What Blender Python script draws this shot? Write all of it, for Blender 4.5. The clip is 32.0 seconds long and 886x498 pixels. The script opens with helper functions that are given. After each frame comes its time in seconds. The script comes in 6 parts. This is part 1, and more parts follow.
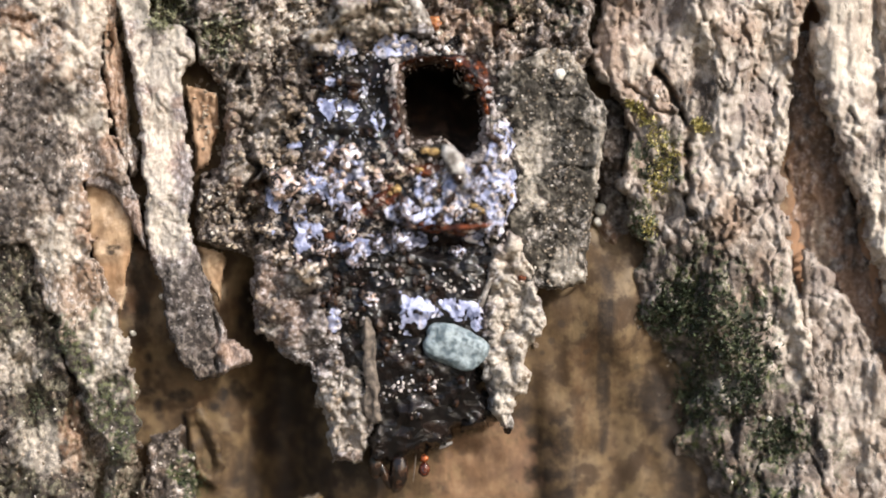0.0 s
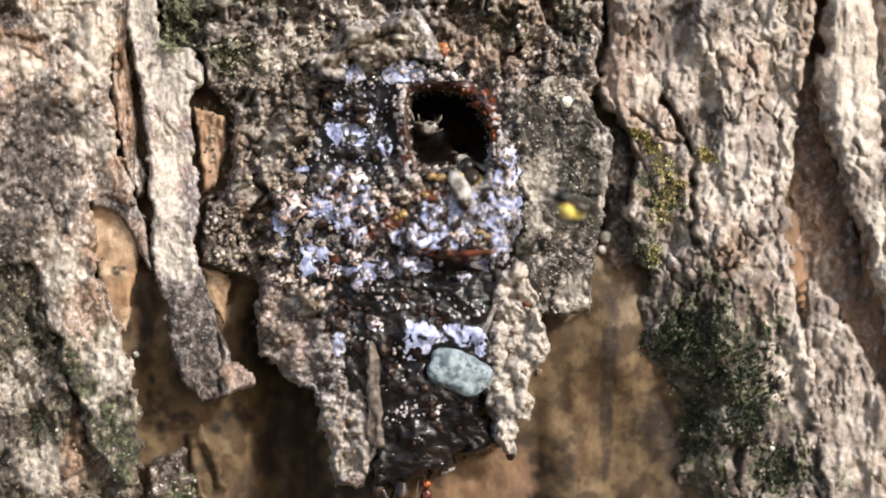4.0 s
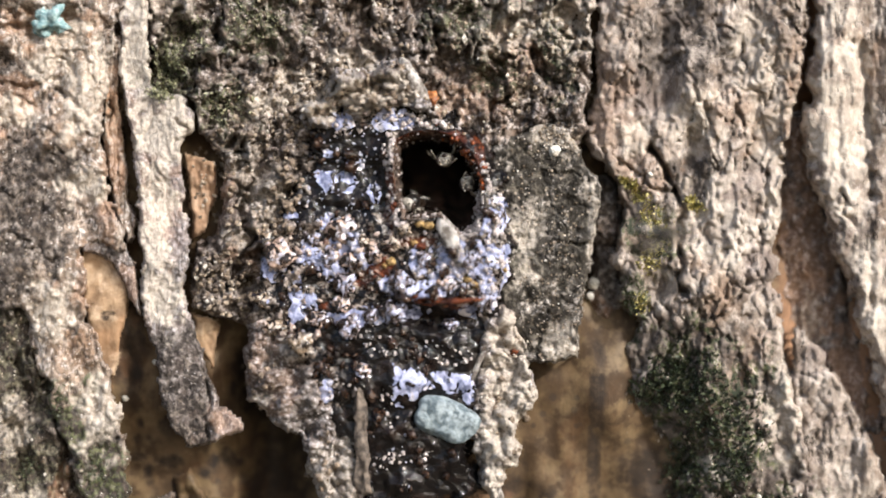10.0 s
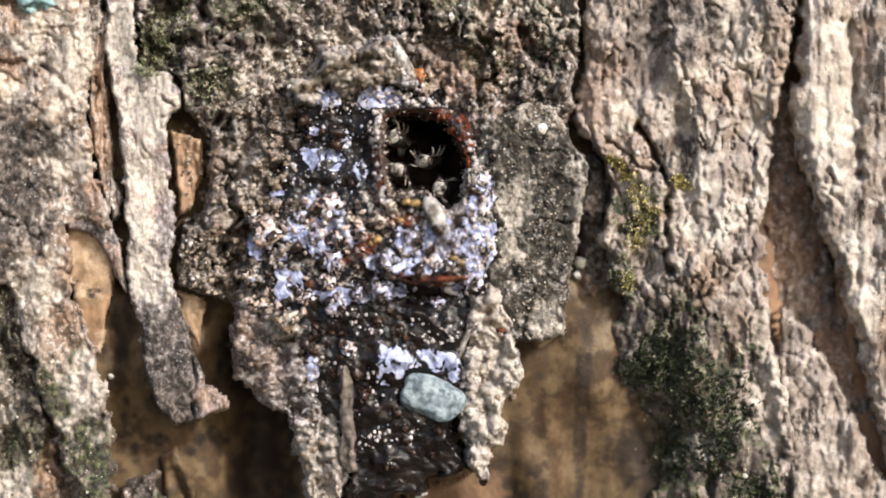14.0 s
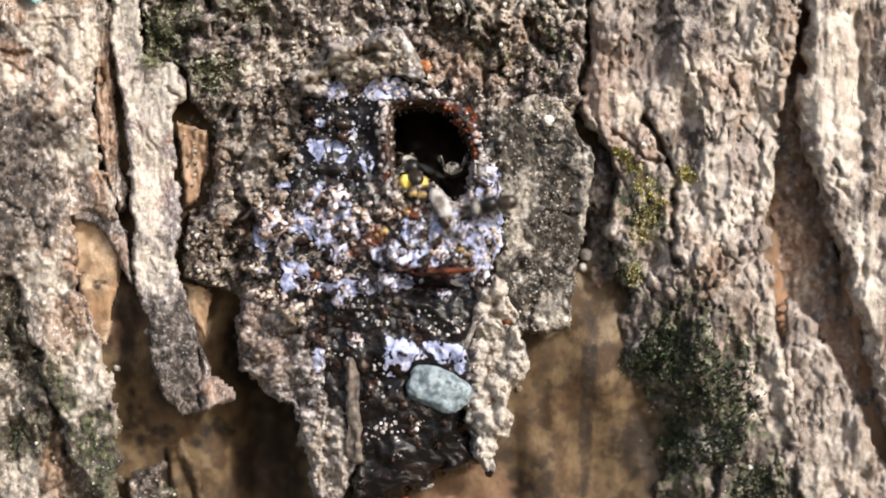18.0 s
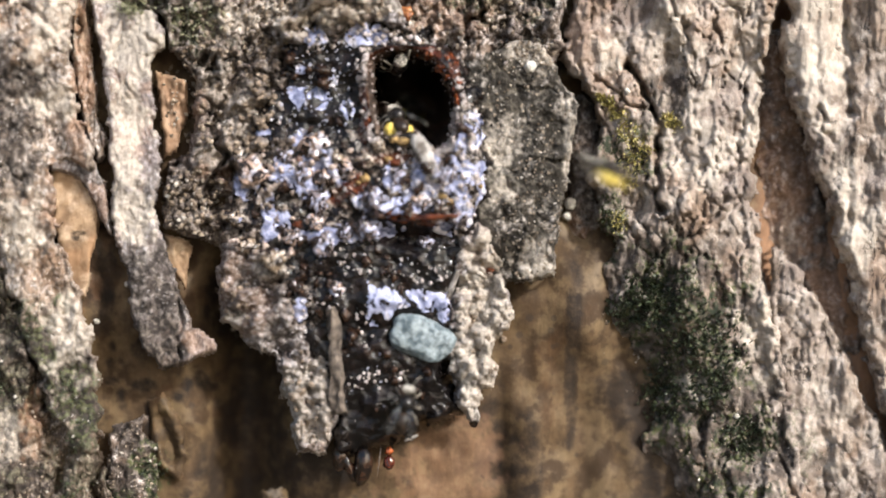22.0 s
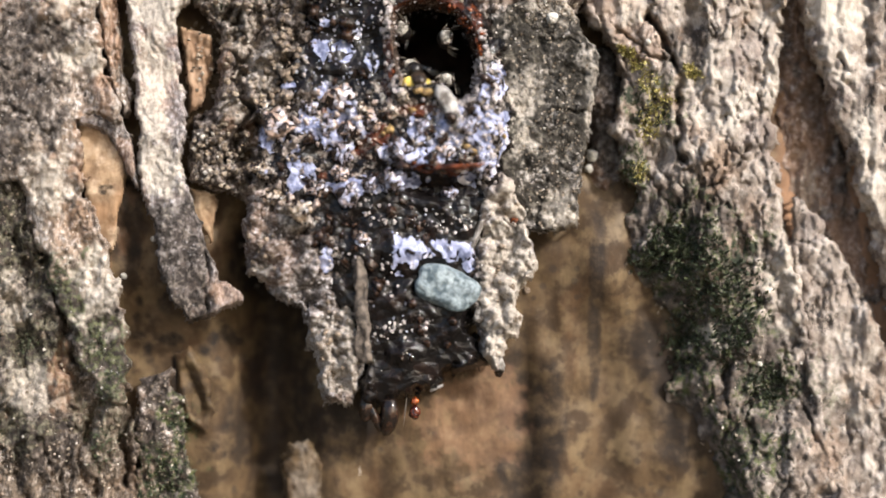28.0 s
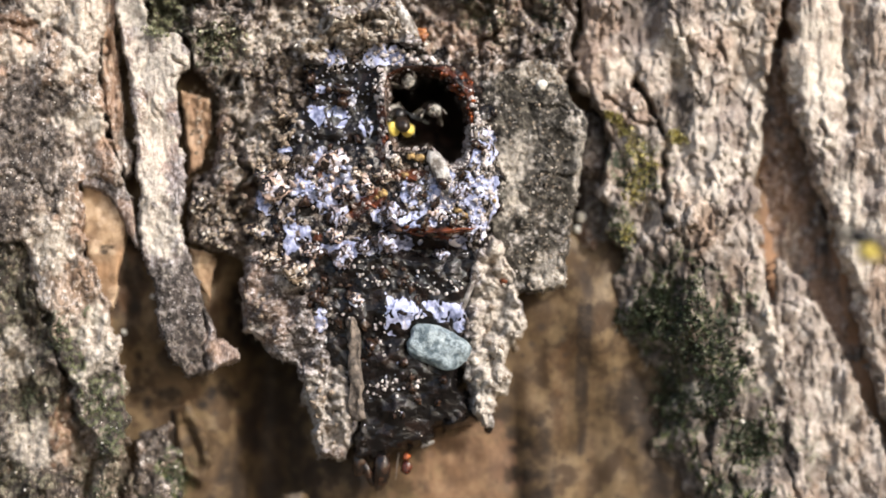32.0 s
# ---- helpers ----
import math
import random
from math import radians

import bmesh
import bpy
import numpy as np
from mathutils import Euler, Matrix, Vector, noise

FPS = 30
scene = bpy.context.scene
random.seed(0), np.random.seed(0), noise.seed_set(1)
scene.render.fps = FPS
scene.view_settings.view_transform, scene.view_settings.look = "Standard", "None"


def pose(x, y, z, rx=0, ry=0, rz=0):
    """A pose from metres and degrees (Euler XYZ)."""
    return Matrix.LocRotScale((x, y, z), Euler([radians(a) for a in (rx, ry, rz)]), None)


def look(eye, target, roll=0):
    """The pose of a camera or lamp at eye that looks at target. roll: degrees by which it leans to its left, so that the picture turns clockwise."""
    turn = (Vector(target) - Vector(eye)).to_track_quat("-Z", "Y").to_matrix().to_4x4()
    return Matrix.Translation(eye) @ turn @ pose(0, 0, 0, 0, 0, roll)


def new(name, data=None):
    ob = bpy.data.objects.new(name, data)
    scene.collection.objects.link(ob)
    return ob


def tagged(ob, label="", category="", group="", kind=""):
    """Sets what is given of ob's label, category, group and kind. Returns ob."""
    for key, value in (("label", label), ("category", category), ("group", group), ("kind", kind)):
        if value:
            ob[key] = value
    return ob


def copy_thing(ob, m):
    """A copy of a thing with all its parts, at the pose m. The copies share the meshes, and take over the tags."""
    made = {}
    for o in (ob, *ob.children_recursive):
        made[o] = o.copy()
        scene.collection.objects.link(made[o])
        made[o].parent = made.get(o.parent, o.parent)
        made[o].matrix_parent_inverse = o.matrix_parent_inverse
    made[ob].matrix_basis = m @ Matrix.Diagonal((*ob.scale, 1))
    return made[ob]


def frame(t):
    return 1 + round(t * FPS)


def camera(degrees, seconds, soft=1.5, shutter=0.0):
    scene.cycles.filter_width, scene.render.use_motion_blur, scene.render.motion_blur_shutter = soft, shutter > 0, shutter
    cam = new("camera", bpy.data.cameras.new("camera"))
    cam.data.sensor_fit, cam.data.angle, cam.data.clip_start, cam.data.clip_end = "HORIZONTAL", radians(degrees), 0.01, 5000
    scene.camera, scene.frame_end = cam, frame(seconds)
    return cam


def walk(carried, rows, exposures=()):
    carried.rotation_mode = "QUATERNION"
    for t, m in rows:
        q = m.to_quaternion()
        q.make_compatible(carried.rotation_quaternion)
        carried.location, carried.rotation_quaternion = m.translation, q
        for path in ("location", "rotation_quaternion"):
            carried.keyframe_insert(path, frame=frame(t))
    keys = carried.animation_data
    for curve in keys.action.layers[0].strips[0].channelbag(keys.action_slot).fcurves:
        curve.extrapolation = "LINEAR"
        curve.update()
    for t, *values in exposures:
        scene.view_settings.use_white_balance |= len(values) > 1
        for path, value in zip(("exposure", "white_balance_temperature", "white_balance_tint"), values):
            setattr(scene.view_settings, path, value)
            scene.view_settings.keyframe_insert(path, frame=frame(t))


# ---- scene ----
cam = camera(43.1, 32.0, soft=1.75, shutter=0.25)
cam.data.dof.use_dof, cam.data.dof.focus_distance, cam.data.dof.aperture_fstop = True, 0.1370, 4.6
# seconds; eye in millimetres from the nest's middle; yaw, pitch, roll in degrees
PATH = [
    (0.0, 0.456, -131.769, 5.088, 0.215, -2.172, 0.337),
    (0.5, 0.249, -131.747, 4.386, 0.167, -1.802, 0.582),
    (1.0, 0.376, -131.834, 4.112, 0.183, -1.510, 0.746),
    (1.5, 0.249, -131.976, 4.423, 0.090, -1.432, 0.844),
    (2.0, 0.305, -132.098, 5.335, 0.097, -1.591, 0.917),
    (2.5, 0.596, -132.068, 5.871, 0.229, -1.645, 0.980),
    (3.0, -0.025, -132.213, 4.833, 0.071, -1.096, 1.057),
    (3.5, -0.179, -132.030, 5.597, 0.124, -1.281, 1.067),
    (4.0, -0.706, -132.009, 5.567, 0.008, -1.081, 1.114),
    (4.5, -0.626, -131.951, 6.067, 0.108, -1.070, 1.141),
    (6.5, -0.646, -131.697, 7.293, 0.179, -1.025, 1.293),
    (7.0, -0.196, -131.755, 7.109, 0.274, -0.852, 1.308),
    (7.5, -0.195, -131.825, 7.510, 0.124, -0.826, 1.340),
    (8.0, 0.005, -131.984, 8.662, 0.033, -0.992, 1.378),
    (8.5, 0.217, -132.101, 9.077, -0.016, -0.828, 1.352),
    (9.0, 0.483, -132.256, 9.110, 0.019, -0.567, 1.374),
    (9.5, 0.215, -132.380, 9.665, -0.105, -0.571, 1.399),
    (10.0, 0.681, -132.571, 9.340, 0.053, -0.247, 1.426),
    (10.5, 0.628, -132.512, 9.513, -0.028, -0.313, 1.445),
    (11.0, 0.752, -132.537, 8.751, -0.022, -0.177, 1.479),
    (11.5, 0.638, -132.366, 8.553, -0.078, -0.315, 1.535),
    (12.0, 1.085, -132.176, 9.171, 0.040, -0.719, 1.525),
    (12.5, 0.392, -132.100, 9.028, -0.347, -0.727, 1.569),
    (13.0, 0.603, -132.169, 8.577, -0.393, -0.613, 1.587),
    (13.5, 1.994, -132.198, 8.749, 0.014, -0.819, 1.585),
    (14.0, 2.168, -132.335, 7.578, -0.047, -0.602, 1.589),
    (14.5, 2.250, -132.176, 7.198, -0.063, -0.875, 1.649),
    (15.0, 1.740, -132.214, 6.309, -0.267, -0.917, 1.647),
    (15.5, 1.890, -132.222, 5.474, -0.185, -0.792, 1.612),
    (17.5, 1.351, -132.273, 6.294, -0.151, -0.755, 1.602),
    (18.0, 1.067, -132.304, 7.746, -0.206, -1.103, 1.632),
    (18.5, 1.281, -132.242, 7.514, -0.064, -1.053, 1.632),
    (19.0, 1.103, -132.079, 6.033, -0.127, -0.654, 1.577),
    (19.5, 0.890, -131.720, 6.373, -0.325, -1.062, 1.481),
    (20.0, 0.903, -131.436, 4.015, -0.508, -0.420, 1.393),
    (20.5, 1.449, -131.154, 3.610, -0.498, -0.679, 1.311),
    (21.0, 1.507, -131.201, 1.778, -0.691, -0.375, 1.247),
    (21.5, 2.580, -131.115, 1.924, -0.427, -0.894, 1.243),
    (22.0, 2.461, -131.108, 1.211, -0.568, -0.975, 1.250),
    (22.5, 2.805, -131.026, 0.879, -0.442, -1.113, 1.248),
    (23.0, 2.179, -131.090, 0.220, -0.685, -1.035, 1.212),
    (23.5, 2.253, -131.016, -0.124, -0.615, -1.064, 1.221),
    (24.0, 2.022, -130.881, -0.530, -0.690, -1.003, 1.240),
    (24.5, 2.265, -130.778, -0.156, -0.593, -1.211, 1.229),
    (25.0, 2.149, -130.612, -0.832, -0.651, -1.023, 1.237),
    (25.5, 2.162, -130.415, -1.932, -0.690, -0.789, 1.244),
    (27.5, 0.548, -131.082, -5.324, -0.563, -0.918, 0.869),
    (28.0, 0.063, -132.343, -5.478, -0.381, -0.688, 0.784),
    (28.5, -0.175, -133.491, -4.313, -0.262, -0.787, 0.825),
    (29.0, 0.035, -134.158, -3.383, -0.145, -0.769, 0.869),
    (29.5, 0.135, -134.529, -2.467, -0.200, -0.811, 0.904),
    (30.0, 0.622, -134.713, -2.608, -0.163, -0.501, 0.959),
    (30.5, 0.579, -134.993, -2.420, -0.322, -0.344, 0.974),
    (31.0, 0.657, -135.274, -1.596, -0.351, -0.295, 1.008),
    (31.5, 1.106, -135.682, -0.252, -0.217, -0.292, 1.026),
    (32.0, 0.989, -136.159, 1.355, -0.370, -0.390, 1.051),
]
walk(cam, [(t, pose(x / 1000, y / 1000, 1.1 + z / 1000, 90 + pitch, 0, yaw) @ pose(0, 0, 0, 0, 0, roll)) for t, x, y, z, yaw, pitch, roll in PATH])

# ---- world and sun: open hazy daylight, the sun high on the right before the trunk ----
SUN = Vector((0.58, -0.62, 0.53)).normalized()
world = bpy.data.worlds.new("sky")
scene.world = world
world.use_nodes = True
sky = world.node_tree.nodes.new("ShaderNodeTexSky")
sky.sky_type, sky.sun_disc = "NISHITA", False
sky.sun_elevation = math.asin(SUN.z)
sky.sun_rotation = math.atan2(SUN.x, SUN.y)
sky.dust_density = 3.0
world.node_tree.links.new(sky.outputs[0], world.node_tree.nodes["Background"].inputs[0])
world.node_tree.nodes["Background"].inputs[1].default_value = 0.222
lamp = bpy.data.lights.new("sun", "SUN")
lamp.energy, lamp.angle, lamp.color = 5.05, radians(4.0), (1.0, 0.982, 0.960)
sun = new("sun", lamp)
sun.matrix_world = look(SUN * 5 + Vector((0, 0, 1.1)), (0, 0, 1.1))

# ---- materials ----
class Nodes:
    """A small helper to write a material's nodes line by line."""

    def __init__(self, name):
        self.mat = bpy.data.materials.new(name)
        self.mat.use_nodes = True
        self.tree = self.mat.node_tree
        self.bsdf = self.tree.nodes["Principled BSDF"]
        self.coord = self.tree.nodes.new("ShaderNodeTexCoord").outputs["Object"]

    def plug(self, value, socket):
        if isinstance(value, bpy.types.NodeSocket):
            self.tree.links.new(value, socket)
        elif isinstance(value, tuple):
            socket.default_value = (*value, 1.0)[:4]
        else:
            socket.default_value = value

    def stretched(self, sx, sy, sz):
        node = self.tree.nodes.new("ShaderNodeMapping")
        self.tree.links.new(self.coord, node.inputs[0])
        node.inputs["Scale"].default_value = (sx, sy, sz)
        return node.outputs[0]

    def noise(self, scale, detail=4.0, rough=0.6, warp=0.0, at=None):
        node = self.tree.nodes.new("ShaderNodeTexNoise")
        self.tree.links.new(at or self.coord, node.inputs["Vector"])
        node.inputs["Scale"].default_value, node.inputs["Detail"].default_value = scale, detail
        node.inputs["Roughness"].default_value, node.inputs["Distortion"].default_value = rough, warp
        return node.outputs["Fac"]

    def cells(self, scale, at=None):
        node = self.tree.nodes.new("ShaderNodeTexVoronoi")
        self.tree.links.new(at or self.coord, node.inputs["Vector"])
        node.inputs["Scale"].default_value = scale
        return node.outputs["Distance"]

    def step(self, value, low, high, to_low=0.0, to_high=1.0):
        node = self.tree.nodes.new("ShaderNodeMapRange")
        node.interpolation_type = "SMOOTHSTEP"
        for k, v in enumerate((value, low, high, to_low, to_high)):
            self.plug(v, node.inputs[k])
        return node.outputs[0]

    def calc(self, how, a, b):
        node = self.tree.nodes.new("ShaderNodeMath")
        node.operation = how
        self.plug(a, node.inputs[0]), self.plug(b, node.inputs[1])
        return node.outputs[0]

    def mix(self, fac, a, b, how="MIX"):
        node = self.tree.nodes.new("ShaderNodeMix")
        node.data_type, node.blend_type = "RGBA", how
        self.plug(fac, node.inputs["Factor"]), self.plug(a, node.inputs[6]), self.plug(b, node.inputs[7])
        return node.outputs[2]

    def mask(self, name):
        node = self.tree.nodes.new("ShaderNodeAttribute")
        node.attribute_name = name
        return node.outputs["Fac"]

    def chance(self):
        return self.tree.nodes.new("ShaderNodeObjectInfo").outputs["Random"]

    def bump(self, height, depth, strength=1.0):
        node = self.tree.nodes.new("ShaderNodeBump")
        self.plug(height, node.inputs["Height"])
        node.inputs["Distance"].default_value, node.inputs["Strength"].default_value = depth, strength
        self.tree.links.new(node.outputs[0], self.bsdf.inputs["Normal"])

    def done(self, colour, rough, **more):
        self.plug(colour, self.bsdf.inputs["Base Color"]), self.plug(rough, self.bsdf.inputs["Roughness"])
        for key, value in more.items():
            self.plug(value, self.bsdf.inputs[key.replace("_", " ")])
        return self.mat


def bark(name, deep, mid, pale, grain=2600, fibre=0.35, rough=0.85, spots=0.0, wet=0.3, streak=0.75, bump=0.00028, glint=0.7, stain_shade_grain=900, veins=0.75, stain_shade_tones=((0.030, 0.024, 0.021), (0.15, 0.124, 0.105))):
    """Bark: blotches of three tones, fine fibres, pale crumbs, painted glints, and the stains, painted shade and moss
    that the surface carries as masks.
    """
    deep, mid, pale = ((c[0] * 0.95, c[1] * 0.99, c[2] * 1.14) for c in (deep, mid, pale))
    n = Nodes(name)
    broad = n.noise(230, 5, 0.65, 0.4)
    fine = n.noise(grain, 4, 0.7, 0.2, n.stretched(1, 1, fibre))
    crumb = n.noise(grain * 0.5, 3, 0.6)
    tone = n.mix(n.step(broad, 0.40, 0.62), deep, mid)
    tone = n.mix(n.calc("MULTIPLY", n.step(crumb, 0.46, 0.66), 0.85), tone, pale)
    hue = n.noise(85, 4, 0.6, 0.6)
    tone = n.mix(n.step(hue, 0.53, 0.66, 0.0, 0.55), tone, n.mix(crumb, tuple(c * k for c, k in zip(deep, (0.95, 0.72, 0.55))), tuple(c * k for c, k in zip(mid, (1.0, 0.80, 0.62)))))
    tone = n.mix(n.step(hue, 0.36, 0.46, 0.45, 0.0), tone, n.mix(crumb, tuple(c * k for c, k in zip(deep, (0.90, 0.86, 0.95))), tuple(c * k for c, k in zip(mid, (0.80, 0.78, 0.84)))))
    tone = n.mix(n.step(fine, 0.36, 0.60, streak, 0.0), tone, tuple(c * 0.38 for c in deep))
    vein = n.calc("ABSOLUTE", n.calc("SUBTRACT", n.noise(430, 4, 0.55, 0.3, n.stretched(1, 1, 0.5)), 0.5), 0.0)
    vein = n.calc("MULTIPLY", n.step(vein, 0.0, 0.016, veins, 0.0), n.step(n.noise(170, 3), 0.47, 0.56))
    tone = n.mix(vein, tone, tuple(c * 0.22 for c in deep))
    if spots:
        dots = n.step(n.cells(420), 0.18, 0.23, spots, 0.0)
        dots = n.calc("MULTIPLY", dots, n.step(n.noise(160, 2), 0.48, 0.56))
        tone = n.mix(dots, tone, (0.028, 0.022, 0.018))
    # the dark mask holds stains, and on some pieces shade painted as colour
    stain_shade = n.calc("MULTIPLY", n.mask("dark"), n.step(n.noise(stain_shade_grain, 4, 0.7), 0.34, 0.56, 0.55, 1.0))
    tone = n.mix(stain_shade, tone, n.mix(n.step(crumb, 0.47, 0.64), *stain_shade_tones))
    # pale dots imitate wet glints in the bark's colour
    glint_dots = n.calc("MULTIPLY", n.step(n.cells(1500), 0.12, 0.20, glint, 0.0), n.step(n.noise(260, 3), 0.47, 0.58))
    tone = n.mix(glint_dots, tone, tuple(min(c * 1.12, 0.8) for c in pale))
    rusty = n.calc("MULTIPLY", n.mask("rust"), n.step(broad, 0.3, 0.6, 0.5, 1.0))
    tone = n.mix(rusty, tone, n.mix(fine, (0.20, 0.09, 0.045), (0.50, 0.30, 0.18)))
    green = n.calc("MULTIPLY", n.mask("moss"), n.step(n.noise(1300, 3, 0.65), 0.42, 0.58))
    tone = n.mix(green, tone, n.mix(n.step(crumb, 0.42, 0.62), (0.016, 0.024, 0.012), (0.085, 0.095, 0.035)))
    chalk = n.calc("MULTIPLY", n.mask("chalk"), n.step(crumb, 0.35, 0.6, 0.45, 1.0))
    tone = n.mix(chalk, tone, n.mix(fine, (0.42, 0.35, 0.28), (0.72, 0.66, 0.58)))
    n.bump(n.calc("SUBTRACT", n.calc("ADD", n.calc("MULTIPLY", fine, 0.7), crumb), n.calc("MULTIPLY", vein, 0.8)), bump)
    return n.done(tone, n.step(crumb, 0.3, 0.7, rough, rough - 0.28), Specular_IOR_Level=wet)


BARK_TAN = bark("tan_outer_bark", (0.215, 0.150, 0.096), (0.430, 0.335, 0.240), (0.77, 0.680, 0.555))
BARK_OLIVE = bark("mossy_tan_bark", (0.090, 0.062, 0.038), (0.235, 0.174, 0.115), (0.50, 0.410, 0.305), grain=2600)
BARK_GREY = bark("grey_flaky_bark", (0.20, 0.152, 0.118), (0.43, 0.36, 0.295), (0.68, 0.61, 0.53), grain=3200, glint=0.4)
BARK_ROUGH = bark("rough_dark_bark", (0.108, 0.077, 0.053), (0.290, 0.220, 0.157), (0.68, 0.585, 0.475), grain=2300, fibre=0.8)
BARK_RIGHT = bark("ridged_bark", (0.18, 0.134, 0.094), (0.365, 0.292, 0.216), (0.52, 0.440, 0.340), grain=1100, fibre=0.5, streak=0.40, bump=0.00016, glint=0.25)
BARK_LEAD = bark("lead_grey_bark", (0.030, 0.025, 0.017), (0.100, 0.082, 0.058), (0.60, 0.52, 0.41), grain=2300, fibre=0.9, glint=0.9, stain_shade_grain=420, stain_shade_tones=((0.022, 0.018, 0.013), (0.085, 0.072, 0.052)))
INNER = bark("tan_inner_bark", (0.052, 0.030, 0.0130), (0.116, 0.070, 0.030), (0.180, 0.119, 0.054), grain=700, fibre=0.25, spots=0.5, streak=0.25, bump=0.00012, glint=0.0, stain_shade_grain=600, veins=0.0, stain_shade_tones=((0.016, 0.011, 0.008), (0.058, 0.036, 0.019)))
# the same inner bark coloured as sunlit; INNER above holds the tone for shade
INNER_SUNLIT = bark("sunlit_inner_bark", (0.20, 0.122, 0.062), (0.41, 0.270, 0.145), (0.58, 0.420, 0.255), grain=700, fibre=0.25, streak=0.2, bump=0.00012, glint=0.0, veins=0.0, stain_shade_tones=((0.016, 0.011, 0.008), (0.058, 0.036, 0.019)))
CRUST = bark("pale_mud_crust", (0.11, 0.078, 0.055), (0.37, 0.300, 0.238), (0.82, 0.760, 0.68), grain=3400, fibre=0.9, wet=0.5)


def resin_material(name, black, brown):
    """Black-brown sticky resin, amber where it is thin, with a lavender sky sheen painted on part of it."""
    n = Nodes(name)
    broad, fine = n.noise(420, 4, 0.6), n.noise(2600, 3, 0.6)
    tone = n.mix(n.step(broad, 0.45, 0.75), black, brown)
    amber = n.calc("MULTIPLY", n.mask("rust"), n.step(broad, 0.35, 0.6, 0.3, 1.0))
    tone = n.mix(amber, tone, n.mix(fine, (0.018, 0.006, 0.003), (0.20, 0.045, 0.012)))
    dusty = n.calc("MULTIPLY", n.mask("chalk"), n.step(n.noise(1100, 4, 0.7), 0.49, 0.58))
    tone = n.mix(dusty, tone, n.mix(n.step(fine, 0.4, 0.6), (0.16, 0.115, 0.085), (0.66, 0.57, 0.50)))
    # lavender-white patches put the sky's reflection into the resin's colour
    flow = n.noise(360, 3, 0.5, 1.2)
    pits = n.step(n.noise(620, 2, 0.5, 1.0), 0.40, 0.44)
    pale_sheen = n.step(n.calc("ADD", n.calc("MULTIPLY", n.mask("pale_sheen"), 0.42), flow), 0.76, 0.79)
    pale_sheen = n.calc("MULTIPLY", pale_sheen, pits)
    sheen_tone = n.mix(n.step(n.noise(900, 3, 0.6, 0.8), 0.36, 0.60), (0.15, 0.17, 0.28), (0.42, 0.445, 0.63))
    tone = n.mix(pale_sheen, tone, n.mix(n.step(flow, 0.57, 0.66), sheen_tone, (0.72, 0.69, 0.75)))
    speck = n.calc("MULTIPLY", n.step(n.cells(1500), 0.08, 0.15, 1.0, 0.0), n.step(n.noise(330, 3), 0.55, 0.62))
    tone = n.mix(speck, tone, (0.60, 0.54, 0.50))
    n.bump(n.calc("ADD", n.calc("ADD", n.calc("MULTIPLY", fine, 1.1), n.calc("MULTIPLY", broad, 2.8)), n.calc("MULTIPLY", pale_sheen, 0.8)), 0.00013)
    rough = n.calc("ADD", n.step(fine, 0.35, 0.7, 0.08, 0.20), n.calc("MULTIPLY", dusty, 0.4))
    return n.done(tone, rough, Specular_IOR_Level=0.26, Coat_Weight=0.12, Coat_Roughness=0.05)


def plain(name, low, high, scale, rough, bump=0.0, **more):
    """A simple material: two tones in fine noise, varied a little from piece to piece."""
    n = Nodes(name)
    grain = n.noise(scale, 4, 0.65)
    tone = n.mix(n.step(grain, 0.36, 0.64), low, high)
    tone = n.mix(n.step(n.chance(), 0.0, 1.0, 0.0, 0.35), tone, tuple(c * 0.45 for c in low))
    if bump:
        n.bump(grain, bump)
    return n.done(tone, rough, **more)


RESIN = resin_material("dark_sticky_resin", (0.006, 0.005, 0.005), (0.018, 0.011, 0.009))
LINING = resin_material("brown_resin_lining", (0.060, 0.044, 0.036), (0.21, 0.130, 0.092))
# pieces that are set in unit size on the nest: their grain is given for a radius of one
AMBER = plain("amber_resin", (0.028, 0.008, 0.004), (0.17, 0.043, 0.014), 1.6, 0.14, 0.0001, Specular_IOR_Level=0.6)
AMBER_BIT = plain("orange_resin_bit", (0.012, 0.005, 0.004), (0.34, 0.075, 0.014), 0.9, 0.16, 0.0001, Specular_IOR_Level=0.6)
ORANGE_BEAD = plain("orange_bead", (0.20, 0.055, 0.02), (0.62, 0.27, 0.10), 1.3, 0.25, 0.0001)
DARK_RED = plain("dark_red_resin", (0.030, 0.007, 0.004), (0.11, 0.022, 0.009), 1.3, 0.12, 0.0001, Specular_IOR_Level=0.6)
DARK_DROP = plain("dark_resin_drop", (0.008, 0.006, 0.005), (0.050, 0.024, 0.014), 1.3, 0.10, 0.0001, Specular_IOR_Level=0.5)
# pale lavender pieces stand in for sky glints on the resin
SHEEN_PALE = plain("sheen_coloured_resin", (0.24, 0.25, 0.34), (0.68, 0.67, 0.75), 1.8, 0.16, 0.0001, Specular_IOR_Level=0.6)
GRIT = plain("pale_grit", (0.32, 0.25, 0.23), (0.80, 0.75, 0.74), 1.6, 0.40, 0.0001, Specular_IOR_Level=0.6)
CRUMB = plain("brown_crumb", (0.07, 0.048, 0.032), (0.40, 0.31, 0.23), 1.5, 0.8, 0.0001)
PINK_CRUMB = plain("pinkish_crumb", (0.22, 0.145, 0.110), (0.74, 0.62, 0.56), 1.6, 0.35, 0.0001, Specular_IOR_Level=0.5)
OCHRE = plain("ochre_wax", (0.12, 0.07, 0.03), (0.44, 0.29, 0.10), 1.8, 0.5, 0.0001)
STONE = plain("blue_grey_stone", (0.075, 0.105, 0.122), (0.29, 0.343, 0.365), 5.0, 0.5, 0.0003)
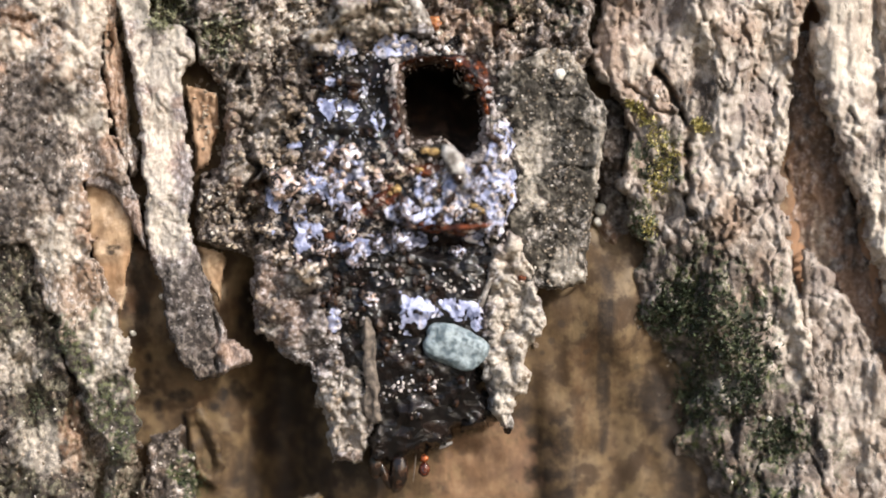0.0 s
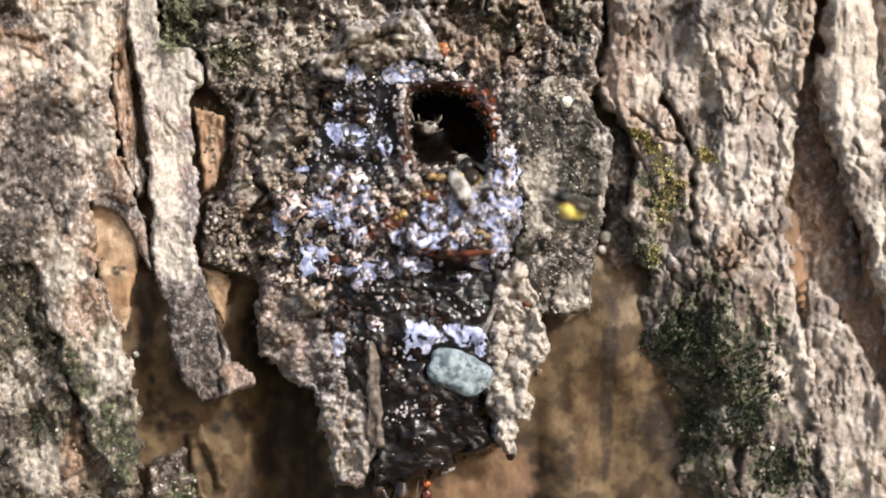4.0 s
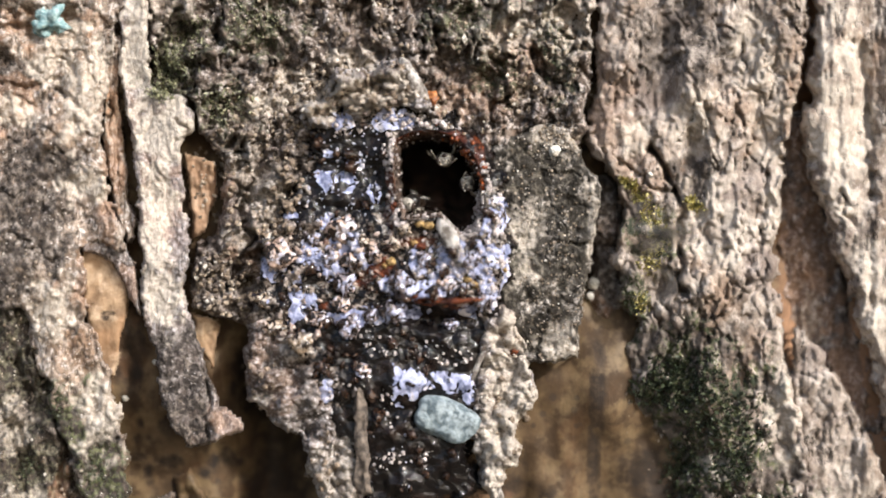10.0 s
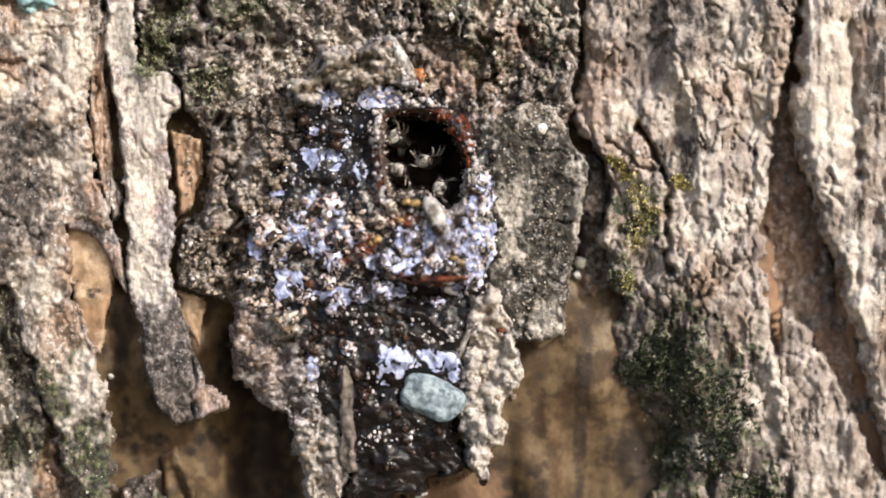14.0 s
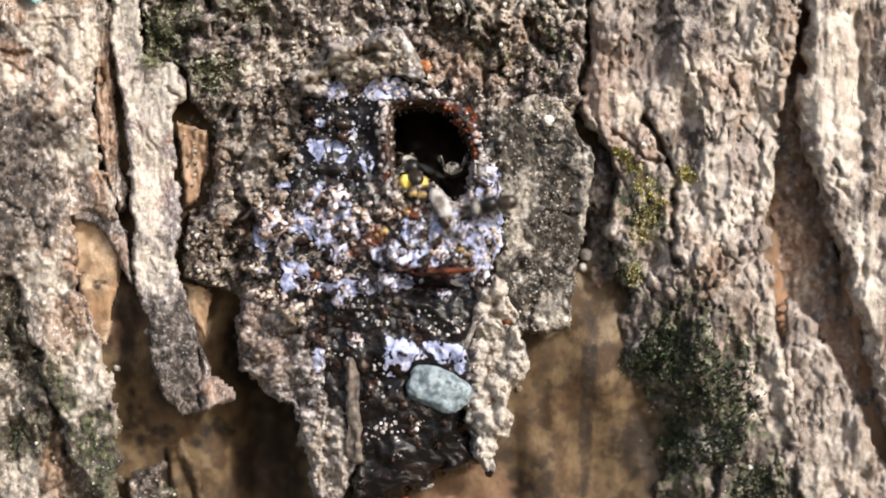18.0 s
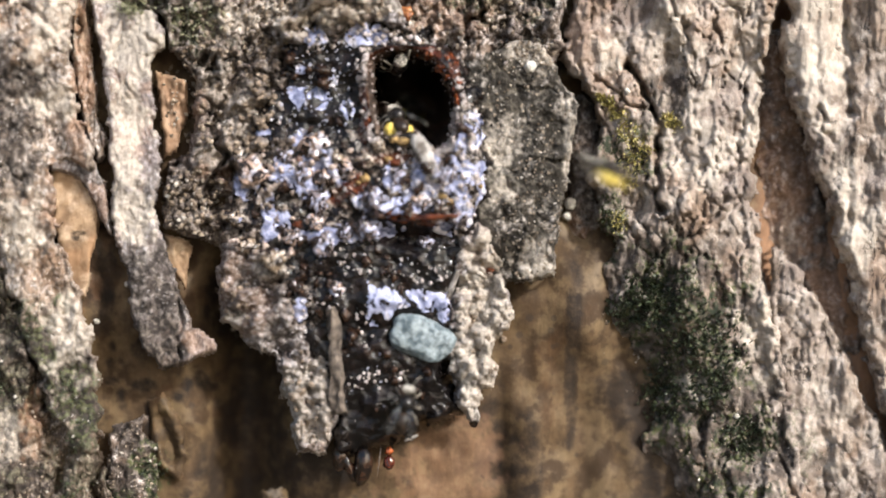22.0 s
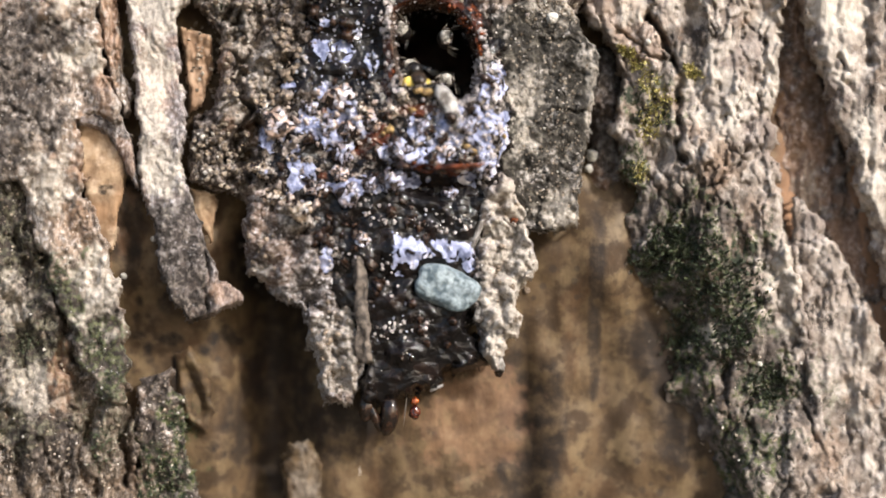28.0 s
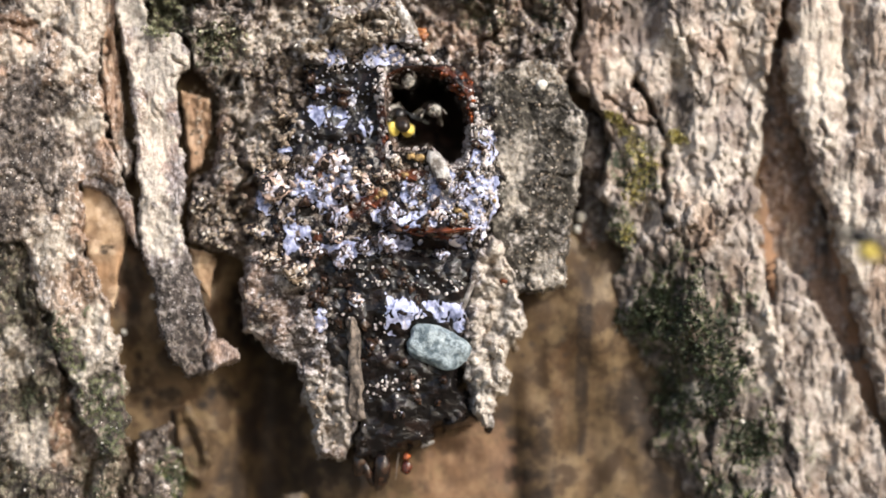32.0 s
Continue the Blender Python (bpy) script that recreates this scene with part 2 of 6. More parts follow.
CHIP = plain("grey_bark_chip", (0.12, 0.10, 0.085), (0.50, 0.47, 0.44), 2.6, 0.25, 0.0004, Specular_IOR_Level=0.5)
SPLINTER = plain("weathered_splinter", (0.05, 0.038, 0.030), (0.27, 0.215, 0.17), 7.0, 0.8, 0.0002)
WOOD = plain("weathered_wood", (0.050, 0.035, 0.024), (0.150, 0.112, 0.080), 900, 0.8, 0.0002)


def clod_material(name, crumb, pale_sheen):
    """A clod of crumbs in resin, in unit size: dark glossy joints, crumbs and a painted pale sheen."""
    n = Nodes(name)
    broad, fine = n.noise(1.3, 3, 0.5, 0.7), n.noise(2.8, 3, 0.55)
    tone = n.mix(n.step(fine, 0.36, 0.62), tuple(c * 0.35 for c in crumb), crumb)
    tone = n.mix(n.step(broad, 0.50, 0.56), tone, n.mix(n.step(fine, 0.35, 0.6), tuple(c * 0.45 for c in pale_sheen), pale_sheen))
    tone = n.mix(n.step(n.noise(1.7, 2, 0.5, 1.0), 0.45, 0.49, 1.0, 0.0), tone, (0.016, 0.010, 0.008))
    n.bump(n.calc("ADD", broad, n.calc("MULTIPLY", fine, 0.5)), 0.00018)
    return n.done(tone, n.step(fine, 0.3, 0.7, 0.10, 0.32), Specular_IOR_Level=0.5)


CLOD_PINK = clod_material("pinkish_clod", (0.56, 0.40, 0.32), (0.60, 0.57, 0.63))
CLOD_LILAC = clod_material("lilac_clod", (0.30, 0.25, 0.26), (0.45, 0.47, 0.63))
CLOD_TAN = clod_material("tan_clod", (0.36, 0.27, 0.19), (0.56, 0.49, 0.43))


def litter_material():
    """Crumbs of bark, earth and grit, each its own tone."""
    n = Nodes("mixed_crumbs")
    each = n.tree.nodes.new("ShaderNodeNewGeometry").outputs["Random Per Island"]
    tone = n.mix(n.step(each, 0.0, 0.75), (0.085, 0.062, 0.043), (0.41, 0.340, 0.265))
    tone = n.mix(n.step(each, 0.86, 0.92), tone, (0.68, 0.64, 0.57))
    return n.done(n.mix(n.step(n.noise(2600, 3), 0.35, 0.65, 0.0, 0.5), tone, (0.12, 0.09, 0.065)), 0.85, Specular_IOR_Level=0.2)


LITTER = litter_material()
MOSS = plain("dark_green_moss", (0.016, 0.024, 0.013), (0.110, 0.130, 0.066), 1600, 0.45)
MOSS_PALE = plain("pale_green_moss", (0.085, 0.092, 0.045), (0.50, 0.50, 0.32), 1600, 0.7)
MOSS_YELLOW = plain("yellow_green_moss", (0.22, 0.185, 0.050), (0.72, 0.64, 0.250), 1600, 0.7)
LICHEN = plain("white_lichen", (0.50, 0.46, 0.39), (0.84, 0.81, 0.74), 2.5, 0.8, 0.0002)
BLUE_LICHEN = plain("pale_blue_lichen", (0.16, 0.30, 0.32), (0.50, 0.66, 0.66), 2.5, 0.8, 0.0002)
BEE_BLACK = plain("black_bee_shell", (0.006, 0.005, 0.005), (0.020, 0.017, 0.015), 2500, 0.28, Specular_IOR_Level=0.3)
BEE_HAIR = plain("grey_haired_shell", (0.085, 0.076, 0.062), (0.52, 0.485, 0.42), 1300, 0.6, 0.0001)
BEE_LEG = plain("pale_haired_leg", (0.05, 0.042, 0.034), (0.36, 0.32, 0.26), 1800, 0.5)
BEE_EYE = plain("dark_eye", (0.03, 0.022, 0.018), (0.07, 0.05, 0.04), 5000, 0.15)
BEE_BELLY = plain("banded_dark_belly", (0.010, 0.007, 0.006), (0.060, 0.040, 0.027), 1400, 0.28, Specular_IOR_Level=0.35)
POLLEN = plain("yellow_pollen", (0.62, 0.45, 0.06), (0.86, 0.71, 0.20), 2600, 0.75, 0.0001)
POLLEN_ORANGE = plain("orange_pollen", (0.70, 0.16, 0.01), (0.90, 0.30, 0.03), 2600, 0.75, 0.0001)
SOIL = plain("leafy_soil", (0.07, 0.05, 0.03), (0.16, 0.13, 0.07), 9, 0.95)


def wing_material():
    n = Nodes("clear_smoky_wing")
    n.done((0.75, 0.73, 0.68), 0.25, Specular_IOR_Level=0.6)
    clear = n.tree.nodes.new("ShaderNodeBsdfTransparent")
    blend = n.tree.nodes.new("ShaderNodeMixShader")
    n.plug(n.step(n.noise(900, 2), 0.4, 0.6, 0.14, 0.32), blend.inputs[0])
    n.tree.links.new(clear.outputs[0], blend.inputs[1])
    n.tree.links.new(n.bsdf.outputs[0], blend.inputs[2])
    n.tree.links.new(blend.outputs[0], n.tree.nodes["Material Output"].inputs[0])
    return n.mat


WING = wing_material()

# ---- tools: a survey sheet of the trunk's face (u to the right, v down, about 14.6 units to the millimetre) ----
def spot(u, v, y):
    """The place of a sheet point whose depth behind the nest's front plane is y metres."""
    d = y + 0.13177
    return (0.00046 + d * (-0.00398 + 5.0368e-4 * (u - 784) + 2.6e-6 * (v - 441)), y,
            1.10509 + d * (-0.03855 - 5.0362e-4 * (v - 441) + 3.0e-6 * (u - 784)))


UNIT = 6.84e-5


def chance2(i, j, seed):
    n = (i.astype(np.int64) * 374761393 + j.astype(np.int64) * 668265263 + seed * 974711 + 12345) & 0xFFFFFFFF
    n = ((n ^ (n >> 13)) * 1274126177) & 0xFFFFFFFF
    n = ((n ^ (n >> 16)) * 2246822519) & 0xFFFFFFFF
    return ((n >> 8) & 0xFFFF) / 65535.0


def lumps(u, v, size, seed):
    """Smooth random hills, -1 to 1; size in sheet units."""
    a, b = u / size, v / size
    i, j = np.floor(a), np.floor(b)
    fu, fv = a - i, b - j
    fu, fv = fu * fu * (3 - 2 * fu), fv * fv * (3 - 2 * fv)
    n00, n10 = chance2(i, j, seed), chance2(i + 1, j, seed)
    n01, n11 = chance2(i, j + 1, seed), chance2(i + 1, j + 1, seed)
    return 2 * ((n00 * (1 - fu) + n10 * fu) * (1 - fv) + (n01 * (1 - fu) + n11 * fu) * fv) - 1


def hills(u, v, size, seed, octaves=4, gain=0.55):
    total, amount = 0, 1.0
    for k in range(octaves):
        total = total + amount * lumps(u + 37 * k, v - 53 * k, size, seed + k)
        size, amount = size / 2.03, amount * gain
    return total


def ridges(u, v, wide, tall, seed, octaves=3):
    """Upright folds with sharp crests, 0 to 1."""
    total, amount, sum_ = 0, 1.0, 0
    for k in range(octaves):
        total = total + amount * (1 - np.abs(lumps(u / wide * 10, v / tall * 10, 10 / 2.1 ** k, seed + k)))
        sum_ += amount
        amount *= 0.55
    return total / sum_


def flakes(u, v, wide, tall, seed, steps=4):
    """Layers that have broken off in steps with ragged edges, about -1 to 1."""
    n = hills(u / wide * 40, v / tall * 40, 40, seed, 4, 0.5) * steps
    k = np.floor(n)
    return (k + soft(n - k, 0.0, 0.12)) / steps


def pebbles(u, v, size, seed):
    """Round grains side by side: 1 in a grain's middle, 0 in the joints, and a chance for each grain."""
    a, b = u / size, v / size
    i0, j0 = np.floor(a), np.floor(b)
    best, who = np.full(a.shape, 9.0), np.zeros(a.shape)
    for di in (-1, 0, 1):
        for dj in (-1, 0, 1):
            i, j = i0 + di, j0 + dj
            r = (i + chance2(i, j, seed) - a) ** 2 + (j + chance2(i, j, seed + 7) - b) ** 2
            near = r < best
            best, who = np.where(near, r, best), np.where(near, chance2(i, j, seed + 13), who)
    return np.clip(1 - best, 0, 1), who


def scales(u, v, wide, tall, seed):
    """Broken blocks side by side: how far a point is from the joints, and a chance for each block."""
    a, b = u / wide, v / tall
    i0, j0 = np.floor(a), np.floor(b)
    first, second, who = np.full(a.shape, 9.0), np.full(a.shape, 9.0), np.zeros(a.shape)
    for di in (-1, 0, 1):
        for dj in (-1, 0, 1):
            i, j = i0 + di, j0 + dj
            r = np.hypot(i + chance2(i, j, seed) - a, j + chance2(i, j, seed + 7) - b)
            near = r < first
            second = np.where(near, first, np.minimum(second, r))
            first, who = np.where(near, r, first), np.where(near, chance2(i, j, seed + 13), who)
    return second - first, who


def inside(u, v, outline):
    """Distance to an outline, positive within it, in sheet units."""
    best, odd = np.full(u.shape, 1e9), np.zeros(u.shape, bool)
    for (x0, y0), (x1, y1) in zip(outline, outline[1:] + outline[:1]):
        ex, ey = x1 - x0, y1 - y0
        k = np.clip(((u - x0) * ex + (v - y0) * ey) / (ex * ex + ey * ey + 1e-9), 0, 1)
        best = np.minimum(best, (u - x0 - k * ex) ** 2 + (v - y0 - k * ey) ** 2)
        if y0 != y1:
            odd ^= ((y0 > v) != (y1 > v)) & (u < (v - y0) * ex / ey + x0)
    return np.sqrt(best) * np.where(odd, 1, -1)


def along(u, v, line):
    """Distance to an open line."""
    best = np.full(u.shape, 1e9)
    for (x0, y0), (x1, y1) in zip(line, line[1:]):
        ex, ey = x1 - x0, y1 - y0
        k = np.clip(((u - x0) * ex + (v - y0) * ey) / (ex * ex + ey * ey + 1e-9), 0, 1)
        best = np.minimum(best, (u - x0 - k * ex) ** 2 + (v - y0 - k * ey) ** 2)
    return np.sqrt(best)


def soft(x, a, b):
    k = np.clip((x - a) / (b - a), 0, 1)
    return k * k * (3 - 2 * k)


def patches(u, v, spots, seed, ragged=0.55):
    """A mask of ragged ovals (u, v, half width, half height)."""
    m = np.zeros(u.shape)
    wob = hills(u, v, 26, seed, 4, 0.6) * ragged
    for a, b, ru, rv in spots:
        m = np.maximum(m, soft(1.25 - np.hypot((u - a) / ru, (v - b) / rv) + wob, 0.0, 0.45))
    return m


LAYERS = []
CELL, U0, V0 = 4.0, -300.0, -300.0
MAPS = {}


def front(u, v, among=None):
    """The depth of the foremost surface at a sheet point, 9 where there is none."""
    i, j = int(round((v - V0) / CELL)), int(round((u - U0) / CELL))
    if not (0 <= i < 380 and 0 <= j < 550):
        return 9.0
    return min(float(m[i, j]) for key, m in MAPS.items() if among is None or key in among)


def mesh_of(name, verts, faces, material, masks=None):
    me = bpy.data.meshes.new(name)
    me.from_pydata(verts, [], faces)
    me.materials.append(material)
    me.polygons.foreach_set("use_smooth", [True] * len(me.polygons))
    for key, values in (masks or {}).items():
        me.attributes.new(key, "FLOAT", "POINT").data.foreach_set("value", np.ascontiguousarray(values, dtype=np.float32))
    return me


def under(ob, parent, label=""):
    ob.parent = parent
    if label:
        ob["label"] = label
    return ob


def part(name, bm, material, parent, label=""):
    """Links a bmesh as one mesh object under a thing or a part."""
    me = bpy.data.meshes.new(name)
    bm.to_mesh(me)
    bm.free()
    me.materials.append(material)
    me.polygons.foreach_set("use_smooth", [True] * len(me.polygons))
    return under(new(name, me), parent, label)


def relief(name, key, material, parent, box, step, depth, keep, masks, label=""):
    """A piece of surface: a grid over the sheet box, pushed to depth(u, v), kept where keep(u, v) > 0."""
    us, vs = np.arange(box[0], box[2] + step, step, float), np.arange(box[1], box[3] + step, step, float)
    u, v = np.meshgrid(us, vs)
    u, v = u + 0.35 * step * lumps(u, v, step * 2.3, 91), v + 0.35 * step * lumps(u, v, step * 2.3, 92)
    y, k = depth(u, v), keep(u, v)
    x, yy, z = spot(u, v, y)
    rows, cols = u.shape
    idx = np.arange(rows * cols).reshape(rows, cols)
    quads = np.stack([idx[:-1, :-1], idx[1:, :-1], idx[1:, 1:], idx[:-1, 1:]], -1).reshape(-1, 4)
    ok = k.ravel() > 0
    quads = quads[ok[quads].all(1)]
    used = np.unique(quads)
    renum = np.zeros(rows * cols, np.int64)
    renum[used] = np.arange(len(used))
    verts = np.stack([x.ravel(), yy.ravel(), z.ravel()], 1)[used]
    tint = {m: f(u, v).ravel()[used] for m, f in masks.items()}
    me = mesh_of(name, verts.tolist(), renum[quads].tolist(), material, tint)
    LAYERS.append(key)
    chart = np.full((380, 550), 9.0)
    i0, i1 = max(int((box[1] - V0) / CELL), 0), min(int((box[3] - V0) / CELL) + 1, 380)
    j0, j1 = max(int((box[0] - U0) / CELL), 0), min(int((box[2] - U0) / CELL) + 1, 550)
    cu, cv = np.meshgrid(U0 + CELL * np.arange(j0, j1), V0 + CELL * np.arange(i0, i1))
    chart[i0:i1, j0:j1] = np.where(keep(cu, cv) > 0, depth(cu, cv), 9.0)
    MAPS[key] = chart
    return under(new(name, me), parent, label)


def slab(name, key, outline, y, thick, shape, material, parent, step=3.0, edge=14, ragged=9, masks=None, hole=None, label=""):
    """A plate with an uneven outline: shape(u, v) is its relief towards the eye in metres, edge the width of its rounded rim."""
    seed = len(LAYERS) * 17 + 3

    def margin(u, v):
        d = inside(u, v, outline) + ragged * hills(u, v, 30, seed, 4, 0.6)
        return d if hole is None else np.minimum(d, hole(u, v))

    def depth(u, v):
        d = inside(u, v, outline) + ragged * hills(u, v, 30, seed, 4, 0.6)
        rim = np.clip(d / (edge(u, v) if callable(edge) else edge), 0, 1)
        return y - shape(u, v) * (0.35 + 0.65 * rim) + thick * (1 - np.sqrt(1 - (1 - rim) ** 2))

    us, vs = [p[0] for p in outline], [p[1] for p in outline]
    pad = ragged * 2
    box = (min(us) - pad, min(vs) - pad, max(us) + pad, max(vs) + pad)
    return relief(name, key, material, parent, box, step, depth, margin, masks or {}, label)

# ---- setting: ground and trunk ----
bm = bmesh.new()
bmesh.ops.create_grid(bm, x_segments=40, y_segments=40, size=400)
me = bpy.data.meshes.new("ground")
bm.to_mesh(me)
bm.free()
me.materials.append(SOIL)
ground = tagged(new("ground", me), "brown leafy soil round the tree", "ground", kind="structure")

trunk = tagged(new("tree_trunk"), "old tree trunk with grey-brown flaking bark, moss and lichen", "tree")
trunk.location = (0, 0, 0)
HOLE = [(706, 118), (735, 104), (775, 100), (815, 112), (845, 142), (864, 185), (868, 235), (858, 280), (832, 296), (806, 272), (790, 250), (760, 256), (722, 258), (712, 225), (704, 180)]


def out_of_hole(margin):
    return lambda u, v: -inside(u, v, HOLE) + margin


def trunk_mantle():
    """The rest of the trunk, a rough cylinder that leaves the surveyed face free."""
    radius, axis = 0.30, 0.3120
    angles, levels = np.linspace(0, 2 * math.pi, 361)[:-1], np.linspace(-0.05, 2.6, 360)
    a, z = np.meshgrid(angles, levels)
    s = a * radius / UNIT
    r = radius + 0.004 * (ridges(s, z / UNIT, 260, 1500, 5) - 0.5) + 0.002 * hills(s, z / UNIT, 300, 9, 3)
    r = r + 0.05 * np.exp(-np.clip(z, 0, 9) / 0.12)
    x, y = r * np.sin(a), axis - r * np.cos(a)
    rows, cols = a.shape
    idx = np.arange(rows * cols).reshape(rows, cols)
    nxt = np.roll(idx, -1, axis=1)
    quads = np.stack([idx[:-1], nxt[:-1], nxt[1:], idx[1:]], -1).reshape(-1, 4)
    free = ((np.abs(x) < 0.062) & (np.abs(z - 1.095) < 0.042) & (y < axis)).ravel()
    quads = quads[~free[quads].all(1)]
    me = mesh_of("outer_bark", np.stack([x.ravel(), y.ravel(), z.ravel()], 1).tolist(), quads.tolist(), BARK_RIGHT, {"dark": np.zeros(rows * cols)})
    under(new("outer_bark", me), trunk, "weathered ridged bark")
    bm = bmesh.new()
    bmesh.ops.create_circle(bm, cap_ends=True, segments=48, radius=0.305)
    bmesh.ops.translate(bm, verts=bm.verts, vec=(0, axis, 2.595))
    part("sawn_top", bm, WOOD, trunk)


trunk_mantle()


def bed_depth(u, v):
    y = 0.0090 + 0.0004 * soft(u, 330, 1080) + 0.0025 * soft(np.abs(u - 784), 700, 1100)
    y = y + 0.0034 * np.exp(-(((u - 1450 - 0.13 * (v - 300)) / 55) ** 2)) - 0.0012 * np.exp(-(((u - 990) / 60) ** 2)) * soft(v, 480, 560)
    y = y + 0.0075 * np.exp(-(((u - 500) / 62) ** 2)) * soft(v, 400, 520) + 0.0008 * soft(v, 560, 700) * (1 - soft(u, 420, 620)) + 0.0005 * np.exp(-(((u - 1075) / 30) ** 2)) + 0.0016 * np.exp(-(((u - 946 - 14 * lumps(u, v, 90, 25)) / 30) ** 2)) * soft(v, 650, 790) - 0.0040 * np.exp(-(((u - 1085) / 60) ** 2 + ((v - 560) / 110) ** 2)) + 0.0036 * np.exp(-(((u - 1085) / 34) ** 2 + ((v - 290) / 110) ** 2))
    y = y - 0.0009 * (ridges(u + 20 * lumps(u, v, 160, 22), v, 110, 520, 21, 2) - 0.5) - 0.0005 * hills(u, v, 110, 31, 3)
    return y


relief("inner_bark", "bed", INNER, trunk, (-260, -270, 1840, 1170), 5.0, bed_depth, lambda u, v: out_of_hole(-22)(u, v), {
    # long dark ovals paint shade beside plates and under the nest, among stains
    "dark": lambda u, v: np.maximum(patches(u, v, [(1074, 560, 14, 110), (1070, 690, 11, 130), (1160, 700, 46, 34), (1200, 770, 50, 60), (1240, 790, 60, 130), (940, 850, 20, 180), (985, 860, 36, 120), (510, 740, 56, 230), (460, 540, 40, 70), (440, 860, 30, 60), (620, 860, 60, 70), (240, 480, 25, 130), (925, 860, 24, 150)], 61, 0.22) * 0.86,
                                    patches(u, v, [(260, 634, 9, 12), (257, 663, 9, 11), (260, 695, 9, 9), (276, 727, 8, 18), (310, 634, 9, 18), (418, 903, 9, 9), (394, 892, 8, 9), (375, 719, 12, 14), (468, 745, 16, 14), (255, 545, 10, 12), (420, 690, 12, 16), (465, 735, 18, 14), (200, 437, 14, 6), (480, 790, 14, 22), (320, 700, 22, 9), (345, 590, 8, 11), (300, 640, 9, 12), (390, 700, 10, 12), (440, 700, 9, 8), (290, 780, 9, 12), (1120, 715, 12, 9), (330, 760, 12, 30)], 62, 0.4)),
    # the rust and chalk ovals at u 205 brighten the bed as if sunlit
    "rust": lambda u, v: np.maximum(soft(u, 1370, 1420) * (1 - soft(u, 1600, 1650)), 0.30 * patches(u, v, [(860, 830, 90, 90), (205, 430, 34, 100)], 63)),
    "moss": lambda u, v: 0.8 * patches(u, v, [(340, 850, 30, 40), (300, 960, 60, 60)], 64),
    "chalk": lambda u, v: 0.2 * patches(u, v, [(205, 430, 34, 100)], 65, 0.3)}, "smooth tan inner bark with dark specks and painted shade")


def plate_shape(rough, fold, seed, wide=40, tall=190, cracks=(), flaky=0.0006, pits=0.0, broad=0.0006, crackle=0.00045, blocks=0.0, block=(34, 62)):
    """Relief of a bark plate: broad swell, upright folds, broken layers, crumbs, pits and named cracks (line, half width, depth)."""
    def shape(u, v):
        h = broad * hills(u, v, 120 if broad < 0.0007 else 56, seed, 3) + 1.2 * fold * (ridges(u + 16 * lumps(u, v, 90, seed + 5), v, wide, tall, seed + 1) - 0.55)
        h = h + flaky * flakes(u + 8 * lumps(u, v, 30, seed + 6), v, wide * 0.9, tall * 0.5, seed + 4)
        grain, who = pebbles(u + 5 * lumps(u, v, 9, seed + 7), v + 5 * lumps(u, v, 9, seed + 11), 12, seed + 2)
        h = h + rough * (0.20 + 1.15 * soft(hills(u, v, 75, seed + 12, 3), -0.5, 0.7)) * (0.85 * hills(u, v, 34, seed + 3, 5, 0.60) + 0.16 * (grain - 0.6) * (0.2 + who))
        if blocks:
            bu, bv = u + 13 * hills(u, v, 30, seed + 21, 3), v + 13 * hills(u, v, 30, seed + 24, 3)
            gap, own = scales(bu, bv, block[0], block[1], seed + 27)
            h = h + blocks * (own - 0.5) - 0.9 * blocks * np.exp(-(gap / 0.07) ** 2) * soft(hills(u, v, 70, seed + 29, 2), -0.5, 0.2)
            gap, own = scales(bu, bv, block[0] * 0.4, block[1] * 0.4, seed + 33)
            h = h + 0.35 * blocks * (own - 0.5)
        if pits:
            h = h - pits * soft(hills(u + 22 * lumps(u, v, 34, seed + 15), 0.55 * v + 14 * lumps(u, v, 26, seed + 16), 44, seed + 8, 4, 0.6), 0.28, 0.55)
        if crackle:
            n = hills(u + 10 * lumps(u, v, 22, seed + 18), 0.20 * v, 46, seed + 17, 3, 0.5)
            h = h - crackle * np.exp(-(n / 0.036) ** 2) * soft(hills(u, v, 130, seed + 19, 2), -0.35, 0.25)
        for line, wide_, deep in cracks:
            off = along(u + 7 * hills(u, v, 26, seed + 9, 3), v + 5 * hills(u, v, 26, seed + 10, 3), list(line))
            h = h - 1.4 * deep * (0.25 + 0.75 * soft(hills(u, v, 40, seed + 13, 2), -0.4, 0.4)) * np.exp(-(off / wide_) ** 2)
        return h
    return shape


def ovals(seed, *spots, strength=1.0, ragged=0.55):
    return lambda u, v: strength * patches(u, v, spots, seed, ragged)


# the left plates
slab("bark_plate", "left_low", [(-240, 270), (90, 270), (110, 520), (150, 640), (205, 730), (246, 800), (262, 900), (256, 1160), (-240, 1160)], 0.0044, 0.0046,
     plate_shape(0.0006, 0.0009, 101, 40, 150, pits=0.0013, flaky=0.0009, blocks=0.0009, block=(30, 48), cracks=[([(82, 480), (96, 590), (140, 700), (150, 790)], 9, 0.0018), ([(190, 800), (170, 880), (190, 980)], 7, 0.0012), ([(250, 800), (236, 870), (236, 960)], 8, 0.0030)]), BARK_OLIVE, trunk, masks={
         "moss": ovals(1, (20, 520, 60, 100), (70, 720, 60, 70), (90, 560, 25, 90), (30, 870, 80, 40), (190, 850, 50, 50), strength=0.4),
         "dark": ovals(2, (30, 430, 80, 90), (100, 640, 36, 80), (30, 600, 60, 80), (20, 780, 90, 90), (80, 880, 70, 80), (60, 700, 80, 60), (80, 520, 50, 80), (10, 520, 60, 70), strength=0.9), "rust": ovals(3, (120, 770, 16, 60), strength=0.5), "chalk": ovals(4, (20, 640, 40, 50), (60, 800, 50, 40), strength=0.6)}, label="rough mossy bark plate")
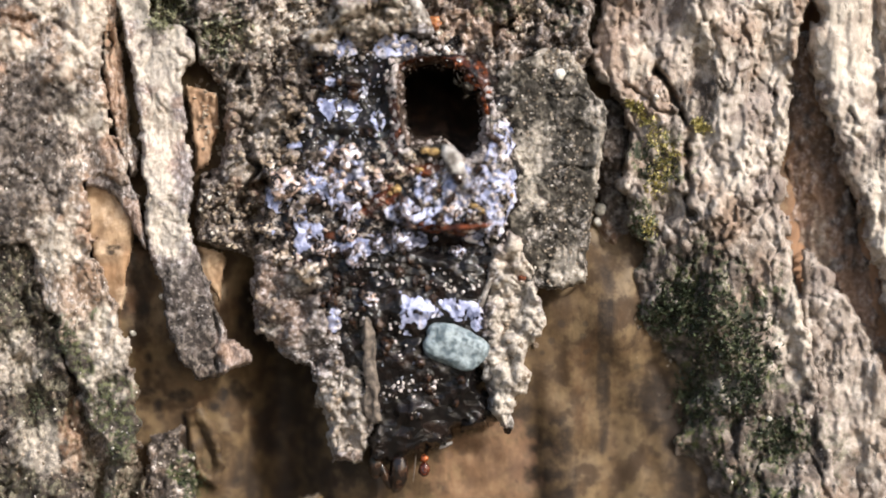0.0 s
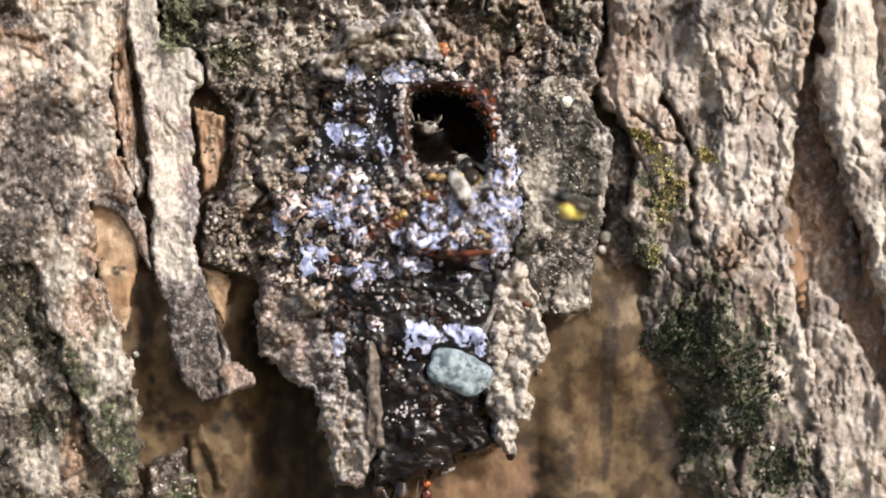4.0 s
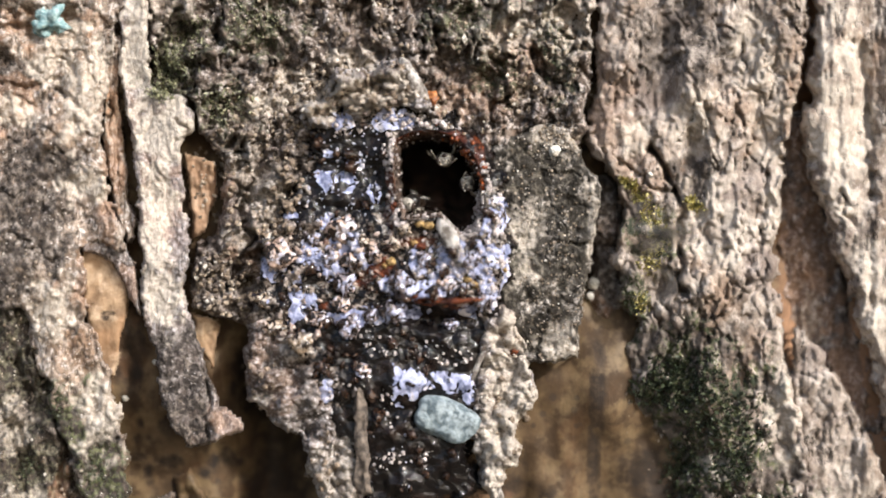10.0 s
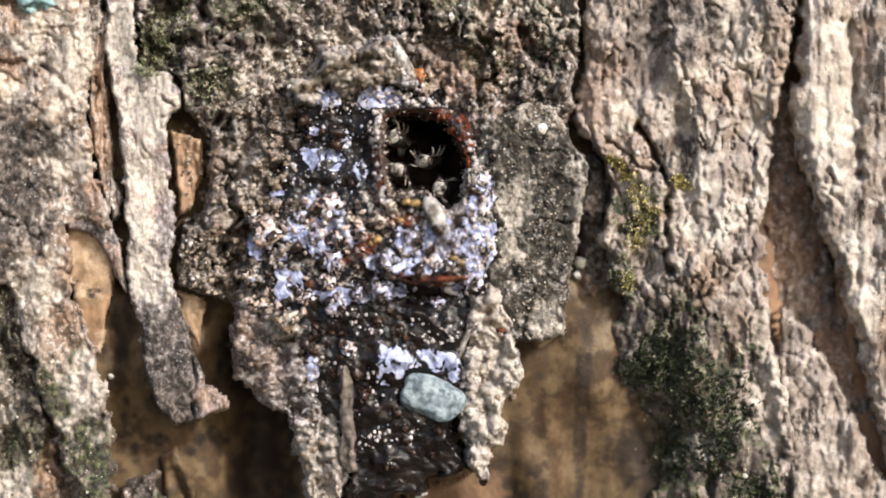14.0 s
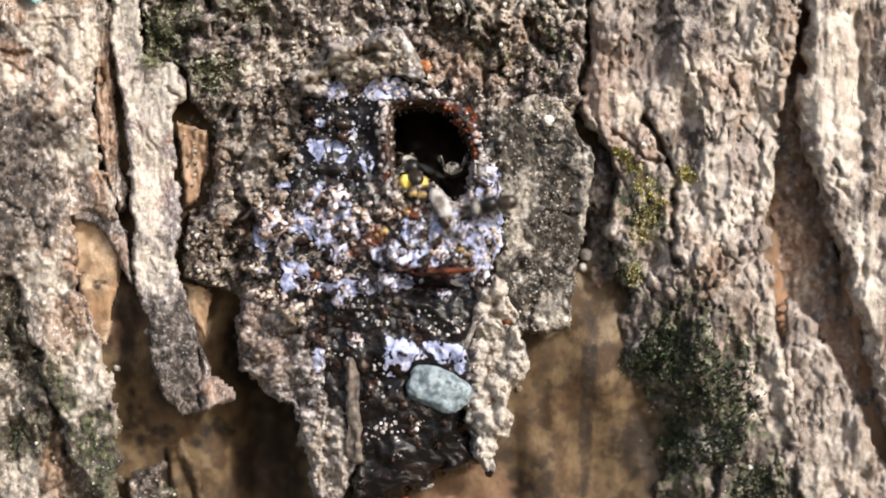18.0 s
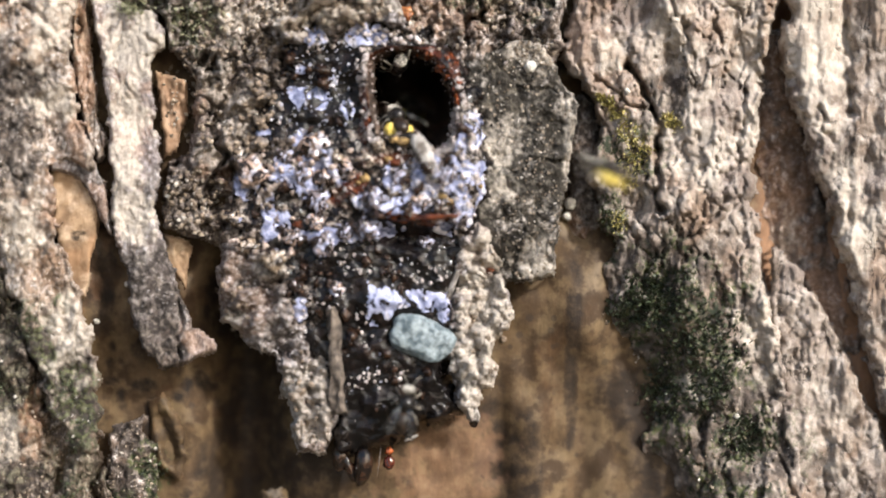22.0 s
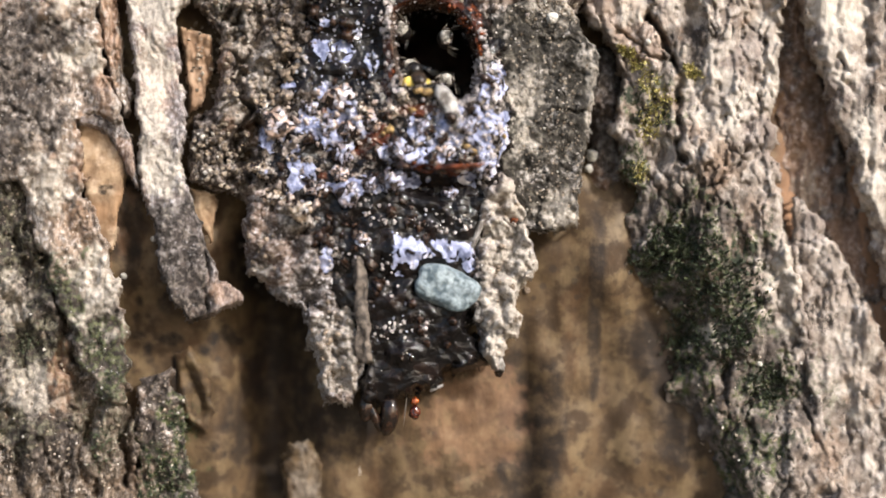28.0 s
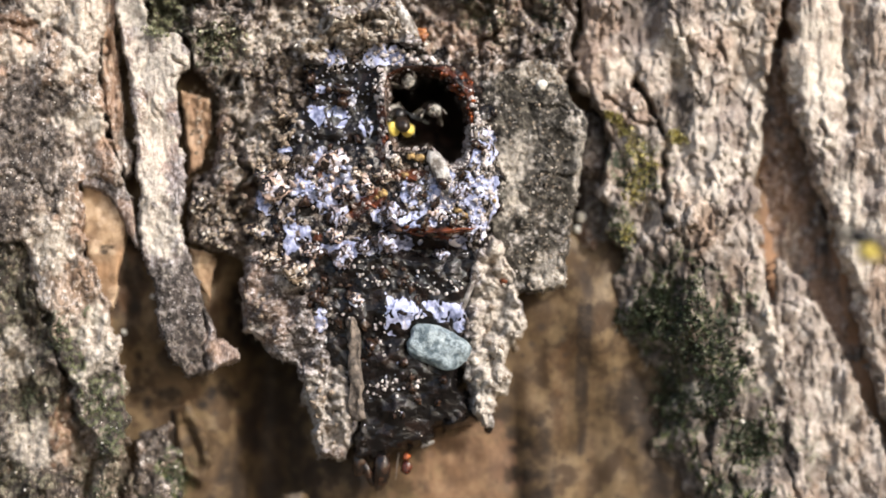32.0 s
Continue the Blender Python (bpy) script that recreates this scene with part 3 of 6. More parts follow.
slab("bark_plate", "left_big", [(-240, -260), (222, -260), (210, -60), (203, 0), (186, 50), (188, 130), (205, 230), (232, 300), (244, 345), (200, 322), (152, 325), (158, 380), (168, 440), (200, 545), (214, 590), (235, 598), (232, 650), (242, 720), (250, 790), (235, 830), (190, 832), (152, 740), (137, 690), (97, 652), (97, 570), (72, 540), (62, 480), (44, 430), (-30, 440), (-240, 430)],
     0.0030, 0.0056, plate_shape(0.00045, 0.0009, 121, 60, 240, flaky=0.0008, blocks=0.0006, block=(46, 60), cracks=[([(100, 40), (130, 62), (158, 84), (182, 80)], 5, 0.0011), ([(100, 395), (130, 398), (150, 390)], 4, 0.0006), ([(-40, 30), (40, 40), (100, 20)], 5, 0.0008), ([(-20, -90), (60, -70), (120, -90)], 22, 0.0022), ([(-60, -20), (0, -10)], 14, 0.0014), ([(130, 560), (150, 640), (140, 700)], 5, 0.0007), ([(175, 90), (190, 150), (200, 210), (225, 290)], 5, 0.0008), ([(190, 545), (170, 480), (140, 430)], 4, 0.0006)]),
     BARK_TAN, trunk, edge=9, masks={
         "dark": ovals(5, (45, 220, 75, 130), (110, 170, 36, 46), (0, 380, 60, 70), (60, 330, 60, 50), (20, 20, 40, 40), (170, 700, 50, 70), (225, 760, 30, 60), (130, 640, 30, 50), (205, 660, 26, 40), (30, 280, 60, 60), strength=0.95),
         "moss": ovals(6, (120, 600, 40, 40), (140, 650, 30, 50), (180, 720, 45, 50), (160, 770, 50, 50), (225, 720, 24, 50), (215, 790, 40, 40), (170, 560, 20, 20), strength=0.85),
         "rust": ovals(7, (196, 230, 14, 80), (60, -70, 80, 30), (20, 60, 50, 50), (150, 400, 30, 60), strength=0.45),
         "chalk": ovals(8, (190, 620, 40, 70), (155, 20, 60, 90), (110, -40, 60, 60), (100, 430, 40, 60), (150, 210, 40, 30), (20, 80, 60, 30), strength=0.75)}, label="large pale tan bark plate, stained grey")
slab("bark_plate", "branch", [(172, 262), (196, 268), (238, 330), (258, 390), (262, 450), (240, 425), (206, 352), (150, 328), (152, 312), (176, 300)], 0.0036, 0.0055,
     plate_shape(0.0003, 0.0003, 141), BARK_GREY, trunk, step=2.5, edge=9, ragged=4, masks={"rust": ovals(9, (230, 390, 20, 50), strength=0.4)}, label="forked bark splinter")
slab("bark_plate", "flank", [(180, -70), (216, -60), (212, 50), (224, 150), (238, 230), (250, 305), (228, 318), (204, 245), (188, 140), (176, 50)], 0.0043, 0.0045,
     plate_shape(0.0003, 0.0006, 145, 18, 130, [([(196, 60), (200, 110), (212, 190), (224, 250)], 3, 0.0012)]), BARK_TAN, trunk, step=2.5, edge=8, ragged=5, masks={"rust": ovals(41, (205, 150, 20, 160), strength=0.5), "moss": ovals(42, (195, 90, 16, 60), strength=0.25)}, label="olive-tan inner flank of a bark plate")
# the tongue and the next two strips take the sunlit inner-bark colour
slab("bark_plate", "tongue", [(148, 322), (206, 326), (236, 400), (228, 480), (216, 556), (192, 556), (160, 440), (150, 380)], 0.0046, 0.0030, plate_shape(0.00015, 0.0003, 147, flaky=0.0002, crackle=0.0), INNER_SUNLIT, trunk, edge=8, ragged=4, masks={"dark": ovals(49, (200, 437, 13, 5), (196, 444, 8, 5), strength=1.0, ragged=0.3)}, label="smooth tongue of inner bark in a sunlit tone")
slab("bark_plate", "strip_low", [(345, 430), (402, 440), (398, 510), (388, 535), (352, 490)], 0.0060, 0.0025, plate_shape(0.0003, 0.0004, 151), INNER_SUNLIT, trunk, edge=8, ragged=4)
slab("bark_plate", "strip_up", [(330, 150), (392, 160), (388, 235), (372, 292), (345, 305)], 0.0060, 0.0025, plate_shape(0.0003, 0.0006, 155, 16, 90), INNER_SUNLIT, trunk, edge=8, ragged=4, masks={"rust": ovals(10, (360, 220, 40, 90), strength=0.35)})
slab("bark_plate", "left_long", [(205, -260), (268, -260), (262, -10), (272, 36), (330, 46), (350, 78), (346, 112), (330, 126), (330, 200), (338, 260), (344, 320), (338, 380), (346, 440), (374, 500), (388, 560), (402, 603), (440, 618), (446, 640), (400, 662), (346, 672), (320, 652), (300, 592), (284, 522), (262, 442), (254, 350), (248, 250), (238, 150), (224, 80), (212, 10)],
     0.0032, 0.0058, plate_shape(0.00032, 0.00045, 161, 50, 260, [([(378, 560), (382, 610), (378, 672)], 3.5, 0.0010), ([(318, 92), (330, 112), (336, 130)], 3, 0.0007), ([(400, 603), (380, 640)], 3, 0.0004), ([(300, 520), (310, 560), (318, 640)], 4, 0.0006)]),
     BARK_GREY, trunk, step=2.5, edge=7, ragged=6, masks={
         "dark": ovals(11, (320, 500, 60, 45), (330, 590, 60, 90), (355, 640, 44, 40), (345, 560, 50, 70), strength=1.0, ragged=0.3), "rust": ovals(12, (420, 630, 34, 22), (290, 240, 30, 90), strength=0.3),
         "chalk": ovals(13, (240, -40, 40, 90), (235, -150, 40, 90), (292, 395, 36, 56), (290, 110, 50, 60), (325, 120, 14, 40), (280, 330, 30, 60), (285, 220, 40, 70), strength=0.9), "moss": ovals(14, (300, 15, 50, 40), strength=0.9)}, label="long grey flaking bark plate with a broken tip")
# the rough bark above and beside the nest
slab("bark_plate", "top", [(262, -260), (1058, -260), (1052, 0), (1046, 60), (1036, 130), (980, 160), (900, 190), (820, 150), (700, 110), (560, 110), (500, 150), (420, 130), (352, 118), (340, 60), (276, 36), (262, -20)], 0.0047, 0.0048,
     plate_shape(0.0010, 0.0014, 181, 46, 120, pits=0.0026, flaky=0.0010, blocks=0.0014, block=(30, 38), cracks=[([(350, -80), (420, -40), (470, 20)], 8, 0.0016), ([(600, -130), (590, -60), (560, -20)], 9, 0.0016), ([(1050, -100), (1020, -60), (1035, 0)], 7, 0.0014), ([(760, -60), (900, -20), (1000, 10)], 6, 0.0008)]),
     BARK_ROUGH, trunk, hole=out_of_hole(-10), masks={
         "dark": ovals(15, (420, 30, 90, 70), (520, -60, 120, 60), (800, -70, 90, 40), (640, -150, 120, 70), strength=0.2),
         "moss": ovals(16, (310, -10, 60, 60), (400, 60, 60, 50), (880, 0, 60, 50), (990, -40, 40, 80), (450, -80, 80, 60), (840, -100, 80, 40), strength=0.8),
         "rust": ovals(17, (850, 40, 80, 50), (900, -40, 60, 40), strength=0.30), "chalk": ovals(18, (905, -80, 60, 40), (1005, -90, 46, 60), (300, -130, 40, 70), (560, 30, 70, 30), (480, 60, 50, 30), (620, -10, 60, 40), strength=0.6)}, label="rough dark bark with moss and lichen")
slab("bark_plate", "beside", [(350, 108), (420, 90), (560, 40), (640, 100), (620, 250), (590, 380), (550, 450), (490, 480), (400, 445), (345, 425), (352, 310), (384, 290), (396, 235), (394, 165)], 0.0040, 0.0050,
     plate_shape(0.0011, 0.0007, 201, 50, 90, pits=0.0028, flaky=0.0010, blocks=0.0015, block=(28, 30), cracks=[([(350, 300), (400, 330), (460, 330)], 9, 0.0012), ([(360, 130), (400, 160), (420, 200)], 8, 0.0010)]), BARK_ROUGH, trunk, step=2.5, edge=18, masks={
         "dark": ovals(19, (410, 130, 60, 30), (380, 360, 60, 50), (420, 410, 60, 40), (520, 190, 40, 60), strength=0.5), "chalk": ovals(20, (460, 220, 40, 50), (430, 300, 40, 20), (440, 150, 30, 30), strength=0.35),
         "rust": ovals(21, (460, 330, 40, 30), (380, 200, 30, 40), strength=0.3)}, label="crumbly bark caked with earth beside the nest")
slab("bark_plate", "grey", [(872, 118), (960, 84), (1006, 84), (1040, 130), (1046, 158), (1076, 196), (1066, 290), (1052, 370), (1046, 400), (1036, 500), (986, 512), (930, 505), (898, 440), (890, 300), (884, 200)], 0.0034, 0.0060,
     plate_shape(0.00034, 0.0003, 221, 70, 120, flaky=0.0004, blocks=0.0003, block=(50, 56), cracks=[([(940, 402), (990, 410), (1030, 405)], 3, 0.0006), ([(1000, 290), (1030, 300), (1060, 296)], 3, 0.0005), ([(950, 330), (970, 380), (985, 420)], 4, 0.0004)]), BARK_LEAD, trunk, step=2.5, edge=8, ragged=6, hole=out_of_hole(-10), masks={
         "dark": ovals(22, (960, 170, 80, 70), (1000, 240, 60, 60), (940, 130, 60, 30), (980, 440, 50, 30), (922, 210, 36, 60), (1020, 330, 30, 60), (905, 380, 30, 50), (960, 360, 40, 30), strength=0.92), "chalk": ovals(23, (938, 265, 34, 50), (940, 350, 26, 26), (1010, 470, 36, 36), (1005, 108, 44, 26), (1058, 250, 10, 60), strength=0.6), "moss": ovals(24, (925, 300, 30, 60), strength=0.2)}, label="lead-grey bark plate with pale lichen specks")
# the right-hand bark
CRACKS_RIGHT = [([(1215, -40), (1240, 20), (1262, 66), (1276, 110)], 6, 0.0014), ([(1160, 120), (1190, 170), (1212, 215), (1216, 300), (1218, 350), (1226, 380)], 9, 0.0028), ([(1338, 286), (1290, 305), (1266, 340), (1250, 372)], 4, 0.0009),
                ([(1372, 120), (1366, 240), (1356, 330), (1372, 430)], 5, 0.0008), ([(1150, 95), (1130, 40), (1140, -60)], 6, 0.0009), ([(1100, 140), (1160, 196), (1200, 205)], 5, 0.0009)]
CRACKS_RIGHT += [([(1340, 350), (1310, 400), (1270, 430)], 5, 0.0009), ([(1320, -60), (1316, 60), (1330, 160)], 4, 0.0007),
                ([(1440, 500), (1450, 600), (1456, 700)], 5, 0.0012), ([(1300, 720), (1310, 850), (1300, 980)], 6, 0.0012)]
slab("bark_plate", "right_big", [(1062, -260), (1446, -260), (1428, 0), (1418, 72), (1402, 112), (1396, 200), (1388, 300), (1396, 420), (1422, 520), (1448, 640), (1466, 760), (1500, 880), (1560, 1000), (1600, 1160), (1330, 1160), (1300, 960), (1250, 850), (1196, 790), (1236, 690), (1160, 610), (1112, 560), (1118, 480), (1140, 430), (1100, 404), (1112, 350), (1090, 320), (1112, 250), (1098, 190), (1052, 142), (1044, 100), (1056, 0)],
     0.0056, 0.0050, plate_shape(0.00032, 0.0005, 241, 62, 260, [(line, wide * 0.6, deep) for line, wide, deep in CRACKS_RIGHT], flaky=0.0015, crackle=0.0009, broad=0.0006, blocks=0.0008, block=(34, 110)), BARK_RIGHT, trunk, edge=lambda u, v: 14 + 95 * soft(v, 420, 600) * (1 - soft(u, 1280, 1400)), ragged=8, masks={
         "moss": ovals(25, (1165, 290, 50, 50), (1250, 560, 110, 90), (1320, 640, 70, 90), (1240, 720, 60, 80), (1140, 400, 30, 50), (1380, 780, 50, 60), (1330, 900, 80, 80), strength=0.95),
         "dark": ovals(26, (1230, 520, 110, 80), (1230, 620, 90, 80), (1270, 580, 90, 110), (1180, 560, 60, 50), (1310, 690, 60, 80), (1370, 690, 60, 60), (1230, 190, 40, 50), (1400, 810, 70, 80), (1280, 760, 80, 80), (1350, 900, 90, 90), (1210, -90, 60, 60), (1260, -50, 70, 40), (1150, -70, 30, 60), strength=0.78),
         "rust": ovals(27, (1090, 70, 40, 90), (1150, 170, 50, 40), (1320, 60, 60, 40), strength=0.22), "chalk": ovals(28, (1290, 250, 60, 80), (1370, 60, 40, 130), (1340, -60, 40, 100), (1390, 230, 30, 90), (1410, 600, 30, 80), (1130, 100, 30, 30), (1290, 690, 30, 20), (1250, 80, 50, 50), strength=0.5)}, label="broad ridged bark with cracks and moss")
slab("bark_plate", "right_strip", [(1412, 425), (1466, 470), (1536, 590), (1600, 700), (1650, 820), (1700, 1160), (1530, 1160), (1474, 900), (1444, 760), (1426, 650), (1410, 540)], 0.0062, 0.0058,
     plate_shape(0.00030, 0.0008, 261, 40, 240, blocks=0.0004), BARK_RIGHT, trunk, edge=14, masks={"chalk": ovals(29, (1540, 760, 40, 90), strength=0.3), "moss": ovals(30, (1460, 800, 50, 80), strength=0.5)})
slab("bark_plate", "far_right", [(1440, -260), (1840, -260), (1840, 1160), (1720, 1160), (1650, 800), (1600, 680), (1564, 545), (1520, 390), (1476, 280), (1450, 200), (1424, 80), (1430, 40), (1434, 0)], 0.0049, 0.0060,
     plate_shape(0.00026, 0.0012, 281, 44, 320, crackle=0.0002, flaky=0.0008, cracks= [([(1530, -60), (1545, 80), (1560, 200)], 12, 0.0014), ([(1500, 200), (1525, 260), (1520, 300)], 5, 0.0007)]), BARK_RIGHT, trunk, edge=30, masks={"chalk": ovals(31, (1510, 100, 40, 200), (1470, 60, 40, 100), (1560, 420, 40, 90), strength=0.7), "dark": ovals(32, (1545, 300, 25, 60), strength=0.4)})
# its dark ovals paint the far plate's shadow along the groove
slab("bark_plate", "groove", [(1380, 60), (1440, 50), (1470, 200), (1510, 330), (1555, 470), (1610, 660), (1500, 600), (1430, 500), (1396, 400), (1378, 200)], 0.0102, 0.0025, plate_shape(0.0005, 0.0008, 295, 22, 140, flaky=0.0005), BARK_ROUGH, trunk, edge=10, ragged=5, masks={"rust": ovals(43, (1440, 330, 60, 260), (1520, 560, 60, 120), strength=0.5), "dark": ovals(44, (1450, 220, 25, 120), (1500, 420, 25, 90), strength=0.4), "chalk": ovals(45, (1440, 440, 30, 60), strength=0.3)}, label="reddish bark deep in a groove")
# dark ovals add the recess's shade to the hollow's colour
slab("bark_plate", "hollow", [(1066, 176), (1100, 180), (1120, 250), (1112, 330), (1130, 380), (1120, 440), (1060, 440), (1048, 420), (1056, 300)], 0.0094, 0.0022, plate_shape(0.0005, 0.0008, 291, 24, 120), BARK_ROUGH, trunk, edge=24, ragged=6, masks={"dark": ovals(38, (1085, 230, 24, 60), (1080, 330, 20, 60), strength=0.6), "rust": ovals(39, (1080, 470, 30, 70), strength=0.5), "moss": ovals(40, (1125, 300, 16, 60), strength=0.6)})
# low bark below
slab("bark_plate", "low_mid", [(256, 770), (318, 752), (345, 815), (352, 900), (376, 960), (350, 1160), (256, 1160), (250, 900)], 0.0064, 0.0030, plate_shape(0.0006, 0.0007, 311, 30, 110), BARK_ROUGH, trunk, masks={
    "moss": ovals(35, (335, 850, 34, 40), (310, 950, 60, 60), strength=1.0), "dark": ovals(36, (280, 880, 40, 60), (300, 800, 40, 50), (320, 960, 60, 80), strength=0.85)})
slab("bark_plate", "knot", [(322, 724), (350, 712), (378, 756), (402, 830), (384, 872), (346, 846), (324, 784)], 0.0082, 0.0014, lambda u, v: 0.0006 * hills(u, v, 30, 77, 3) - 0.0011 * np.exp(-(along(u, v, [(350, 760), (368, 830)]) / 12) ** 2), INNER, trunk, edge=16, ragged=4, masks={"dark": ovals(37, (360, 790, 22, 50), strength=0.6)}, label="small oval knot in the inner bark")
slab("bark_plate", "root_strip", [(642, 898), (690, 905), (702, 950), (690, 1040), (700, 1160), (620, 1160), (640, 980)], 0.0098, 0.0018, plate_shape(0.0003, 0.0005, 331, 30, 160), INNER, trunk, edge=14, ragged=7, masks={"chalk": ovals(46, (668, 930, 24, 28), strength=0.5)})
slab("bark_plate", "pale_strip", [(522, 888), (560, 872), (590, 900), (604, 960), (600, 1160), (512, 1160), (516, 960)], 0.0098, 0.0018, plate_shape(0.0003, 0.0005, 341, 30, 160), INNER, trunk, edge=16, ragged=7, masks={"dark": ovals(47, (540, 900, 12, 10), strength=0.6), "chalk": ovals(48, (560, 950, 30, 60), strength=0.2)})

# ---- the nest's entrance ----
nest = tagged(new("nest_entrance"), "black sticky resin nest entrance with grit and a grey pebble", "bee nest")
nest.location = (0, 0, 0)
nest.matrix_world = Matrix.Translation(spot(784, 380, 0.006))
NEST_AT = nest.matrix_world.copy()


def to_nest(ob):
    """Keeps a part at its world place under the nest."""
    ob.matrix_parent_inverse = NEST_AT.inverted()
    return ob


# sheet ovals where the sky's reflection is painted on the funnel
SHEEN_SPOTS = [(600, 195, 34, 22), (585, 145, 18, 10), (672, 212, 18, 16), (525, 262, 24, 12), (535, 380, 14, 60), (546, 420, 24, 34), (600, 345, 24, 22), (700, 380, 24, 22), (760, 385, 60, 18), (870, 300, 26, 70), (880, 380, 24, 44), (670, 430, 34, 16), (610, 440, 50, 14), (490, 340, 26, 28), (620, 310, 30, 28), (725, 553, 28, 36), (800, 546, 62, 24), (850, 560, 22, 26)]
SHEEN_SPOTS += [(655, 530, 14, 14), (700, 85, 40, 20), (610, 85, 26, 22), (660, 330, 24, 20), (585, 270, 26, 20), (470, 410, 16, 10), (840, 420, 26, 14), (590, 560, 14, 30), (800, 330, 44, 34), (845, 305, 30, 44), (755, 335, 34, 22), (640, 300, 26, 20), (560, 330, 22, 30), (730, 420, 40, 14), (630, 160, 20, 14), (888, 260, 20, 50), (896, 345, 18, 50)]


def nest_swell(u, v):
    """The funnel bulges towards its mouth and ends below in a free lip."""
    h = 0.0016 * np.exp(-(((u - 790) / 110) ** 2 + ((v - 330) / 130) ** 2)) + 0.0008 * np.exp(-(((u - 700) / 170) ** 2 + ((v - 600) / 170) ** 2))
    h = h + 0.0009 * np.exp(-(np.maximum(-inside(u, v, HOLE), 0) / 16) ** 2) * soft(v, 60, 200)
    h = h + 0.0011 * np.exp(-(along(u, v, [(730, 392), (800, 402), (868, 396)]) / 12) ** 2) - 0.0016 * np.exp(-(along(u, v, [(740, 432), (800, 438), (850, 432)]) / 17) ** 2)
    h = h + 0.0005 * np.exp(-(along(u, v, [(700, 60), (694, 140), (708, 240)]) / 9) ** 2)
    h = h + 0.0005 * hills(u, v, 46, 401, 3) + 0.00011 * hills(u, v, 16, 405, 3)
    for i, (a, b, ru, rv) in enumerate(SHEEN_SPOTS):
        h = h + 0.00042 * np.exp(-(((u - a) / ru) ** 2 + ((v - b) / rv) ** 2))
    fine, own = pebbles(u + 4 * lumps(u, v, 8, 415), v, 13, 413)
    h = h + 0.00030 * (fine - 0.5) * (own > 0.35) * soft(-np.abs(v - 350), -130, -80) * soft(hills(u, v, 40, 417, 2), -0.5, 0.1)
    grain, who = pebbles(u, v, 24, 411)
    return h + 0.0004 * (grain - 0.5) * (who > 0.4) * soft(-np.abs(v - 350), -190, -90) + 0.00014 * (grain - 0.5)


BODY = [(548, 80), (600, 58), (690, 44), (744, 58), (806, 70), (874, 112), (914, 180), (924, 255), (928, 330), (918, 400), (896, 450), (876, 520), (866, 600), (858, 680), (892, 738), (860, 748), (800, 782), (742, 812), (700, 836), (664, 822), (640, 700), (600, 640), (556, 600), (540, 520), (514, 470), (466, 420), (462, 330), (486, 290), (500, 225), (546, 160)]
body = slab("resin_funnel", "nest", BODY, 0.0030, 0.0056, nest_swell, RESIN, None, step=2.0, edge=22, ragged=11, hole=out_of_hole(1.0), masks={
    "pale_sheen": lambda u, v: patches(u, v, [(a, b, 0.9 * ru, 0.9 * rv) for a, b, ru, rv in SHEEN_SPOTS], 71, 0.45), "rust": ovals(72, (818, 114, 32, 10), (854, 156, 9, 24), (700, 220, 10, 40), (800, 402, 50, 9), (670, 345, 30, 20), (745, 300, 30, 14), (650, 365, 16, 20), (600, 300, 14, 8), (590, 415, 12, 8), strength=0.8),
    "chalk": ovals(73, (690, 70, 70, 26), (600, 70, 60, 24), (880, 320, 30, 120), (490, 340, 40, 60), (700, 180, 8, 90), (590, 290, 60, 30), (720, 290, 50, 40), (560, 560, 40, 60), (810, 340, 80, 60), (860, 300, 40, 60), (640, 380, 60, 40), (500, 420, 50, 30), strength=0.45)})
under(body, nest, "black-brown sticky resin with a painted lavender sheen")
to_nest(body)


def tunnel():
    """The lining of the entrance: rings that follow the mouth's outline, narrow and rise into the trunk."""
    n, rings = 72, 30
    pts = []
    total = [0.0]
    for (x0, y0), (x1, y1) in zip(HOLE, HOLE[1:] + HOLE[:1]):
        total.append(total[-1] + math.hypot(x1 - x0, y1 - y0))
    for k in range(n):
        s = total[-1] * k / n
        i = max(j for j in range(len(HOLE)) if total[j] <= s)
        f = (s - total[i]) / (total[i + 1] - total[i])
        (x0, y0), (x1, y1) = HOLE[i], HOLE[(i + 1) % len(HOLE)]
        pts.append((x0 + f * (x1 - x0), y0 + f * (y1 - y0)))
    mouth = [(nest_y(a, b)) for a, b in pts]
    verts, faces = [], []
    for r in range(rings):
        k = r / (rings - 1)
        wide = 1.02 - 0.17 * math.sin(min(k * 3.5, 1) * math.pi / 2)
        for (a, b), y0 in zip(pts, mouth):
            u, v = 772 + (a - 772) * wide, 205 + (b - 205) * wide - 430 * max(k - 0.22, 0) ** 2
            wob = 0.0003 * noise.noise((u / 14, v / 14, k * 9)) * (1.6 if r > 1 else 0)
            x, y, z = spot(u, v, y0 - 0.0002 + (0.040 - y0) * k ** 1.3)
            verts.append((x + wob, y, z + wob))
        if r:
            faces += [((r - 1) * n + j, (r - 1) * n + (j + 1) % n, r * n + (j + 1) % n, r * n + j) for j in range(n)]
    faces.append(tuple((rings - 1) * n + j for j in range(n)))
    amber = [max(0.0, 1 - k / (n * 5)) * (1.0 if (k % n) < n * 0.45 else 0.25) for k in range(n * rings)]
    lining = new("tunnel_lining", mesh_of("tunnel_lining", verts, faces, LINING, {"rust": amber, "chalk": [0.9 if k < n * 7 and n * 0.38 < k % n < n * 0.66 else (0.25 if k < n * 9 else 0.0) for k in range(n * rings)]}))
    to_nest(under(lining, nest, "black wall of the entrance tunnel"))


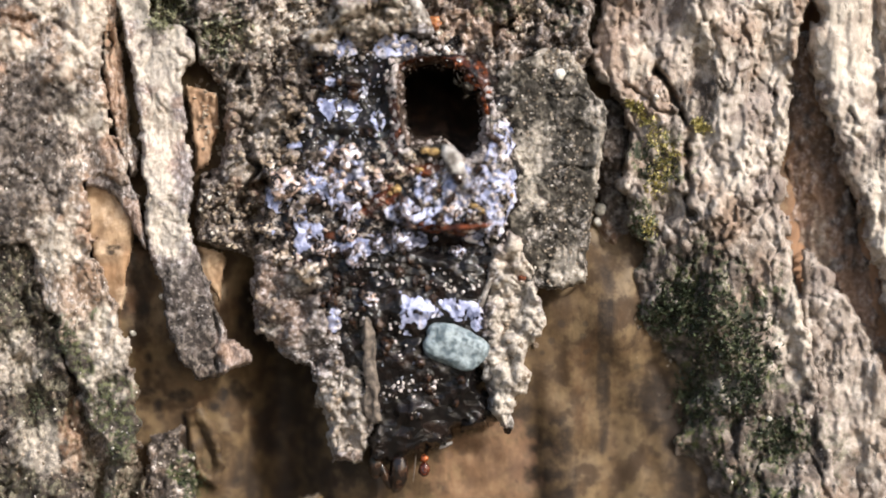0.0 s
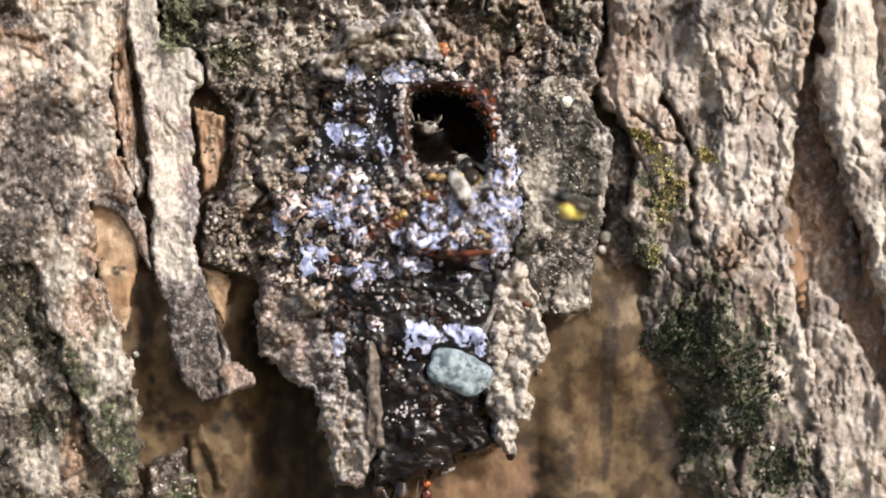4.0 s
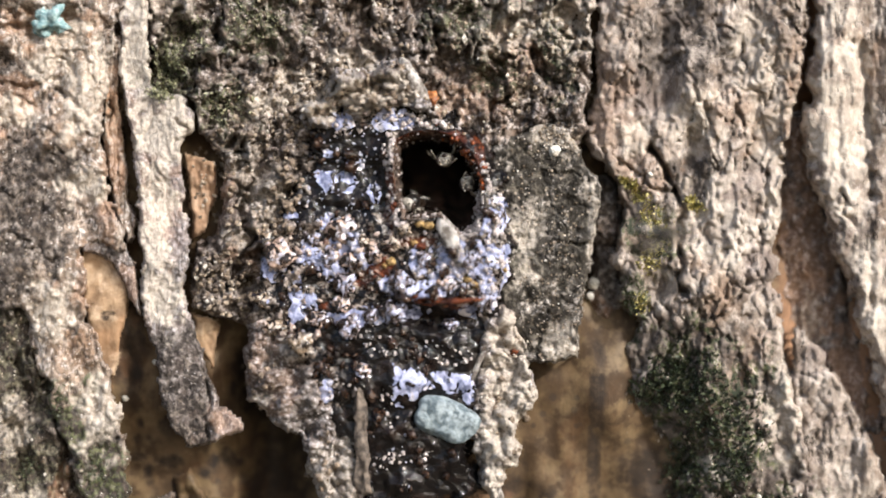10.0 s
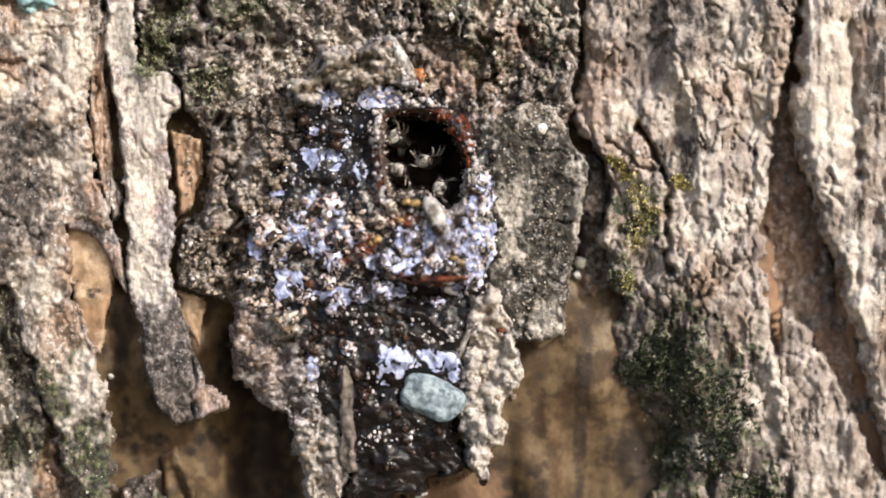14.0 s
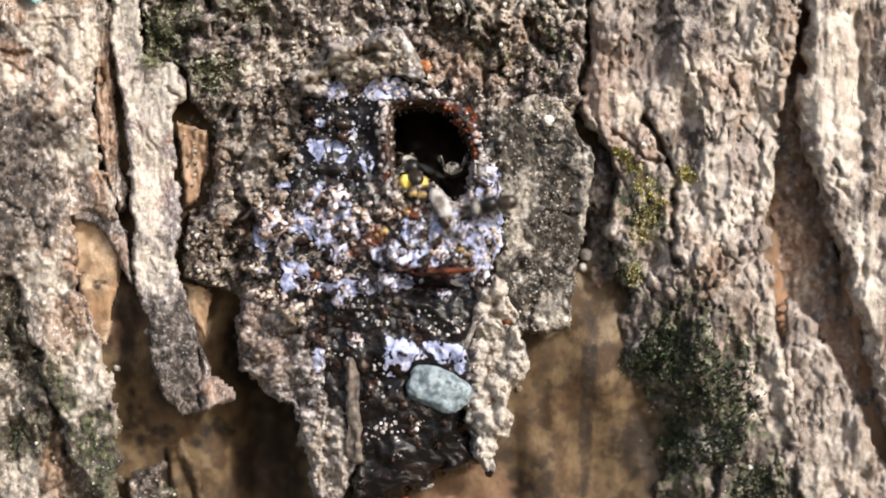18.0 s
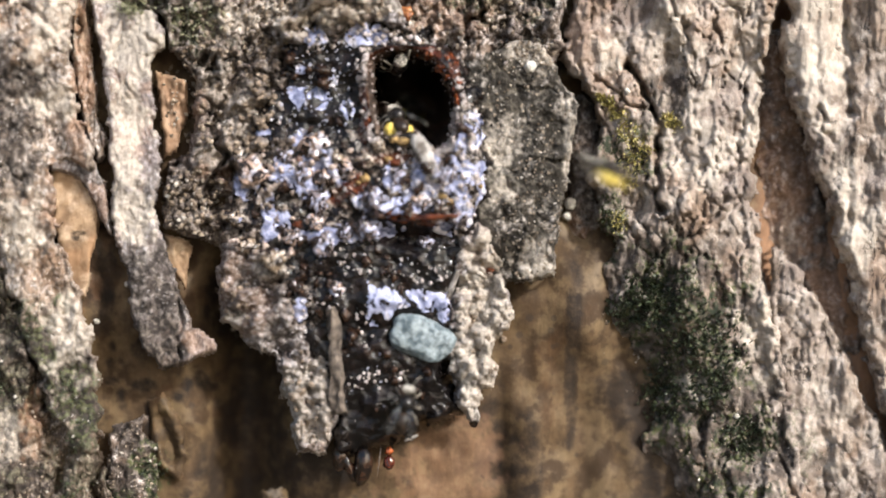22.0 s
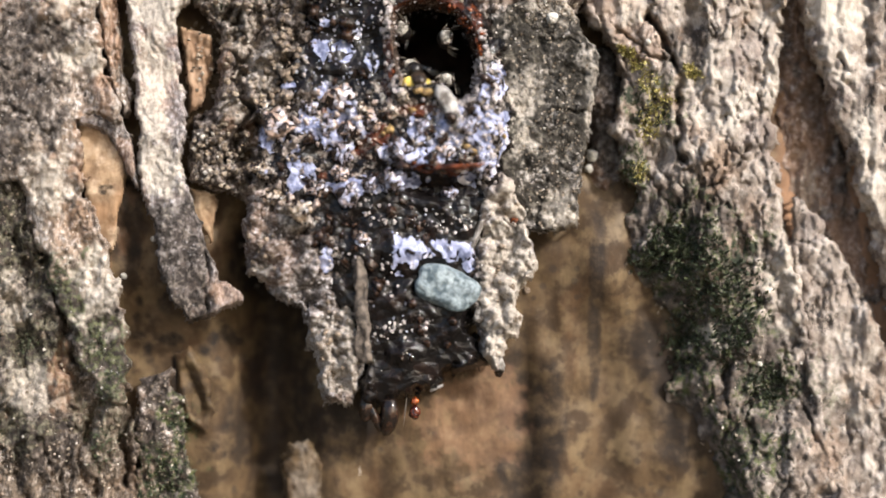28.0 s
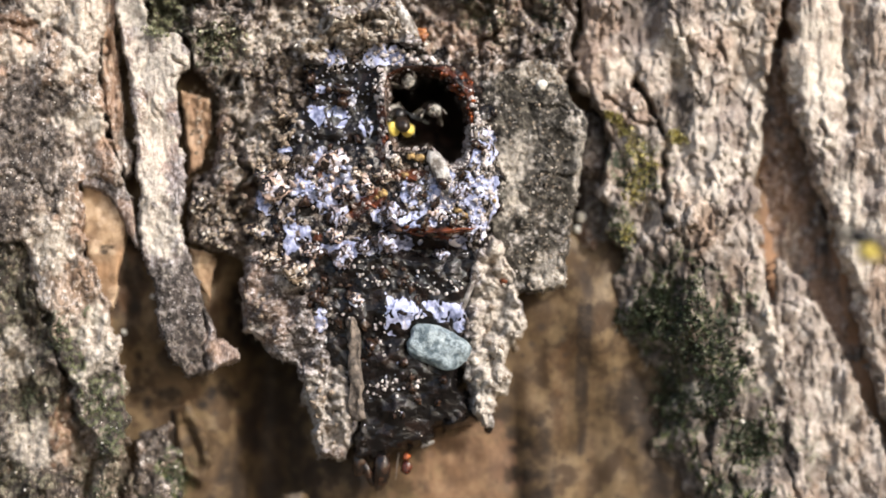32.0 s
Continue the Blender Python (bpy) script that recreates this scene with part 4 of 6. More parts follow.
def nest_y(u, v):
    """Depth of the funnel's surface just outside the mouth."""
    best = front(u, v, {"nest"})
    k = 1.0
    while best > 1 and k < 1.3:
        k += 0.02
        best = front(784 + (u - 784) * k, 185 + (v - 185) * k, {"nest"})
    return min(best, 0.004)


tunnel()

# crusts of earth and bark on the funnel
def lumpy(shape, size, tall, seed):
    """A relief with round clods on it."""
    def more(u, v):
        clod, who = pebbles(u + 7 * lumps(u, v, 14, seed + 3), v + 7 * lumps(u, v, 14, seed + 5), size, seed)
        return shape(u, v) + tall * (clod - 0.75) * (0.35 + 0.65 * who)
    return more


crust_left = slab("mud_crust", "crust_left", [(440, 446), (476, 424), (560, 460), (590, 580), (640, 632), (664, 700), (662, 780), (640, 818), (592, 816), (574, 764), (560, 722), (546, 652), (506, 632), (486, 602), (452, 584), (440, 510)], 0.0024, 0.0060,
                  lumpy(plate_shape(0.00055, 0.0002, 421, 60, 44, flaky=0.0010, pits=0.0009, broad=0.0010, blocks=0.0005, block=(36, 22)), 34, 0.0026, 425), CRUST, None, step=2.2, edge=16, ragged=8, masks={"dark": ovals(74, (560, 610, 40, 30), (470, 560, 30, 40), (500, 520, 50, 60), (465, 480, 40, 40), (540, 500, 40, 40), (640, 700, 20, 90), strength=0.48), "rust": ovals(75, (455, 530, 22, 40), (480, 480, 40, 30), (500, 560, 40, 40), strength=0.25), "chalk": ovals(76, (610, 740, 44, 90), (470, 590, 30, 20), (530, 480, 30, 30), strength=0.5)})
# small dark ovals paint crevice shade between the clods
crust_right = slab("mud_crust", "crust_right", [(900, 396), (936, 430), (950, 482), (962, 560), (956, 600), (936, 640), (940, 688), (912, 716), (900, 742), (908, 768), (890, 760), (862, 700), (846, 620), (850, 540), (868, 450)], 0.0026, 0.0060,
                   lumpy(plate_shape(0.0005, 0.0003, 431, 40, 40, flaky=0.0005, pits=0.0005, broad=0.0010, blocks=0.0003, block=(22, 26)), 33, 0.0044, 433), CRUST, None, step=2.0, edge=13, ragged=9, masks={"chalk": ovals(77, (920, 560, 50, 190), strength=0.85), "dark": ovals(81, (868, 580, 8, 60), (905, 640, 12, 14), (925, 520, 10, 8), (890, 700, 8, 26), (900, 470, 10, 10), strength=0.8), "rust": ovals(78, (915, 470, 20, 12), strength=0.5)})
# the dark ovals here colour the crust's recesses as shaded
crust_top = slab("mud_crust", "crust_top", [(530, 62), (580, 40), (600, 0), (660, -10), (706, -24), (730, 10), (768, 56), (800, 92), (740, 70), (690, 66), (640, 86), (590, 96), (548, 100)], 0.0014, 0.0056,
                 plate_shape(0.0009, 0.0005, 441, 40, 50, pits=0.0014, flaky=0.0014, broad=0.0014, blocks=0.0012, block=(24, 26), cracks=[([(596, 44), (650, 24), (690, 6), (712, 34)], 9, 0.0016), ([(560, 76), (610, 66)], 6, 0.0010)]), CRUST, None, step=2.2, edge=14, ragged=8, hole=out_of_hole(-2), masks={"chalk": ovals(79, (660, 50, 80, 40), (600, 50, 60, 40), (720, 30, 40, 30), strength=0.85), "dark": ovals(80, (690, 0, 40, 16), (600, 30, 40, 14), strength=0.5)})
for ob, words in ((crust_left, "grey-brown crust of earth and bark"), (crust_right, "pale crumbly crust"), (crust_top, "pale crust above the mouth")):
    to_nest(under(ob, nest, words))


def knob(seed, squash=(1, 1, 1), rough=0.22, level=2):
    """A lumpy grain of radius one."""
    bm = bmesh.new()
    bmesh.ops.create_icosphere(bm, subdivisions=level, radius=1.0)
    for vert in bm.verts:
        c = vert.co.copy()
        k = 1 + rough * noise.noise(c * 1.4 + Vector((seed * 3.1, seed, 0))) * 1.6 + 0.4 * rough * noise.noise(c * 4 + Vector((seed, 0, 9)))
        vert.co = Vector((c.x * squash[0], c.y * squash[1], c.z * squash[2])) * k
    return bm


def stuck(name, bm, material, u, v, size, lift=0.0, turn=(0, 0, 0), parent=None, label="", among=None):
    """Sets a piece of unit size on the surface at a sheet point; size in sheet units."""
    ob = part(name, bm, material, parent or nest, label)
    place_on(ob, u, v, size, lift, turn, among)
    return ob


def place_on(ob, u, v, size, lift, turn, among=None):
    y = front(u, v, among)
    y = 0.004 if y > 1 else y
    s = size * UNIT
    m = Matrix.Translation(spot(u, v, y - lift * s)) @ Euler([radians(a) for a in turn]).to_matrix().to_4x4() @ Matrix.Scale(s, 4)
    ob.matrix_parent_inverse = ob.parent.matrix_world.inverted() if ob.parent == trunk else NEST_AT.inverted()
    ob.matrix_basis = m


def pebble_shape():
    """A flat stone with a rounded-oblong outline and a worn face."""
    bm = bmesh.new()
    bmesh.ops.create_icosphere(bm, subdivisions=5, radius=1.0)
    for vert in bm.verts:
        c = vert.co
        p = 3.3 if c.x < 0 else 2.4
        k = (abs(c.x) ** p + abs(c.y) ** 3.2 + abs(c.z) ** p) ** (-1 / p)
        d = k * (1 + 0.16 * noise.noise(c * 1.3 + Vector((4, 0, 2))) + 0.05 * noise.noise(c * 4.0) + 0.025 * noise.noise(c * 11))
        vert.co = Vector((c.x * d, c.y * d * 0.34 + 0.05 * noise.noise(c * 3.1), c.z * d * (0.66 + 0.05 * c.x)))
    return bm


# the pebble, chips and splinters
stuck("pebble", pebble_shape(), STONE, 806, 613, 55, 0.06, (0, 19, 0), label="flat blue-grey pebble set in the resin")
bm = bmesh.new()
bmesh.ops.create_cone(bm, segments=14, radius1=0.8, radius2=0.6, depth=2, cap_ends=True)
bmesh.ops.subdivide_edges(bm, edges=[e for e in bm.edges if abs(e.verts[0].co.z - e.verts[1].co.z) > 1], cuts=22)
for vert in bm.verts:
    vert.co = Vector((vert.co.x * (0.15 - 0.04 * vert.co.z), vert.co.y * 0.11, vert.co.z)) + 0.10 * noise.noise_vector(Vector((vert.co.x * 2, vert.co.y * 2, vert.co.z * 1.6))) + 0.05 * noise.noise_vector(vert.co * 7)
stuck("wood_splinter", bm, SPLINTER, 655, 655, 92, 0.08, (0, -4, 0), label="thin upright wood splinter")


def flake(seed, wide, thick):
    """A broken chip: an uneven outline with a split, layered edge, one unit long."""
    r = random.Random(seed)
    bm = bmesh.new()
    n = 13
    rim = []
    for k in range(n):
        a = 2 * math.pi * k / n
        c, s_ = math.cos(a), math.sin(a)
        q = 1 / max(abs(c), abs(s_)) ** 0.6
        rim.append((wide * c * q * r.uniform(0.7, 1.1), s_ * q * r.uniform(0.75, 1.05)))
    rings = []
    for y, grow in ((thick, 0.9), (0.3 * thick, 1.06), (-0.2 * thick, 0.97), (-0.75 * thick, 0.90), (-thick, 0.6)):
        rings.append([bm.verts.new((x * grow + r.gauss(0, 0.02), y + r.gauss(0, 0.12) * thick, z * grow + r.gauss(0, 0.03))) for x, z in rim])
    for r0, r1 in zip(rings, rings[1:]):
        for k in range(n):
            bm.faces.new((r0[k], r0[(k + 1) % n], r1[(k + 1) % n], r1[k]))
    bm.faces.new(rings[0][::-1]), bm.faces.new(rings[-1])
    bmesh.ops.recalc_face_normals(bm, faces=bm.faces)
    return bm


for u, v, size, turn, wide in ((810, 298, 48, -24, 0.36), (858, 520, 40, 18, 0.16), (868, 652, 26, 10, 0.5), (902, 742, 22, -14, 0.3), (690, 280, 13, -10, 0.5), (610, 285, 14, 30, 0.6), (640, 350, 12, 60, 0.6)):
    stuck("bark_chip", flake(size + u, wide, 0.16), CHIP, u, v, size, 0.06, (0, turn, 0), label="pale grey chip of bark")
stuck("bark_chip", flake(99, 0.30, 0.34), CHIP, 737, 16, 50, 0.25, (8, -28, 0), label="fibrous grey flake of bark standing above the mouth")
for u, v, size in ((852, 372, 9), (838, 364, 7), (702, 335, 8), (690, 342, 5), (768, 268, 10), (752, 266, 8), (742, 300, 6), (905, 345, 5)):
    stuck("wax_lump", knob(size, (1, 0.6, 0.8), 0.6), OCHRE, u, v, size, 0.3, label="ochre lump of wax and pollen")
for u, v, size, squash, turn in ((820, 402, 44, (1.0, 0.2, 0.10), -4), (776, 408, 30, (1.0, 0.2, 0.12), 6), (704, 236, 13, (0.4, 0.3, 1.0), -8), (920, 492, 12, (1, 0.6, 0.5), 0), (676, 352, 14, (1.0, 0.3, 0.3), 30), (750, 306, 13, (1.0, 0.3, 0.3), 20)):
    stuck("amber_ridge", knob(size + u, squash, 0.45, 3), AMBER, u, v, size, 0.05, (0, turn, 0), label="translucent red-amber resin")
stuck("resin_bead", knob(42, (1, 0.8, 1), 0.3, 3), ORANGE_BEAD, 770, 42, 12, 0.3, label="small orange resin bead")
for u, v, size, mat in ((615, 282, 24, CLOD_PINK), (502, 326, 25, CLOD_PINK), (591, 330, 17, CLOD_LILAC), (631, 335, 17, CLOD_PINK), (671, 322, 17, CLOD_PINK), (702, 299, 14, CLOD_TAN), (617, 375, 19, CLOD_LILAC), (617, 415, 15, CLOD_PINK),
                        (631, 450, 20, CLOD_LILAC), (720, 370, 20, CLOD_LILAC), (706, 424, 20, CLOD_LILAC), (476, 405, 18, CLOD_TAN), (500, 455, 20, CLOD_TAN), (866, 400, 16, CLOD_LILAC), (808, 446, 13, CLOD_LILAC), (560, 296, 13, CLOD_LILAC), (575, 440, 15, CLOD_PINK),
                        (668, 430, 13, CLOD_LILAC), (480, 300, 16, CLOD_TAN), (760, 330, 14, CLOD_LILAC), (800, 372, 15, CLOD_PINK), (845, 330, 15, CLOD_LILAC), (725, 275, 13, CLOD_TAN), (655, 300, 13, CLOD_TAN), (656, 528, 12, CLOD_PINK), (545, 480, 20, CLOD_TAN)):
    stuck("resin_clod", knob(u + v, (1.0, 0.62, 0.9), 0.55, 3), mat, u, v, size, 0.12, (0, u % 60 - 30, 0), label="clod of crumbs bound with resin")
# drops that hang from the lower lip
for u, v, size, squash, mat, lean in ((751, 814, 8, (1.0, 0.9, 0.9), AMBER_BIT, 0), (751, 834, 11, (0.95, 0.9, 1.15), DARK_RED, 0), (706, 838, 21, (0.85, 0.8, 1.9), DARK_DROP, 4), (682, 846, 17, (0.5, 0.5, 1.7), DARK_DROP, -24),
                                     (734, 832, 10, (0.14, 0.14, 2.4), SPLINTER, 6), (900, 756, 11, (0.7, 0.6, 1.4), DARK_DROP, 0), (664, 826, 16, (0.8, 0.6, 1.5), DARK_DROP, 0), (790, 790, 9, (1.6, 0.5, 0.4), CHIP, -24)):
    ob = part("resin_drop", knob(u, squash, 0.16, 3), mat, nest, "hanging resin drop")
    ob.matrix_parent_inverse = NEST_AT.inverted()
    ob.matrix_basis = Matrix.Translation(spot(u, v, 0.0046)) @ Euler((0, radians(lean), 0)).to_matrix().to_4x4() @ Matrix.Scale(size * UNIT, 4)

# grit, crumbs and pale blobs coloured as sky sheen, each a piece of its own
rng = random.Random(5)
KNOBS = {}
for key, mat in (("grit", GRIT), ("milky_blob", SHEEN_PALE), ("resin_blob", DARK_DROP), ("crumb", CRUMB), ("pink_crumb", PINK_CRUMB), ("amber_bit", AMBER_BIT)):
    for k in range(5):
        bm = knob(k * 5 + len(key), (1, rng.uniform(0.5, 0.9), rng.uniform(0.45, 1.0)), 0.75, 2)
        me = bpy.data.meshes.new(key)
        bm.to_mesh(me)
        bm.free()
        me.materials.append(mat)
        me.polygons.foreach_set("use_smooth", [True] * len(me.polygons))
        KNOBS[key, k] = me


def sprinkle(key, count, low, high, fields, parent, among=None):
    for _ in range(count):
        a, b, ru, rv = rng.choice(fields)
        ang, rad = rng.uniform(0, 6.283), math.sqrt(rng.random())
        u, v = a + ru * rad * math.cos(ang), b + rv * rad * math.sin(ang)
        if inside(np.array([u]), np.array([v]), HOLE)[0] > -4 or front(u, v, among) > 1:
            continue
        ob = under(new(key, KNOBS[key, rng.randrange(5)]), parent)
        place_on(ob, u, v, rng.uniform(low, high) * rng.uniform(0.6, 1.0), rng.uniform(0.1, 0.5), [rng.uniform(0, 360) for _ in range(3)], among)


NESTED = {"nest", "crust_left", "crust_right", "crust_top"}
RIM = [(700, 150, 8, 50), (704, 220, 10, 40), (715, 255, 14, 16), (880, 240, 18, 60), (890, 320, 18, 70), (850, 320, 30, 40), (770, 80, 60, 18), (850, 160, 24, 24), (720, 80, 50, 20), (610, 90, 50, 24), (880, 400, 24, 50)]
FIELD = [(600, 300, 110, 70), (680, 330, 90, 60), (620, 400, 130, 60), (740, 380, 90, 50), (500, 350, 50, 70), (800, 360, 70, 50), (560, 450, 80, 30), (860, 270, 30, 50), (620, 130, 70, 50), (720, 500, 140, 60), (740, 640, 90, 120), (650, 540, 60, 40)]
sprinkle("grit", 260, 1.4, 6.0, RIM + RIM + RIM + FIELD[:2] + [(820, 330, 60, 50)], nest, NESTED)
sprinkle("grit", 125, 1.2, 7.0, [(696, 150, 14, 50), (694, 110, 14, 50), (700, 180, 12, 50), (702, 215, 14, 46), (880, 250, 16, 70), (870, 180, 14, 30), (770, 92, 60, 8), (720, 262, 20, 10)], nest, NESTED)
sprinkle("amber_bit", 34, 2.0, 6.5, [(818, 106, 30, 12), (848, 136, 16, 16), (868, 170, 10, 20), (790, 94, 24, 8), (704, 236, 5, 10), (770, 42, 10, 10)], nest, NESTED)


def line_mouth(key, count, low, high, arc, deep):
    """Grains on the wall just within the mouth: arc is a stretch of its outline as a part of one, deep how far in."""
    for _ in range(count):
        s = rng.uniform(*arc) * len(HOLE)
        i, f = int(s) % len(HOLE), s - int(s)
        (a, b), (c, d) = HOLE[i], HOLE[(i + 1) % len(HOLE)]
        u, v, k = a + f * (c - a), b + f * (d - b), rng.uniform(0.0, 1.0) ** 1.4 * deep
        y0 = nest_y(u, v)
        wide = 1.02 - 0.17 * math.sin(min(k * 3.5, 1) * math.pi / 2)
        ob = under(new(key, KNOBS[key, rng.randrange(5)]), nest)
        ob.matrix_parent_inverse = NEST_AT.inverted()
        turn = Euler([rng.uniform(0, 6.28) for _ in range(3)]).to_matrix().to_4x4()
        ob.matrix_basis = Matrix.Translation(spot(772 + (u - 772) * (wide - 0.05), 205 + (v - 205) * (wide - 0.05), y0 + (0.040 - y0) * k ** 1.3)) @ turn @ Matrix.Scale(rng.uniform(low, high) * UNIT, 4)


line_mouth("grit", 150, 1.2, 3.6, (0.36, 0.62), 0.20)
line_mouth("grit", 20, 1.5, 3.5, (0.62, 1.0), 0.10)
line_mouth("grit", 120, 0.8, 2.2, (0.0, 1.0), 0.36)
line_mouth("amber_bit", 18, 3.0, 7.0, (0.16, 0.36), 0.12)
sprinkle("milky_blob", 40, 3.0, 8.0, [(a, b, ru * 0.8, rv * 0.8) for a, b, ru, rv in SHEEN_SPOTS], nest, NESTED)
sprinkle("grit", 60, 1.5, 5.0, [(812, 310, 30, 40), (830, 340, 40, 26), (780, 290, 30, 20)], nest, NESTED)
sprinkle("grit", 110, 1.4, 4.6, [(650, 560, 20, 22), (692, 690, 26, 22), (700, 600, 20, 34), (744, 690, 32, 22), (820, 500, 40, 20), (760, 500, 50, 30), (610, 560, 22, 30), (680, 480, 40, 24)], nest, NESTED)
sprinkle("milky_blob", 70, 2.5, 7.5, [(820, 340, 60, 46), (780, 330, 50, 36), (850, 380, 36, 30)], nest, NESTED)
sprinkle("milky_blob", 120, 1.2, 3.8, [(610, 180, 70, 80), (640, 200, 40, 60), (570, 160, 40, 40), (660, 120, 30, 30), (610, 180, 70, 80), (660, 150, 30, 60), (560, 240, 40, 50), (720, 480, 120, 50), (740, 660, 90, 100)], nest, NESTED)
sprinkle("resin_blob", 120, 5.0, 15.0, FIELD + [(600, 200, 80, 90), (600, 560, 60, 60), (760, 700, 110, 70)], nest, NESTED)
sprinkle("crumb", 260, 2.5, 8.0, [(440, 220, 80, 100), (400, 370, 60, 50), (480, 560, 50, 60), (600, 720, 40, 80), (560, 40, 60, 30), (700, 20, 60, 40), (920, 560, 30, 130), (640, 60, 80, 30), (520, 190, 26, 70), (500, 260, 26, 50), (530, 130, 30, 40)], nest)
sprinkle("pink_crumb", 90, 2.0, 9.0, [(600, 285, 40, 26), (660, 330, 40, 30), (700, 300, 40, 36), (600, 345, 40, 30), (490, 350, 36, 40), (620, 410, 90, 26), (740, 300, 50, 30), (560, 300, 50, 30), (500, 310, 30, 40), (470, 430, 30, 30), (540, 460, 40, 24), (700, 250, 20, 40), (640, 80, 80, 24)], nest, NESTED)


def litter(count, fields, low, high, seed, parent, label, keep=None):
    """Loose crumbs that lie on the rough bark, joined."""
    r = random.Random(seed)
    verts, faces = [], []
    for _ in range(count):
        a, b, ru, rv = r.choice(fields)
        ang, rad = r.uniform(0, 6.283), math.sqrt(r.random())
        u, v = a + ru * rad * math.cos(ang), b + rv * rad * math.sin(ang)
        y = front(u, v)
        if y > 0.0095:
            continue
        s = UNIT * r.uniform(low, high) * r.uniform(0.5, 1)
        c = Vector(spot(u, v, y - 0.2 * s / UNIT * UNIT))
        turn = Euler([r.uniform(0, 6.283) for _ in range(3)]).to_matrix()
        i = len(verts)
        for p in ((1, 0, 0), (-1, 0, 0), (0, 1, 0), (0, -1, 0), (0, 0, 1), (0, 0, -1)):
            q = Vector(p) * s * r.uniform(0.45, 1.1)
            verts.append(tuple(c + turn @ q))
        faces += [(i + p, i + q, i + k) for p, q, k in ((0, 2, 4), (2, 1, 4), (1, 3, 4), (3, 0, 4), (2, 0, 5), (1, 2, 5), (3, 1, 5), (0, 3, 5))]
    ob = new("bark_litter", mesh_of("bark_litter", verts, faces, LITTER))
    ob.data.polygons.foreach_set("use_smooth", [False] * len(ob.data.polygons))
    tagged(under(ob, parent, label), kind="stuff")


litter(700, [(440, 200, 100, 110), (400, 380, 60, 60), (480, 60, 110, 60), (600, 20, 90, 50)], 3.0, 9.0, 21, trunk, "loose earth and bark crumbs")
litter(600, [(850, 40, 130, 70), (960, -20, 90, 90), (800, -80, 160, 90), (560, -100, 160, 100)], 3.0, 9.0, 22, trunk, "loose bark crumbs")
litter(600, [(970, 200, 90, 110), (990, 400, 60, 110), (1000, 110, 40, 30)], 2.0, 5.5, 23, trunk, "pale specks on grey bark")
litter(800, [(40, 500, 80, 180), (50, 800, 90, 150), (180, 900, 70, 110), (300, 880, 50, 110), (1250, 600, 130, 130), (1350, 800, 110, 140)], 2.0, 6.0, 24, trunk, "loose crumbs among moss")

# ---- small growths on the bark ----
def on_bark(name, bm, material, u, v, size, lift, label):
    ob = part(name, bm, material, trunk, label)
    place_on(ob, u, v, size, lift, (0, 0, 0))


for u, v, size in ((989, 133, 10), (1063, 370, 11), (1057, 392, 8), (233, 590, 5), (285, 524, 5), (1160, 172, 5), (1365, 742, 5)):
    on_bark("lichen_ball", knob(u, (1, 0.9, 1), 0.2, 3), LICHEN, u, v, size, 0.6, "small white ball of lichen")
for u, v, size in ((88, -82, 22), (76, -70, 14), (100, -66, 10), (70, -96, 9)):
    on_bark("lichen_tuft", knob(u, (1, 0.5, 1), 0.9, 3), BLUE_LICHEN, u, v, size, 0.3, "pale blue-green lichen tuft")


def moss(count, spots, material, seed, tall=9.0):
    """A cushion of tiny pointed leaves."""
    r = random.Random(seed)
    verts, faces = [], []
    for _ in range(count):
        a, b, ru, rv = r.choice(spots)
        ang, rad = r.uniform(0, 6.283), math.sqrt(r.random()) * r.uniform(0.5, 1)
        u, v = a + ru * rad * math.cos(ang), b + rv * rad * math.sin(ang)
        y = front(u, v)
        if y > 1:
            continue
        base = Vector(spot(u, v, y))
        way = Vector((r.gauss(0, 0.7), -1, r.gauss(0.35, 0.7))).normalized()
        side = way.cross(Vector((r.gauss(0, 1), r.gauss(0, 1), r.gauss(0, 1)))).normalized()
        size = UNIT * tall * r.uniform(0.5, 1.2)
        i = len(verts)
        mid = base + way * size * 0.5
        lift = side.cross(way) * size * 0.10
        verts += [tuple(base), tuple(mid + side * size * 0.22 + lift), tuple(base + way * size), tuple(mid - side * size * 0.22 + lift)]
        faces += [(i, i + 1, i + 2), (i, i + 2, i + 3)]
    tagged(under(new("moss", mesh_of("moss", verts, faces, material)), trunk, "short moss"), kind="stuff")


moss(2200, [(305, 10, 46, 46), (300, -10, 36, 50), (290, 40, 30, 20), (400, 60, 60, 45), (450, -80, 70, 50), (330, -60, 40, 60), (305, -20, 34, 50)], MOSS_PALE, 1)
moss(2600, [(1250, 550, 100, 80), (1270, 600, 80, 80), (1200, 520, 50, 40), (1310, 700, 50, 60), (1320, 630, 70, 90), (1180, 560, 60, 40), (1230, 700, 50, 70), (1380, 780, 50, 50)], MOSS, 2, 13.0)
moss(1300, [(1112, 186, 10, 8), (1128, 192, 16, 14), (1144, 214, 22, 20), (1160, 244, 28, 24), (1182, 270, 30, 28), (1172, 304, 34, 30), (1160, 330, 30, 26), (1240, 228, 24, 12), (1232, 218, 12, 10), (1150, 400, 20, 26)], MOSS_YELLOW, 3, 9)
moss(600, [(180, 715, 36, 40), (215, 790, 40, 40), (115, 600, 24, 40), (60, 720, 30, 30)], MOSS, 4, 7)
moss(600, [(338, 850, 26, 34), (310, 950, 50, 50), (200, 900, 40, 50)], MOSS, 5, 8)
moss(700, [(880, 0, 50, 40), (990, -40, 36, 70), (840, -100, 70, 40), (1140, 400, 26, 40)], MOSS, 6, 7)

# ---- the bees ----
MM = 0.00094


